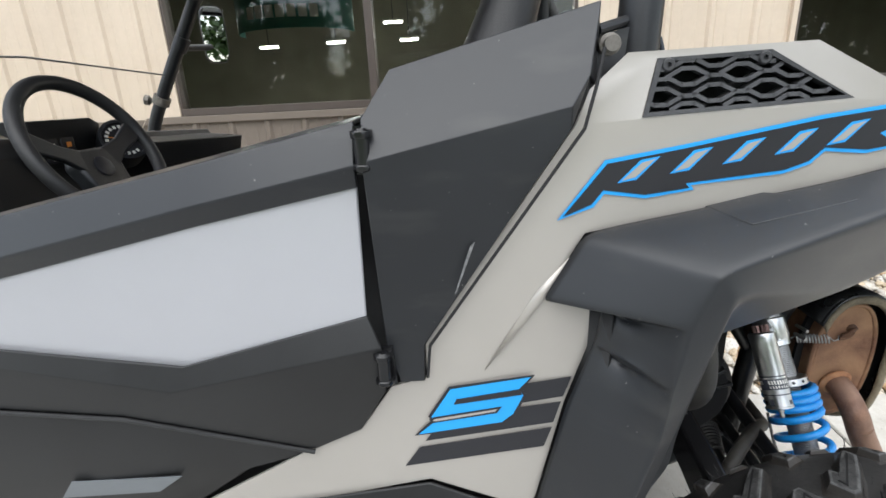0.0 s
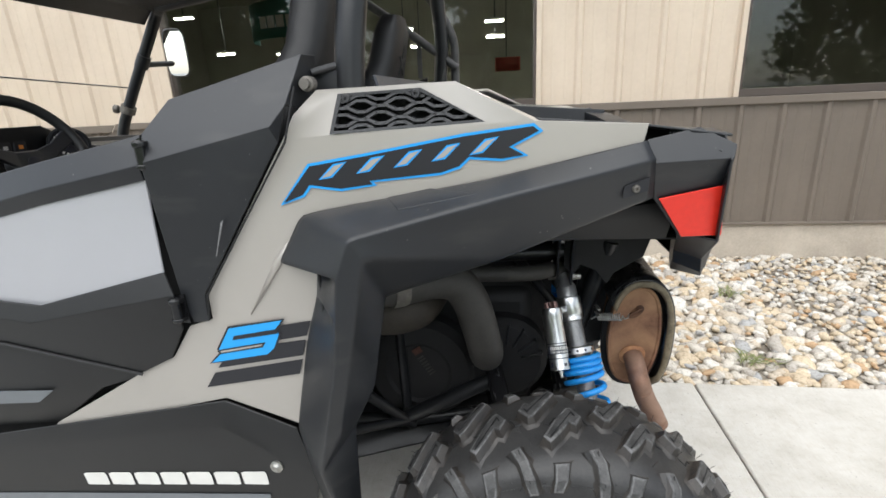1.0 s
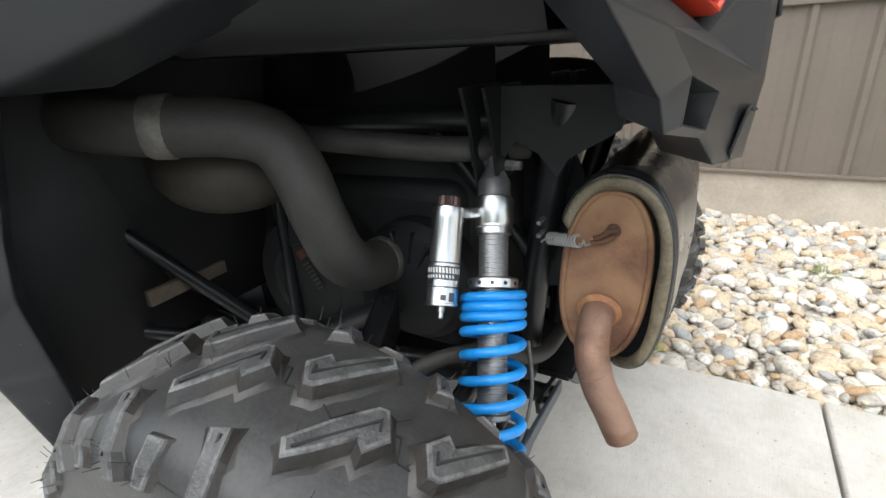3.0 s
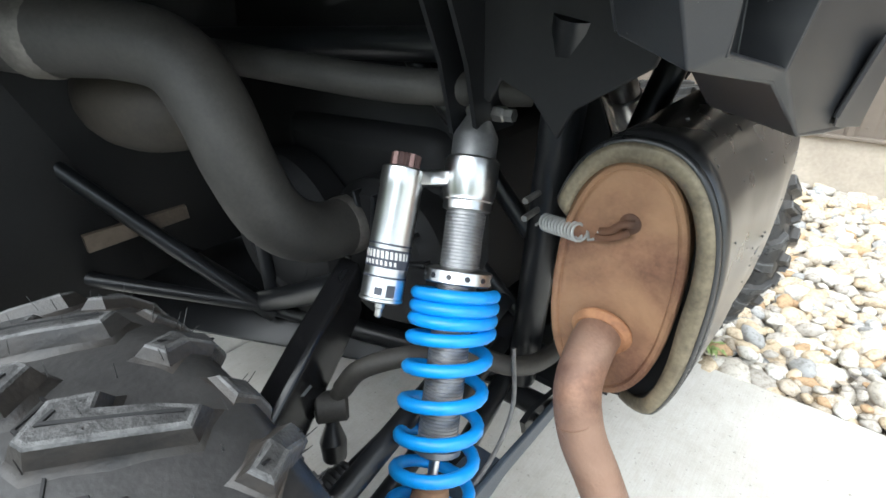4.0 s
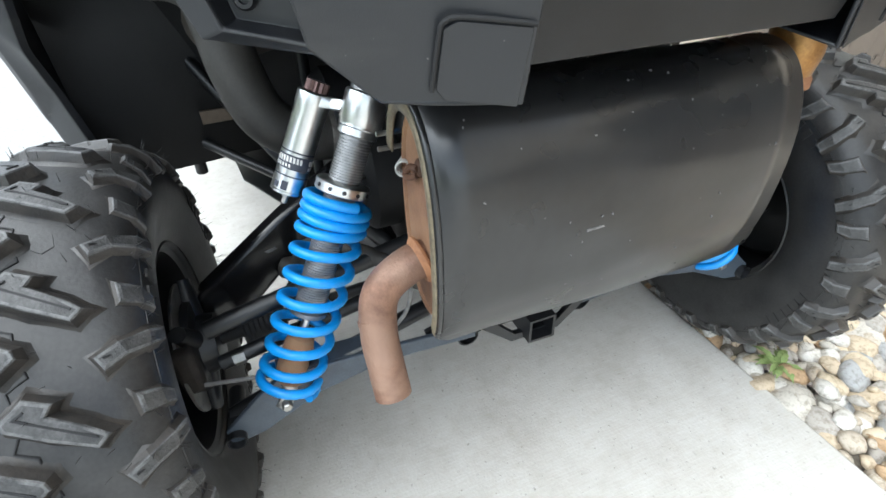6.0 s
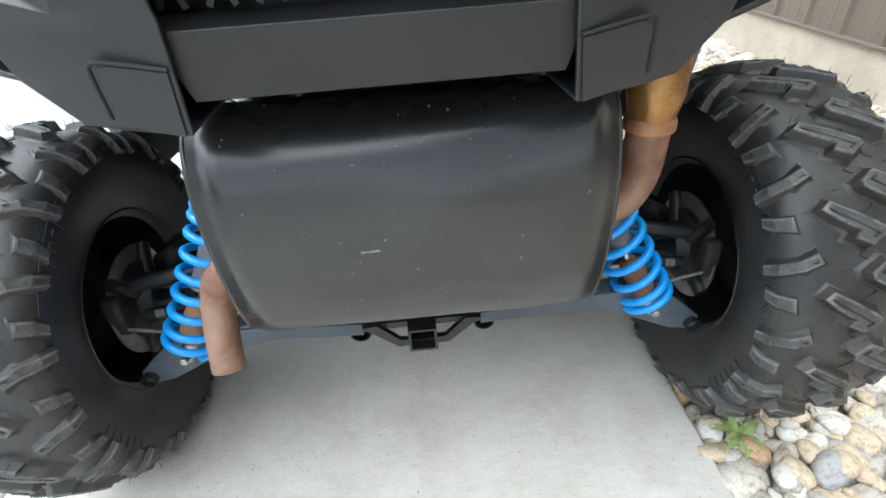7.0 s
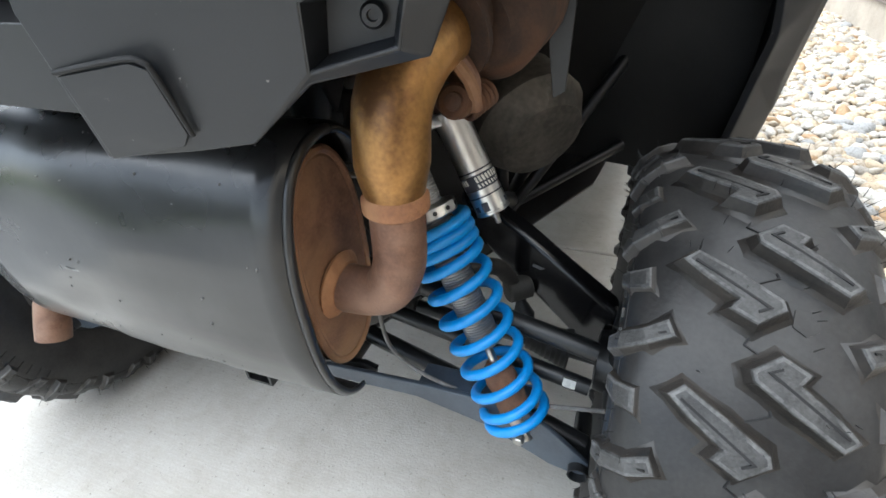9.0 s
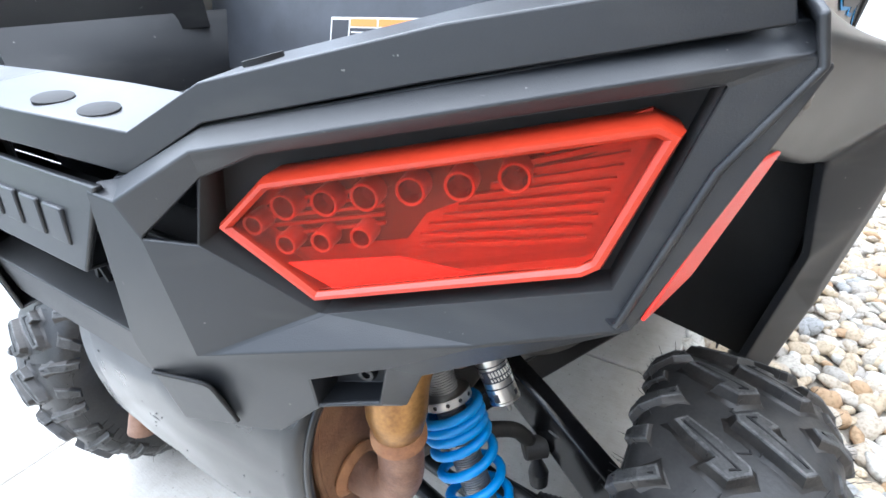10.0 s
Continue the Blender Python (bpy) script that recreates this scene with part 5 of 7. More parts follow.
    for k in range(260):
        u, v = rs.uniform(0, 2.35), rs.choice((-1, 1)) * rs.uniform(0.118, 0.150)
        h = rs.uniform(0.010, 0.020)
        tube(bm, [fn(u, v, 0.0), fn(u + rs.uniform(-0.004, 0.004), v + rs.uniform(-0.004, 0.004), h)], [0.0006, 0.0003], 4)
    for k in range(260):
        u, v = rs.uniform(0, 2.35), rs.choice((-1, 1)) * rs.uniform(0.0, 0.14)
        a, h = fn(u, v, 0.012), rs.uniform(0.006, 0.014)
        tube(bm, [a, fn(u + rs.uniform(-0.003, 0.003), v + rs.uniform(-0.003, 0.003), 0.016 + h)], [0.0006, 0.0003], 4)
    tagged(link("rubber_hairs", bm, RUBBER, w), kind="stuff")
    return w


for s in (-1, 1):
    wheel(s), wheel(s, -1.30)


# ---- suspension ----
def shock(s):
    g = group("shock_absorber", car)
    A, B = Vector(V(s, 1.100, 0.215, 0.880)), Vector(V(s, 1.206, 0.484, 0.345))
    m = axis(A, B)
    L = (B - A).length
    bm = bmesh.new()
    lathe(bm, [(0.013, 0.0), (0.015, 0.02), (0.017, 0.024), (0.027, 0.042), (0.028, 0.046), (0.028, 0.095)], m, 28)
    link("shock_head", bm, ALU_GREY, g)
    bm = bmesh.new()
    lathe(bm, [(0.031, 0.072), (0.0335, 0.075), (0.0335, 0.116), (0.0315, 0.119), (0.0315, 0.124), (0.030, 0.126), (0.030, 0.136), (0.026, 0.138)], m, 32)
    link("clamp_collar", bm, ALU, g, "machined aluminium collar")
    bm = bmesh.new()
    prof = [(0.025, 0.135)]
    for i in range(70):
        prof += [(0.0252, 0.137 + i * 0.0042), (0.0252, 0.1385 + i * 0.0042), (0.0240, 0.1395 + i * 0.0042), (0.0240, 0.1405 + i * 0.0042)]
    lathe(bm, prof, m, 28)
    link("threaded_body", bm, ALU_GREY, g, "grey threaded damper body")
    bm = bmesh.new()
    lathe(bm, [(0.0265, 0.428), (0.031, 0.430), (0.031, 0.437), (0.0265, 0.440)], m, 28)
    link("end_cap", bm, ALU_GREY, g)
    bm = bmesh.new()
    lathe(bm, [(0.030, 0.208), (0.040, 0.210), (0.042, 0.212), (0.042, 0.226), (0.040, 0.228), (0.030, 0.228)], m, 36)
    for k in range(12):
        a = 2 * math.pi * k / 12
        c = m @ Vector((0.0405 * math.cos(a), 0.0405 * math.sin(a), 0.219))
        d = (m.to_3x3() @ Vector((math.cos(a), math.sin(a), 0)))
        i0 = len(bm.faces)
        lathe(bm, [(0.0035, 0), (0.0035, 0.0022), (0.001, 0.0022)], axis(c, c + d), 8)
        bm.faces.ensure_lookup_table()
        for fc in bm.faces[i0:]:
            fc.material_index = 1
    link("spring_perch", bm, [ALU, DECAL_BLACK], g, "aluminium spring perch with drilled holes")
    bm = bmesh.new()
    lathe(bm, [(0.0068, 0.43), (0.0068, L - 0.03)], m, 14)
    link("piston_rod", bm, ALU, g)
    bm = bmesh.new()
    lathe(bm, [(0.012, L - 0.135), (0.022, L - 0.125), (0.026, L - 0.10), (0.023, L - 0.085), (0.027, L - 0.07), (0.025, L - 0.04)], m, 20)
    link("bump_stop", bm, RUST, g, "brown bump stop")
    bm = bmesh.new()
    lathe(bm, [(0.018, L - 0.05), (0.020, L - 0.03), (0.014, L - 0.01), (0.014, L + 0.012)], m, 18)
    link("lower_eye", bm, STEEL, g)
    # spring: close coils under the perch, open coils below, end coil closed
    steps, z, pts = 22, 0.237, []
    turns = [0.0152] * 3 + [0.032] + [0.0415] * 5 + [0.032, 0.014]
    end = L - 0.028
    k = (end - 0.237) / sum(turns)
    for p in turns:
        for i in range(steps):
            a = 2 * math.pi * len(pts) / steps
            pts.append(m @ Vector((0.0485 * math.cos(a), 0.0485 * math.sin(a), z)))
            z += p * k / steps
    bm = bmesh.new()
    tube(bm, pts, 0.0081, 12)
    link("coil_spring", bm, BLUE, g, "blue coil spring")
    # reservoir
    R0, R1 = Vector(V(s, 1.062, 0.318, 0.812)), Vector(V(s, 1.083, 0.394, 0.672))
    rm = axis(R0, R1)
    rl = (R1 - R0).length
    bm = bmesh.new()
    lathe(bm, [(0.024, -0.002), (0.0265, 0.0), (0.0265, 0.020), (0.0255, 0.022), (0.0255, rl - 0.006), (0.0265, rl - 0.005), (0.0265, rl - 0.002), (0.023, rl)], rm, 32)
    link("reservoir", bm, ALU, g, "aluminium reservoir canister with a dark label band")
    bm = bmesh.new()
    lathe(bm, [(0.0259, rl * 0.60), (0.0259, rl * 0.74)], rm, 32, cap=False)
    lathe(bm, [(0.0259, rl * 0.80), (0.0259, rl * 0.815)], rm, 32, cap=False)
    lathe(bm, [(0.0259, rl * 0.56), (0.0259, rl * 0.575)], rm, 32, cap=False)
    link("label_band", bm, LABEL_DARK, g)
    bm = bmesh.new()
    for k in range(30):
        a0 = 2 * math.pi * k / 30
        if k % 15 > 12:
            continue
        for a1, a2, z0, z1, lean in ((0.02, 0.155, 0.618, 0.672, 0.05), (0.02, 0.13, 0.690, 0.722, 0.04)):
            if z0 > 0.68 and k % 15 < 3:
                continue
            q = [rm @ Vector((0.0262 * math.cos(a0 + a), 0.0262 * math.sin(a0 + a), rl * zz)) for a, zz in ((a1 + lean, z0), (a2 + lean, z0), (a2, z1), (a1, z1))]
            bm.faces.new([bm.verts.new(c) for c in q])
    bmesh.ops.recalc_face_normals(bm, faces=bm.faces[:])
    link("label_bars", bm, DECAL_WHITE, g)
    bm = bmesh.new()
    for k in range(3):
        a0 = 2 * math.pi * k / 3 + 0.5
        for a1, a2, z0, z1 in ((0.0, 0.40, 0.86, 0.95), (0.60, 0.95, 0.885, 0.94)):
            q = [rm @ Vector((0.0260 * math.cos(a0 + a1 + (a2 - a1) * t), 0.0260 * math.sin(a0 + a1 + (a2 - a1) * t), rl * zz)) for zz, order in ((z0, range(5)), (z1, range(4, -1, -1))) for t in [i / 4 for i in order]]
            bm.faces.new([bm.verts.new(c) for c in q])
    tagged(link("label_print", bm, LABEL_DARK, g), kind="stuff")
    bm = bmesh.new()
    n = 48
    ring = []
    for h in (-0.019, -0.003):
        ring.append([bm.verts.new(rm @ Vector(((0.0165 + 0.0016 * math.cos(12 * a)) * math.cos(a), (0.0165 + 0.0016 * math.cos(12 * a)) * math.sin(a), h))) for a in [2 * math.pi * k / n for k in range(n)]])
    for k in range(n):
        bm.faces.new((ring[0][k], ring[0][(k + 1) % n], ring[1][(k + 1) % n], ring[1][k]))
    bm.faces.new(ring[0])
    bmesh.ops.recalc_face_normals(bm, faces=bm.faces[:])
    link("adjuster_knob", bm, KNOB, g, "fluted brown adjuster knob")
    bm = bmesh.new()
    lathe(bm, [(0.006, rl), (0.006, rl + 0.008), (0.0045, rl + 0.009), (0.0045, rl + 0.018), (0.003, rl + 0.02)], rm, 10)
    link("fill_valve", bm, STEEL, g)
    # flat bridge between reservoir and collar
    C = m @ Vector((0, 0, 0.096))
    P = rm @ Vector((0, 0, 0.011))
    d = (C - P).normalized()
    up = (A - B).normalized()
    side = d.cross(up).normalized()
    bm = bmesh.new()
    outl = [(0.012, -0.022), (0.045, -0.010), (0.075, -0.013), (0.10, -0.024), (0.10, 0.024), (0.075, 0.013), (0.045, 0.010), (0.012, 0.022)]
    D = (C - P).length
    prism(bm, [(u * D / 0.11, v) for u, v in outl], -0.009, 0.009, lambda u, v, k: P + d * u + side * v + up * k)
    bevelled(link("bridge", bm, ALU, g, "machined aluminium bridge"), 0.002)
    # top mount
    bm = bmesh.new()
    for dx in (-0.019, 0.019):
        prism(bm, [(0.17, 0.845), (0.25, 0.845), (0.27, 0.93), (0.30, 1.0), (0.15, 1.0)], 1.100 + dx - 0.003, 1.100 + dx + 0.003, lambda u, v, k: Vector(V(s, k, u, v)))
    link("shock_mount", bm, FRAME, g)
    bm = bmesh.new()
    lathe(bm, [(0.010, -0.04), (0.010, 0.036), (0.008, 0.038), (0.008, 0.05)], axis(V(s, 1.10, 0.215, 0.868), V(s, 1.2, 0.215, 0.868)), 6)
    link("mount_bolt", bm, STEEL, g)
    return g


for s in (-1, 1):
    shock(s)

for s in (-1, 1):
    # lower plate arm with its tube end and shock bolt
    arm = group("lower_arm", car)
    bm = bmesh.new()
    o = [(0.588, 0.275), (0.590, 0.312), (0.525, 0.372), (0.485, 0.400), (0.445, 0.402), (0.30, 0.398), (0.12, 0.385), (0.12, 0.355), (0.30, 0.365), (0.42, 0.340), (0.53, 0.285)]
    prism(bm, o, 1.205, 1.214, lambda u, v, k: Vector(V(s, k, u, v)))
    prism(bm, [(0.30, 0.394), (0.445, 0.400), (0.485, 0.398), (0.48, 0.390), (0.30, 0.386)], 1.16, 1.205, lambda u, v, k: Vector(V(s, k, u, v)))
    bevelled(link("arm_plate", bm, ARM_BLUE, arm, "blue-black painted arm plate"), 0.002)
    bm = bmesh.new()
    a, b = V(s, 1.16, 0.574, 0.296), V(s, 1.228, 0.576, 0.296)
    tube(bm, [a, b], 0.0165, 18, hollow=True)
    link("arm_bush", bm, FRAME, arm)
    bm = bmesh.new()
    tube(bm, curve_points([V(s, 1.17, 0.58, 0.30), V(s, 1.15, 0.40, 0.345), V(s, 1.12, 0.20, 0.375), V(s, 1.10, 0.12, 0.38)], 4), 0.017, 12)
    link("arm_tube", bm, FRAME, arm)
    bm = bmesh.new()
    lathe(bm, [(0.014, 0.0), (0.014, 0.010), (0.009, 0.012), (0.009, 0.024), (0.007, 0.026)], axis(V(s, 1.212, 0.480, 0.352), V(s, 1.3, 0.480, 0.352)), 6)
    link("arm_bolt", bm, STEEL, arm)
    # upper rods
    up = group("upper_arm", car)
    bm = bmesh.new()
    tube(bm, [V(s, 1.13, 0.575, 0.475), V(s, 1.10, 0.14, 0.545)], 0.016, 12)
    link("rod", bm, FRAME, up)
    bm = bmesh.new()
    tube(bm, [V(s, 1.135, 0.572, 0.400), V(s, 1.10, 0.14, 0.455)], 0.014, 12)
    link("rod", bm, FRAME, up)
    bm = bmesh.new()
    lathe(bm, [(0.014, 0), (0.014, 0.02), (0.009, 0.022), (0.009, 0.03)], axis(V(s, 1.135, 0.530, 0.405), V(s, 1.137, 0.60, 0.398)), 6)
    link("rod_nut", bm, STEEL, up)
    # boxed trailing arm to the hub
    tr = group("trailing_arm", car)
    bm = bmesh.new()
    prism(bm, [(0.29, 0.628), (0.38, 0.580), (0.42, 0.560), (0.60, 0.452), (0.61, 0.36), (0.53, 0.366), (0.40, 0.466), (0.30, 0.535)], -0.026, 0.026, lambda w, z, k: Vector(V(s, 0.905 + 0.24 * (w - 0.30) + k, w, z)))
    bevelled(link("arm_beam", bm, HINGE, tr, "black boxed trailing arm"), 0.010, 3)
    bm = bmesh.new()
    tube(bm, [V(s, 0.925, 0.31, 0.60), V(s, 0.78, 0.315, 0.52), V(s, 0.62, 0.32, 0.44)], 0.022, 14)
    link("arm_tube", bm, FRAME, tr)
    bm = bmesh.new()
    c = Vector(V(s, 0.972, 0.417, 0.446))
    out = Vector((-0.62, s * 0.78, 0.05))
    lathe(bm, [(0.020, -0.026), (0.024, -0.022), (0.024, 0.020), (0.020, 0.023)], axis(c, c + out), 20)
    tube(bm, [c, V(s, 0.985, 0.395, 0.480)], 0.014, 12)
    link("sway_bar_end", bm, HOSE, tr, "dusty grey sway bar end")
    bm = bmesh.new()
    lathe(bm, [(0.012, 0.020), (0.012, 0.032), (0.007, 0.034), (0.007, 0.040)], axis(c, c + out), 8)
    link("link_bolt", bm, STEEL, tr)
    bm = bmesh.new()
    tube(bm, [c, V(s, 0.978, 0.424, 0.418), V(s, 0.985, 0.432, 0.395), V(s, 0.988, 0.436, 0.365)], [0.010, 0.011, 0.021, 0.019], 16)
    link("sway_link", bm, FRAME, tr)
    bm = bmesh.new()
    prism(bm, [(0.44, 0.503), (0.462, 0.500), (0.455, 0.494), (0.438, 0.497)], 0.0262, 0.0268, lambda w, z, k: Vector(V(s, 0.905 + 0.24 * (w - 0.30) + k, w, z)))
    link("paint_chip", bm, SCUFF, tr)
    bm = bmesh.new()
    hub = axis(V(s, AX, 0.605, AZ), V(s, AX, 0.7, AZ))
    lathe(bm, [(0.035, -0.030), (0.052, -0.028), (0.058, 0.0), (0.085, 0.004), (0.088, 0.022), (0.06, 0.030)], hub, 28)
    for a in (0.9, 2.2, 3.6, 5.2):
        tube(bm, [hub @ Vector((0.05 * math.cos(a), 0.05 * math.sin(a), 0.008)), hub @ Vector((0.125 * math.cos(a), 0.125 * math.sin(a), 0.012))], [0.020, 0.014], 12)
    link("hub_carrier", bm, FRAME, tr)
    # axle shaft with rubber boots, brake disc and caliper
    ax = group("drive_shaft", car)
    bm = bmesh.new()
    tube(bm, [V(s, 1.05, 0.12, 0.43), V(s, AX, 0.60, AZ)], 0.013, 12)
    link("shaft", bm, FRAME, ax)
    for w0, sg in ((0.16, 1), (0.53, -1)):
        bm = bmesh.new()
        prof = []
        for i in range(9):
            prof += [(0.038 - 0.0023 * i, i * 0.009), (0.0385 - 0.0023 * i, i * 0.009 + 0.003), (0.0355 - 0.0022 * i, i * 0.009 + 0.006)]
        a = Vector(V(s, 1.05, w0, 0.43 - (w0 - 0.12) * 0.096))
        lathe(bm, prof, axis(a, a + Vector((0, s * sg, -0.096 * sg))), 20)
        link("boot", bm, GLOVE_BLACK, ax)
    bm = bmesh.new()
    lathe(bm, [(0.088, 0), (0.120, 0), (0.122, 0.001), (0.122, 0.005), (0.120, 0.006), (0.088, 0.006)], axis(V(s, AX, 0.622, AZ), V(s, AX, 0.7, AZ)), 48)
    link("brake_disc", bm, STEEL, ax, "worn steel brake disc")
    bm = bmesh.new()
    prism(bm, [(1.140, 0.375), (1.166, 0.372), (1.172, 0.42), (1.166, 0.465), (1.140, 0.468), (1.130, 0.42)], 0.600, 0.635, lambda u, v, k: Vector(V(s, u, k, v)))
    bevelled(link("caliper", bm, CALIPER, ax, "dusty cast brake caliper"), 0.010, 3)
    bm = bmesh.new()
    tube(bm, curve_points([V(s, 1.17, 0.60, 0.395), V(s, 1.19, 0.45, 0.385), V(s, 1.20, 0.34, 0.40), V(s, 1.19, 0.25, 0.44), V(s, 1.17, 0.22, 0.53)], 6), 0.0036, 8)
    link("brake_line", bm, BRAID, ax, "pale braided brake line")

# ---- frame, drive train and dark inner panels ----
bm = bmesh.new()
half = [(0.983, 0.400, 0.475), (1.010, 0.380, 0.515), (1.060, 0.330, 0.532), (1.120, 0.265, 0.522), (1.165, 0.215, 0.490), (1.185, 0.150, 0.470), (1.190, 0.05, 0.468)]
tube(bm, curve_points([V(-1, *q) for q in half] + [V(1, *q) for q in half[::-1]], 5), 0.0155, 14)
link("sway_bar", bm, HOSE, car, "dusty grey bent sway bar")
for s in (-1, 1):
    bm = bmesh.new()
    # mounting plate: liner black puts the deep shade up here into its colour
    prism(bm, [(1.10, 1.0), (1.33, 1.0), (1.31, 0.935), (1.235, 0.888), (1.218, 0.855), (1.185, 0.895), (1.145, 0.912), (1.128, 0.885), (1.10, 0.905)], 0.232, 0.239, lambda u, v, k: Vector(V(s, u, k, v)))
    bevelled(link("mount_plate", bm, LINER, car, "arched mounting plate, blackened to stand for shade"), 0.002)
    for dz in (0.0, 0.022):
        bm = bmesh.new()
        tube(bm, [V(s, 1.195, 0.225, 0.762 + dz), V(s, 1.198, 0.262, 0.764 + dz)], 0.004, 8)
        link("spring_pin", bm, STEEL, car)
fr = group("chassis_frame", car)
for s in (-1, 1):
    for pts, r in (([V(s, -0.8, 0.30, 0.43), V(s, 0.62, 0.31, 0.43), V(s, 1.12, 0.12, 0.385)], 0.02), ([V(s, 1.225, 0.225, 0.98), V(s, 1.155, 0.13, 0.66), V(s, 1.13, 0.12, 0.38)], 0.026),
                   ([V(s, 0.45, 0.575, 0.82), V(s, 0.655, 0.315, 0.42)], 0.015), ([V(s, 0.46, 0.60, 0.585), V(s, 0.655, 0.315, 0.44)], 0.014), ([V(s, 0.45, 0.575, 0.82), V(s, 0.40, 0.60, 0.45)], 0.016),
                   ([V(s, 0.50, 0.27, 0.935), V(s, 1.17, 0.205, 0.945)], 0.022), ([V(s, 0.62, 0.28, 0.93), V(s, 0.64, 0.30, 0.45)], 0.014), ([V(s, 1.15, 0.13, 0.66), V(s, 0.95, 0.20, 0.95)], 0.014), ([V(s, 1.14, 0.12, 0.50), V(s, 1.0, 0.16, 0.66)], 0.012)):
        bm = bmesh.new()
        tube(bm, pts, r, 12)
        link("frame_tube", bm, FRAME, fr)
    # inner liners: wheel house front, bed side, engine side
    shell("wheel_liner", [V(s, *q) for q in ((0.40, 0.20, 0.50), (0.44, 0.45, 0.50), (0.600, 0.765, 0.54), (0.615, 0.765, 1.10), (0.46, 0.45, 1.20), (0.40, 0.20, 1.20))], [(0, 1, 4, 5), (1, 2, 3, 4)], LINER, car, (1, 0, 0), 0.004, 0)
    shell("bed_side", [V(s, *q) for q in ((0.56, 0.72, 1.16), (0.80, 0.64, 1.11), (1.28, 0.56, 1.16), (1.28, 0.50, 1.065), (0.76, 0.52, 1.06), (0.46, 0.45, 1.12))], [(0, 1, 4, 5), (1, 2, 3, 4)], LINER, car, (0, 0, -1), 0.004, 0)
    shell("engine_side", [V(s, *q) for q in ((0.40, 0.20, 0.42), (1.02, 0.16, 0.50), (1.075, 0.155, 0.62), (1.075, 0.155, 1.06), (0.40, 0.20, 1.06))], [(0, 1, 2, 3, 4)], LINER, car, (0, s, 0), 0.004, 0)
    shell("sill_liner", [V(s, *q) for q in ((-0.85, 0.69, 0.40), (0.50, 0.70, 0.47), (0.50, 0.70, 1.0), (0.30, 0.69, 1.30), (-0.85, 0.66, 1.08))], [(0, 1, 2, 3, 4)], LINER, car, (0, s, 0), 0.004, 0)
shell("bed_floor", [(0.44, CY - 0.5, 1.062), (1.33, CY - 0.5, 1.062), (1.33, CY + 0.5, 1.062), (0.44, CY + 0.5, 1.062)], [(0, 1, 2, 3)], LINER, car, (0, 0, -1), 0.004, 0)
shell("tail_pan", [(1.33, CY - 0.5, 1.06), (1.33, CY + 0.5, 1.06), (1.40, CY + 0.2, 0.97), (1.40, CY - 0.2, 0.97)], [(0, 1, 2, 3)], LINER, car, (0, 0, -1), 0.004, 0)
shell("skid_plate", [(-0.85, CY - 0.66, 0.40), (0.40, CY - 0.5, 0.40), (1.10, CY - 0.15, 0.365), (1.10, CY + 0.15, 0.365), (0.40, CY + 0.5, 0.40), (-0.85, CY + 0.66, 0.40)], [(0, 1, 4, 5), (1, 2, 3, 4)], FRAME, car, (0, 0, -1), 0.006, 0)
shell("fire_wall", [(0.42, CY - 0.7, 0.5), (0.42, CY + 0.7, 0.5), (0.62, CY + 0.62, 1.40), (0.62, CY - 0.62, 1.40)], [(0, 1, 2, 3)], LINER, car, (1, 0, 0), 0.006, 0)
eng = group("engine", car)
bm = bmesh.new()
box(bm, (0.62, CY - 0.20, 0.44), (1.02, CY + 0.24, 0.82))
bevelled(link("crankcase", bm, LINER, eng, "black engine case"), 0.04, 3)
bm = bmesh.new()
lathe(bm, [(0.17, 0.0), (0.17, 0.05), (0.15, 0.075), (0.10, 0.085), (0.09, 0.078), (0.03, 0.078)], axis(V(-1, 0.68, 0.21, 0.585), V(-1, 0.68, 0.4, 0.585)), 44)
link("belt_cover", bm, LINER, eng, "round black belt drive cover")
bm = bmesh.new()
lathe(bm, [(0.13, 0.0), (0.13, 0.05), (0.11, 0.075), (0.06, 0.08), (0.02, 0.078)], axis(V(-1, 0.93, 0.19, 0.62), V(-1, 0.93, 0.4, 0.62)), 40)
cover = link("belt_cover", bm, LINER, eng)
# cooling fins on the smaller cover
for k in range(9):
    a = radians(15 + k * 22)
    bm = bmesh.new()
    prism(bm, [(0.055, -0.0035), (0.118, -0.0035), (0.118, 0.0035), (0.055, 0.0035)], 0.066, 0.084, lambda u, v, d: axis(V(-1, 0.93, 0.19, 0.62), V(-1, 0.93, 0.4, 0.62)) @ Vector((u * math.cos(a) - v * math.sin(a), u * math.sin(a) + v * math.cos(a), d)))
    bevelled(link("fin", bm, FRAME, cover), 0.002)
plate("warning_label", [(0.662, 0.662), (0.686, 0.677), (0.696, 0.661), (0.673, 0.646)], LABEL_RED, eng, lambda x, z, k: V(-1, x, 0.293 + k, z), 0.003, "small faded red warning label")
for k in range(7):
    x, z = 0.686 + 0.0055 * k, 0.640 - 0.0085 * k
    plate("label_bar", [(x - 0.008, z - 0.004), (x + 0.010, z + 0.008), (x + 0.012, z + 0.005), (x - 0.006, z - 0.007)], LABEL_GREY, eng, lambda u, v, d: V(-1, u, 0.293 + d, v), 0.003)
bm = bmesh.new()
lathe(bm, [(0.05, 0), (0.085, 0.03), (0.095, 0.10), (0.07, 0.14), (0.03, 0.15)], axis(V(1, 0.88, 0.35, 0.80), V(1, 0.96, 0.43, 0.75)), 24)
link("gear_case", bm, ENGINE, eng, "grey cast gear case")
bm = bmesh.new()
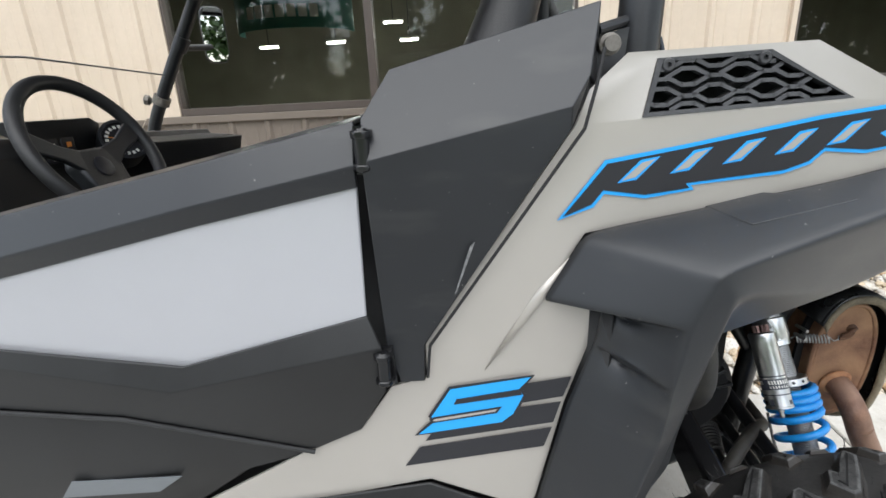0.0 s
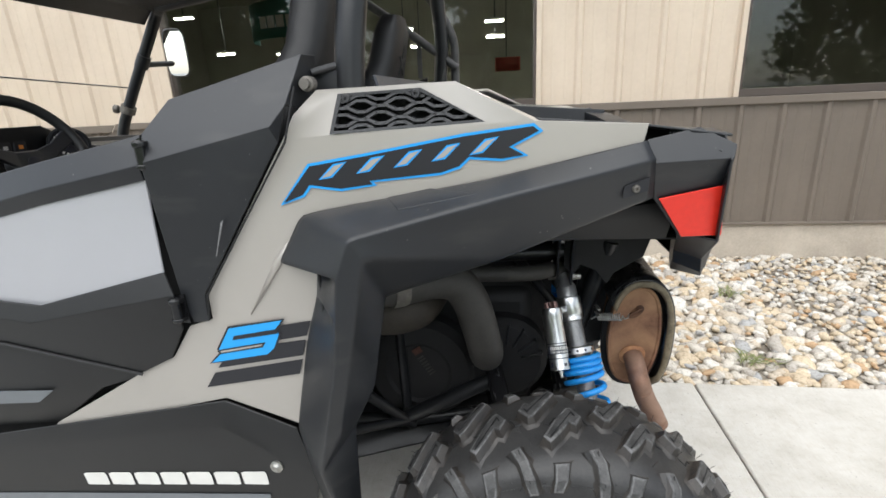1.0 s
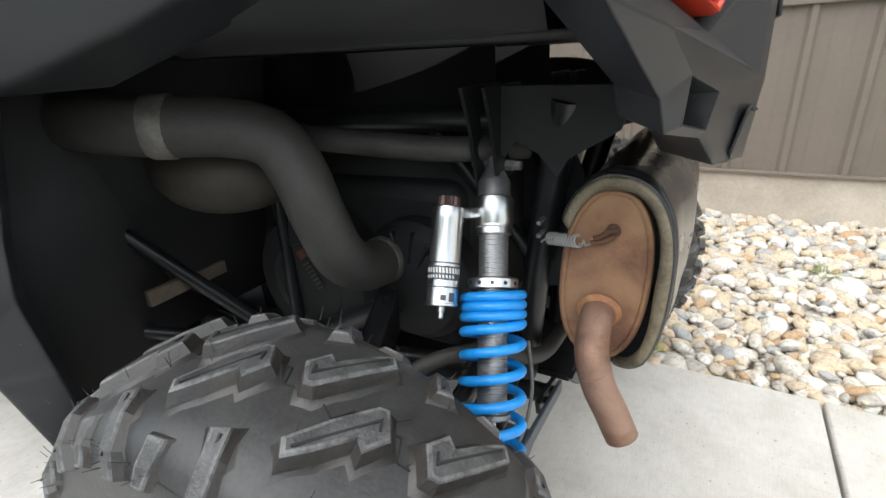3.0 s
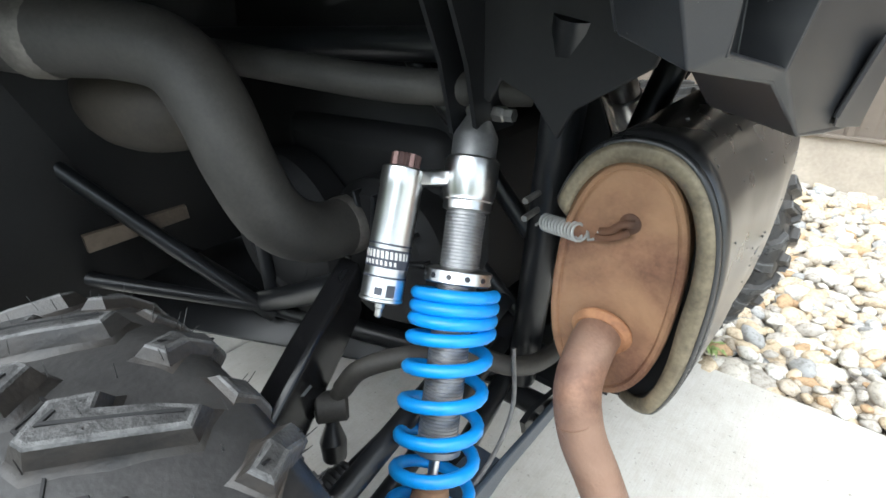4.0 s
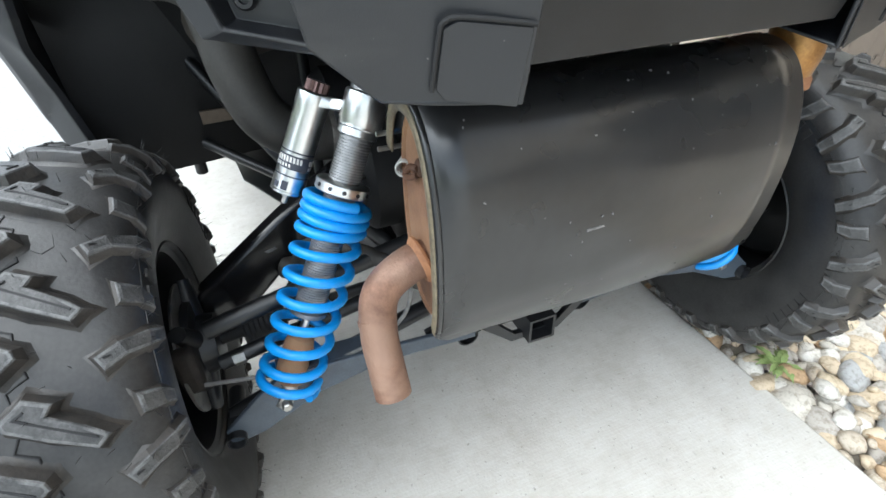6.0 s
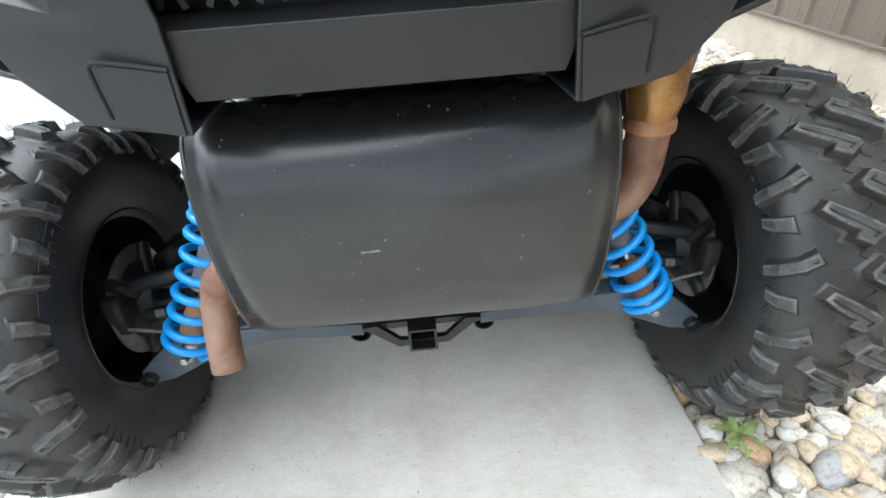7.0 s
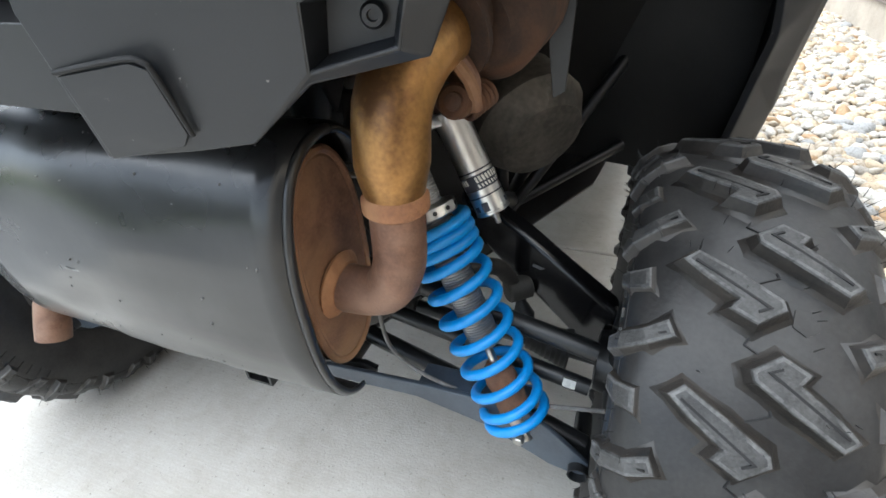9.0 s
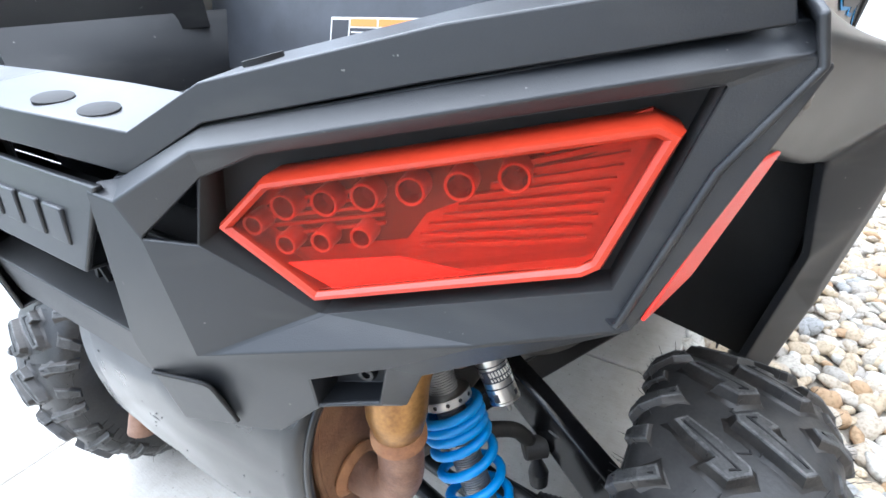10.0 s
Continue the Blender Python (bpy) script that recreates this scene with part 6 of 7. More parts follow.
tube(bm, curve_points([V(-1, 0.44, 0.60, 0.985), V(-1, 0.58, 0.58, 0.975), V(-1, 0.69, 0.545, 0.967), V(-1, 0.765, 0.485, 0.960), V(-1, 0.82, 0.447, 0.938), V(-1, 0.853, 0.433, 0.885), V(-1, 0.873, 0.425, 0.815), V(-1, 0.886, 0.400, 0.735), V(-1, 0.886, 0.345, 0.688), V(-1, 0.882, 0.275, 0.672), V(-1, 0.88, 0.21, 0.668)], 6), 0.046, 24)
duct = link("intake_duct", bm, HOSE, car, "dusty grey rubber intake duct")
for a, b, r in ((V(-1, 0.683, 0.549, 0.9675), V(-1, 0.706, 0.532, 0.966), 0.0495), (V(-1, 0.8825, 0.285, 0.674), V(-1, 0.8818, 0.265, 0.671), 0.0485)):
    bm = bmesh.new()
    lathe(bm, [(r - 0.002, -0.004), (r, 0), (r, (Vector(b) - Vector(a)).length), (r - 0.002, (Vector(b) - Vector(a)).length + 0.004)], axis(a, b), 28)
    link("hose_clamp", bm, CLAMP, duct, "dull hose clamp")
bm = bmesh.new()
tube(bm, curve_points([V(-1, 0.50, 0.42, 0.90), V(-1, 0.60, 0.45, 0.865), V(-1, 0.70, 0.42, 0.86), V(-1, 0.74, 0.34, 0.87)], 6), [0.05 + 0.012 * math.sin(math.pi * i / 18) for i in range(19)], 20)
link("air_box", bm, AIR_BOX, car, "brown moulded air box")
bm = bmesh.new()
tube(bm, curve_points([V(-1, 0.74, 0.36, 0.930), V(-1, 0.88, 0.32, 0.915), V(-1, 1.02, 0.27, 0.900), V(-1, 1.14, 0.16, 0.89)], 6), 0.022, 18)
link("breather_duct", bm, HOSE, car)
plate("tan_bracket", [(0.545, 0.618), (0.37, 0.622), (0.37, 0.648), (0.545, 0.650)], TAN, car, lambda w, z, k: V(-1, 0.505 + k, w, z), 0.012, "dusty tan bracket")
plate("red_tag", [(0.27, 0.50), (0.33, 0.455), (0.35, 0.51), (0.31, 0.54)], RED_TAG, car, lambda x, z, k: V(-1, x, 0.495 + k, z), 0.003)
bm = bmesh.new()
lathe(bm, [(0.006, 0), (0.006, 0.012), (0.003, 0.014)], axis(V(-1, 0.629, 0.335, 0.468), V(-1, 0.64, 0.36, 0.46)), 12)
link("red_plug", bm, RED_TAG, car)
bm = bmesh.new()
lathe(bm, [(0.013, 0), (0.013, 0.006), (0.006, 0.008)], axis(V(-1, 0.402, 0.313, 0.674), V(-1, 0.45, 0.35, 0.674)), 12)
link("washer", bm, DECAL_WHITE, car)

# ---- exhaust ----
def oval(cx, cz, a, b, n=40):
    return [(cx + a * abs(math.cos(t)) ** 0.85 * (1 if math.cos(t) > 0 else -1), cz + b * abs(math.sin(t)) ** 0.85 * (1 if math.sin(t) > 0 else -1)) for t in [2 * math.pi * k / n for k in range(n)]]


muffler = group("muffler", car)
TILT_M = Matrix.Translation((1.303, 0, 0.695)) @ Matrix.Rotation(radians(3), 4, "Y")
bm = bmesh.new()
prism(bm, oval(0, 0, 0.069, 0.150), CY - 0.238, CY + 0.258, lambda u, v, d: TILT_M @ Vector((u, d, v)))
bevelled(link("canister", bm, RUST, muffler, "rust brown oval muffler canister"), 0.010, 3, 50)
for y in (CY - 0.236, CY + 0.256):
    bm = bmesh.new()
    pts = [TILT_M @ Vector((u, y, v)) for u, v in oval(0, 0, 0.067, 0.148, 56)]
    tube(bm, pts + pts[:1], 0.0055, 8)
    link("rolled_seam", bm, RUST, muffler)
bm = bmesh.new()
ring = oval(0.008, -0.004, 0.094, 0.184, 96)
arc = ring[-21:] + ring[:41]
na, ny = len(arc), 14
grid = []
for j in range(ny + 1):
    t = j / ny
    y = CY - 0.248 + t * 0.522
    row = []
    for i, (u, v) in enumerate(arc):
        q = i / (na - 1)
        low = max(0.0, 1 - q * 6)
        dent = (0.006 * noise.noise((u * 9, y * 7, v * 9)) + 0.003 * noise.noise((u * 22 + 5, y * 16, v * 22))) * min(1, 6 * t, 6 * (1 - t))
        dent -= 0.009 * max(0.0, noise.noise((y * 11 + 3, q * 7, 2.5))) * math.exp(-((q - 0.56) / 0.16) ** 2) * min(1, 8 * t, 8 * (1 - t))
        bow = 0.010 * math.exp(-((t - 0.5) / 0.34) ** 2) * math.exp(-((q - 0.30) / 0.2) ** 2)
        cut = 0.055 * low * max(0.0, 1 - 4 * t)
        row.append(bm.verts.new(TILT_M @ Vector((u + dent + bow, y + cut, v))))
    grid.append(row)
for a, b in zip(grid, grid[1:]):
    for i in range(na - 1):
        bm.faces.new((a[i], a[i + 1], b[i + 1], b[i]))
spots = [v.co.copy() for row in grid[1:-1] for v in row[8:-6]]
edges = [[v.co.copy() for v in grid[0]], [v.co.copy() for v in grid[-1]]]
ob = link("heat_shield", bm, SHIELD, muffler, "black coated wrap-round heat shield, dusty and scuffed", smooth=1.0)
so = ob.modifiers.new("thickness", "SOLIDIFY")
so.thickness, so.offset = 0.004, 0
rs = random.Random(12)
specks = bmesh.new()
for k in range(55):
    p = rs.choice(spots)
    q = p + Vector((0, rs.uniform(-0.018, 0.018), 0))
    d = rs.uniform(0.0005, 0.0015)
    box(specks, (-d, -d * rs.uniform(0.6, 2.0), -d * 0.6), (d, d, d * 0.6), Matrix.Translation(q + (p - Vector((1.302, p.y, 0.70))).normalized() * 0.0022) @ Euler((rs.uniform(0, 3), rs.uniform(0, 3), 0)).to_matrix().to_4x4())
tagged(link("debris_specks", specks, SCUFF, muffler), kind="stuff")
LIP = (("shield_roll", ((0.0, 0.0), (0.0010, 0.004), (0.0045, 0.0065)), SHIELD), ("shield_lip", ((0.0040, 0.0066), (0.0100, 0.0088), (0.0170, 0.0082), (0.0235, 0.0050)), SHIELD_EDGE))
for pts, lips in zip(edges, (LIP, (("shield_roll", ((0.0, 0.0), (0.0015, 0.004), (0.0060, 0.0055), (0.0105, 0.0040)), SHIELD),))):
    c, out = Vector((1.307, 0, 0.695)), -1 if pts[0].y < CY else 1

    def drawn(d, dy):
        return [p + (Vector((c.x, p.y, c.z)) - p).normalized() * d + Vector((0, out * dy, 0)) for p in pts]

    for name, steps, tone in lips:
        bm = bmesh.new()
        rows = [[bm.verts.new(p) for p in drawn(*q)] for q in steps]
        for a, b in zip(rows, rows[1:]):
            for i in range(len(pts) - 1):
                bm.faces.new((a[i], a[i + 1], b[i + 1], b[i]))
        e = link(name, bm, tone, muffler, "bare tan shield lip" if tone == SHIELD_EDGE else "", smooth=1.2)
        so = e.modifiers.new("thickness", "SOLIDIFY")
        so.thickness, so.offset = 0.003, 0
bm = bmesh.new()
prism(bm, [(CY - 0.06, 0.0), (CY + 0.05, 0.004), (CY + 0.05, 0.007), (CY - 0.06, 0.003)], 0.0, 0.003, lambda u, v, d: Vector((1.4125 + d, u, 0.700 + v)))
link("shield_crease", bm, SCUFF, muffler)
# added black sheet standing in for the shade between canister and shield, and the hanger plate on the frame post
bm = bmesh.new()
prism(bm, oval(0.004, -0.003, 0.088, 0.176, 56), CY - 0.205, CY - 0.195, lambda u, v, d: TILT_M @ Vector((u, d, v)))
link("gap_shade", bm, LINER, muffler)
bm = bmesh.new()
prism(bm, [(1.145, 0.60), (1.235, 0.62), (1.245, 0.74), (1.235, 0.84), (1.20, 0.91), (1.16, 0.90)], CY - 0.125, CY - 0.119, lambda u, v, d: Vector((u, d, v)))
bevelled(link("hanger_plate", bm, LINER, muffler), 0.001)
# bent wire hook welded to the end, and its spring
bm = bmesh.new()
lathe(bm, [(0.012, 0.0), (0.0115, 0.004), (0.008, 0.007), (0.004, 0.0075)], axis((1.312, CY - 0.236, 0.780), (1.312, CY - 0.5, 0.780)), 16)
tube(bm, curve_points([(1.318, CY - 0.243, 0.783), (1.306, CY - 0.249, 0.781), (1.296, CY - 0.250, 0.772), (1.285, CY - 0.249, 0.768)], 5), 0.0042, 10)
tube(bm, curve_points([(1.314, CY - 0.243, 0.772), (1.304, CY - 0.248, 0.766), (1.292, CY - 0.249, 0.761), (1.281, CY - 0.249, 0.760)], 5), 0.0042, 10)
link("spring_bracket", bm, RUST_DARK, muffler, "rusted wire spring hook")
bm = bmesh.new()
a, b = Vector((1.203, CY - 0.218, 0.745)), Vector((1.262, CY - 0.246, 0.758))
mm = axis(a, b)
pts = [a - (b - a) * 0.28 + Vector((0, 0, -0.008)), a - (b - a) * 0.10] + [mm @ Vector((0.0098 * math.cos(i * 2 * math.pi / 12), 0.0098 * math.sin(i * 2 * math.pi / 12), i / 132 * (b - a).length)) for i in range(133)] + [b + Vector((0.010, 0.0, -0.006)), b + Vector((0.019, -0.002, -0.001)), b + Vector((0.020, 0.002, 0.007))]
tube(bm, pts, 0.0019, 7)
link("hook_spring", bm, CLAMP_PALE, muffler, "small zinc hook spring")
# pipes
bm = bmesh.new()
pts = curve_points([V(-1, 1.300, 0.225, 0.640), V(-1, 1.301, 0.268, 0.630), V(-1, 1.306, 0.307, 0.600), V(-1, 1.322, 0.320, 0.550), V(-1, 1.346, 0.321, 0.503), V(-1, 1.366, 0.320, 0.460)], 5)
tube(bm, pts, 0.0270, 24, hollow=True)
tp = link("tail_pipe", bm, TAIL_RUST, muffler, "rusty bent tail pipe")
bm = bmesh.new()
lathe(bm, [(0.029, 0.0), (0.036, 0.002), (0.037, 0.006), (0.031, 0.013)], axis(V(-1, 1.300, 0.236, 0.637), V(-1, 1.302, 0.262, 0.630)), 24)
link("weld_ring", bm, RUST_BRIGHT, tp)
bm = bmesh.new()
tube(bm, curve_points([V(1, 1.308, 0.245, 0.672), V(1, 1.308, 0.285, 0.668), V(1, 1.309, 0.325, 0.680), V(1, 1.310, 0.346, 0.72), V(1, 1.310, 0.350, 0.77), V(1, 1.310, 0.350, 0.805)], 5), 0.0300, 24)
link("inlet_pipe", bm, TAIL_RUST, muffler, "rusty inlet elbow")
bm = bmesh.new()
lathe(bm, [(0.0305, 0.0), (0.0355, 0.004), (0.0355, 0.016), (0.032, 0.022)], axis(V(1, 1.310, 0.350, 0.790), V(1, 1.310, 0.350, 0.85)), 26)
link("weld_ring", bm, RUST_BRIGHT, muffler)
bm = bmesh.new()
lathe(bm, [(0.031, 0.0), (0.042, 0.002), (0.044, 0.006), (0.033, 0.014)], axis(V(1, 1.308, 0.255, 0.671), V(1, 1.308, 0.285, 0.668)), 26)
link("weld_ring", bm, RUST_BRIGHT, muffler)
bm = bmesh.new()
pts = curve_points([V(1, 1.310, 0.350, 0.808), V(1, 1.309, 0.351, 0.85), V(1, 1.298, 0.353, 0.90), V(1, 1.262, 0.362, 0.935), V(1, 1.20, 0.372, 0.950)], 6)
tube(bm, pts, [0.031 + 0.007 * min(1, i / 5) for i in range(len(pts))], 26)
link("down_pipe", bm, HEAT_TINT, muffler, "gold heat tinted down pipe")
bm = bmesh.new()
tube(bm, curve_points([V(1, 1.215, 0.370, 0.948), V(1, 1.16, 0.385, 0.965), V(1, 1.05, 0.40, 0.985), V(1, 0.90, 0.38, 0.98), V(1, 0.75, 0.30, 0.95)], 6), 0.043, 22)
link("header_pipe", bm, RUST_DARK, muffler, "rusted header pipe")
bm = bmesh.new()
lathe(bm, [(0.036, 0.0), (0.058, 0.0), (0.058, 0.008), (0.036, 0.008)], axis(V(1, 1.218, 0.369, 0.947), V(1, 1.17, 0.382, 0.962)), 30)
link("flange", bm, RUST_DARK, muffler)
bm = bmesh.new()
a = Vector(V(1, 1.212, 0.392, 0.868))
fm = axis(a, a + Vector((-0.6, 0.25, 0.15)))
tube(bm, [fm @ Vector((0.0145 * math.cos(k * math.pi / 8), 0.0145 * math.sin(k * math.pi / 8), 0.042 * k / 96)) for k in range(97)], 0.0032, 8)
link("flange_spring", bm, RUST_DARK, muffler)
bm = bmesh.new()
tube(bm, curve_points([V(1, 1.235, 0.385, 0.93), V(1, 1.228, 0.405, 0.90), V(1, 1.215, 0.408, 0.87)], 5), 0.007, 8)
link("flange_ear", bm, RUST, muffler)

bm = bmesh.new()
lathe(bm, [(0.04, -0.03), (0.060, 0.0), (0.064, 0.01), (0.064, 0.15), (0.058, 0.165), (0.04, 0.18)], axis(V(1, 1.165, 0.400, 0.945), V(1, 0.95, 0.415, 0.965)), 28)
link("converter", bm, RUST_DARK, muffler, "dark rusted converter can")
bm = bmesh.new()
tube(bm, curve_points([V(1, 1.225, 0.335, 0.975), V(1, 1.222, 0.372, 0.945), V(1, 1.218, 0.402, 0.905), V(1, 1.213, 0.402, 0.868)], 5), 0.009, 8)
link("flange_strap", bm, TAIL_RUST, muffler)
bm = bmesh.new()
a = Vector(V(1, 1.228, 0.388, 0.880))
lathe(bm, [(0.019, -0.03), (0.019, 0.0), (0.016, 0.004), (0.010, 0.004), (0.009, 0.012), (0.004, 0.013)], axis(a, a + Vector((0.8, 0.1, 0.25))), 16)
link("flange_bolt", bm, RUST_DARK, muffler)
bm = bmesh.new()
prism(bm, [(0.447, 0.99), (0.482, 0.99), (0.478, 0.845), (0.462, 0.835), (0.452, 0.90)], 1.045, 1.049, lambda w, z, k: Vector(V(1, k, w, z)))
bevelled(link("side_shield", bm, FRAME, muffler, "thin dark sheet shield"), 0.001)

# ---- hitch ----
hitch = group("hitch", car)
bm = bmesh.new()
for side in (-1, 1):
    prism(bm, [(side * 0.118, 0.392), (side * 0.088, 0.394), (side * 0.046, 0.350), (side * 0.0, 0.348), (side * 0.0, 0.334), (side * 0.052, 0.333)][::side], 1.222, 1.234, lambda u, v, k: Vector((k, CY + u, v)))
    prism(bm, [(side * 0.10, 0.372), (side * 0.19, 0.392), (side * 0.215, 0.385), (side * 0.205, 0.350), (side * 0.19, 0.342), (side * 0.10, 0.345)], 1.185, 1.195, lambda u, v, k: Vector((k, CY + u, v)))
box(bm, (1.10, CY - 0.11, 0.378), (1.225, CY + 0.11, 0.392))
link("hitch_frame", bm, FRAME, hitch, "black hitch frame")
for y in (CY - 0.130, CY + 0.130):
    bm = bmesh.new()
    tube(bm, [(1.08, y, 0.345), (1.20, y, 0.345)], 0.022, 18, hollow=True)
    link("hitch_tube", bm, FRAME, hitch)
    bm = bmesh.new()
    lathe(bm, [(0.008, 0.0), (0.008, 0.006), (0.004, 0.008)], axis((1.195, y + math.copysign(0.050, y - CY), 0.370), (1.3, y + math.copysign(0.050, y - CY), 0.370)), 8)
    link("hitch_bolt", bm, FRAME, hitch)
bm = bmesh.new()
for lo, hi in (((-0.028, 0.340), (0.028, 0.345)), ((-0.028, 0.391), (0.028, 0.396)), ((-0.028, 0.345), (-0.023, 0.391)), ((0.023, 0.345), (0.028, 0.391))):
    box(bm, (1.10, CY + lo[0], lo[1]), (1.258, CY + hi[0], hi[1]))
link("receiver", bm, FRAME, hitch, "square black receiver tube")

# ---- cage and cockpit ----
cage = group("roll_cage", car)
for s in (-1, 1):
    for pts, r in (([V(s, 0.655, 0.630, 1.12), V(s, 0.660, 0.625, 1.42), V(s, 0.675, 0.60, 1.60), V(s, 0.66, 0.54, 1.84)], 0.028), ([V(s, -0.93, 0.66, 1.20), V(s, -0.885, 0.655, 1.33), V(s, -0.63, 0.645, 1.735), V(s, -0.55, 0.60, 1.80)], 0.024), ([V(s, -0.56, 0.60, 1.80), V(s, 0.10, 0.57, 1.86), V(s, 0.66, 0.54, 1.84)], 0.024)):
        bm = bmesh.new()
        tube(bm, curve_points(pts, 5), r, 18)
        link("cage_tube", bm, FRAME, cage, "black cage tube")
    bm = bmesh.new()
    tube(bm, [V(s, -0.735, 0.648, 1.565), V(s, -0.705, 0.648, 1.612)], 0.029, 18)
    link("tube_sleeve", bm, FRAME, cage)
    bm = bmesh.new()
    tube(bm, [V(s, 0.60, 0.66, 1.425), V(s, 0.655, 0.63, 1.440)], 0.007, 10)
    link("cage_bracket", bm, FRAME, cage)
    bm = bmesh.new()
    prism(bm, [(0.595, 1.33), (0.66, 1.33), (0.655, 1.43), (0.60, 1.42)], 0.0, 0.006, lambda u, v, k: Vector(V(s, u, 0.64 + k, v)))
    link("cage_gusset", bm, PLASTIC, cage)
bm = bmesh.new()
tube(bm, [V(-1, 0.66, 0.54, 1.84), V(1, 0.66, 0.54, 1.84)], 0.024, 16)
link("cage_tube", bm, FRAME, cage)
# clamp on the far pillar
bm = bmesh.new()
a, b = Vector(V(1, -0.862, 0.654, 1.368)), Vector(V(1, -0.845, 0.653, 1.396))
tube(bm, [a, b], 0.033, 18)
lathe(bm, [(0.012, 0), (0.020, 0.006), (0.020, 0.022), (0.014, 0.026)], axis(a + Vector((-0.03, -0.01, 0.015)), a + Vector((-0.10, -0.03, 0.03))), 8)
link("pillar_clamp", bm, CLAMP, cage, "grey pillar clamp with a wing knob")
# far brace behind the seats with its hanging straps
for pts, r in (([V(1, 0.30, 0.55, 1.80), V(1, 0.46, 0.58, 1.69), V(1, 0.735, 0.62, 1.485)], 0.017), ([V(1, 0.60, 0.56, 1.80), V(1, 0.67, 0.60, 1.70), V(1, 0.72, 0.62, 1.60), V(1, 0.725, 0.63, 1.48), V(1, 0.72, 0.63, 1.25)], 0.018)):
    bm = bmesh.new()
    tube(bm, curve_points(pts, 5), r, 14)
    link("rear_brace", bm, CAGE_DUSTY, cage, "dusty grey rear brace")
for x, z0, z1 in ((0.47, 1.50, 1.685), (0.58, 1.45, 1.60), (0.68, 1.42, 1.525)):
    bm = bmesh.new()
    box(bm, (x - 0.010, CY + 0.597, z0), (x + 0.010, CY + 0.603, z1))
    bevelled(link("strap", bm, CAGE_DUSTY, cage), 0.002)
bm = bmesh.new()
v = [(-0.66, 0.62, 1.742), (-0.60, 0.61, 1.80), (0.0, 0.58, 1.875), (0.70, 0.54, 1.865)]
roof_v = [V(s, *q) for s in (-1, 1) for q in v]
shell("roof", roof_v, [(0, 1, 5, 4), (1, 2, 6, 5), (2, 3, 7, 6)], PLASTIC, car, (0, 0, 1), 0.014, 0.006, "black moulded roof")


def seat(s):
    g = group("seat", car)
    bm = bmesh.new()
    rings = []
    for z, x, hw, d in ((0.78, 0.24, 0.20, 0.10), (0.95, 0.30, 0.235, 0.11), (1.15, 0.36, 0.24, 0.10), (1.32, 0.425, 0.225, 0.085), (1.42, 0.47, 0.18, 0.07), (1.50, 0.50, 0.13, 0.06), (1.60, 0.525, 0.125, 0.055), (1.65, 0.535, 0.09, 0.04)):
        ring = []
        for k in range(20):
            a = 2 * math.pi * k / 20
            cx, cw = math.cos(a), math.sin(a)
            ring.append(bm.verts.new(V(s, x + d * math.copysign(abs(cx) ** 0.6, cx) * (0.8 if cx < 0 else 1.0), 0.335 + hw * math.copysign(abs(cw) ** 0.6, cw), z)))
        rings.append(ring)
    for a, b in zip(rings, rings[1:]):
        for k in range(20):
            bm.faces.new((a[k], a[(k + 1) % 20], b[(k + 1) % 20], b[k]))
    bm.faces.new(rings[0]), bm.faces.new(rings[-1])
    bmesh.ops.recalc_face_normals(bm, faces=bm.faces[:])
    link("backrest", bm, SEAT, g, "black vinyl backrest with an embossed star", smooth=1.0)
    bm = bmesh.new()
    box(bm, (-0.22, CY + s * 0.335 - 0.24, 0.66), (0.30, CY + s * 0.335 + 0.24, 0.80))
    bevelled(link("cushion", bm, SEAT, g), 0.04, 3)
    bm = bmesh.new()
    star = []
    for k in range(10):
        r = 0.055 if k % 2 == 0 else 0.014
        a = math.pi / 2 + math.pi * k / 5
        star.append((r * math.cos(a), r * math.sin(a)))
    prism(bm, star, 0.0, 0.006, lambda u, w, k: Vector(V(s, 0.556 + k + 0.2 * w, 0.335 + u, 1.50 + w)))
    link("star", bm, PLASTIC, g)


for s in (-1, 1):
    seat(s)

dash = group("dashboard", car)
dv = [(-1.0, 0.66, 1.20), (-0.88, 0.66, 1.325), (-0.66, 0.62, 1.325), (-0.62, 0.60, 1.28), (-0.60, 0.60, 1.05)]
vv = [V(s, x, w, z - 0.062 * (s > 0) * (z > 1.1)) for s in (-1, 1) for x, w, z in dv]
shell("dash_body", vv, [(i, i + 1, 6 + i, 5 + i) for i in range(4)], PLASTIC_DULL, dash, (0.5, 0, 0.8), 0.01, 0.012, "black moulded dashboard")
shell("dash_shelf", [(-0.64, CY + 0.05, 1.275), (-0.50, CY + 0.05, 1.262), (-0.50, CY + 0.58, 1.235), (-0.64, CY + 0.58, 1.25), (-0.52, CY + 0.05, 1.19), (-0.52, CY + 0.58, 1.17)], [(0, 1, 2, 3), (1, 2, 5, 4)], PLASTIC_DULL, dash, (0.6, 0, 0.6), 0.012, 0.01)
shell("cluster_hood", [(-0.66, CY - 0.31, 1.345), (-0.58, CY - 0.27, 1.343), (-0.58, CY - 0.085, 1.343), (-0.60, CY - 0.03, 1.325), (-0.66, CY - 0.03, 1.335), (-0.60, CY - 0.25, 1.225), (-0.60, CY - 0.09, 1.225), (-0.61, CY - 0.04, 1.22), (-0.60, CY - 0.29, 1.30)], [(0, 1, 2, 3, 4), (1, 5, 6, 2), (2, 6, 7, 3), (0, 8, 5, 1)], PLASTIC_DULL, dash, (0.7, 0, 0.5), 0.008, 0.006, "black moulded switch panel")
bm = bmesh.new()
c = Vector((-0.53, CY - 0.045, 1.275))
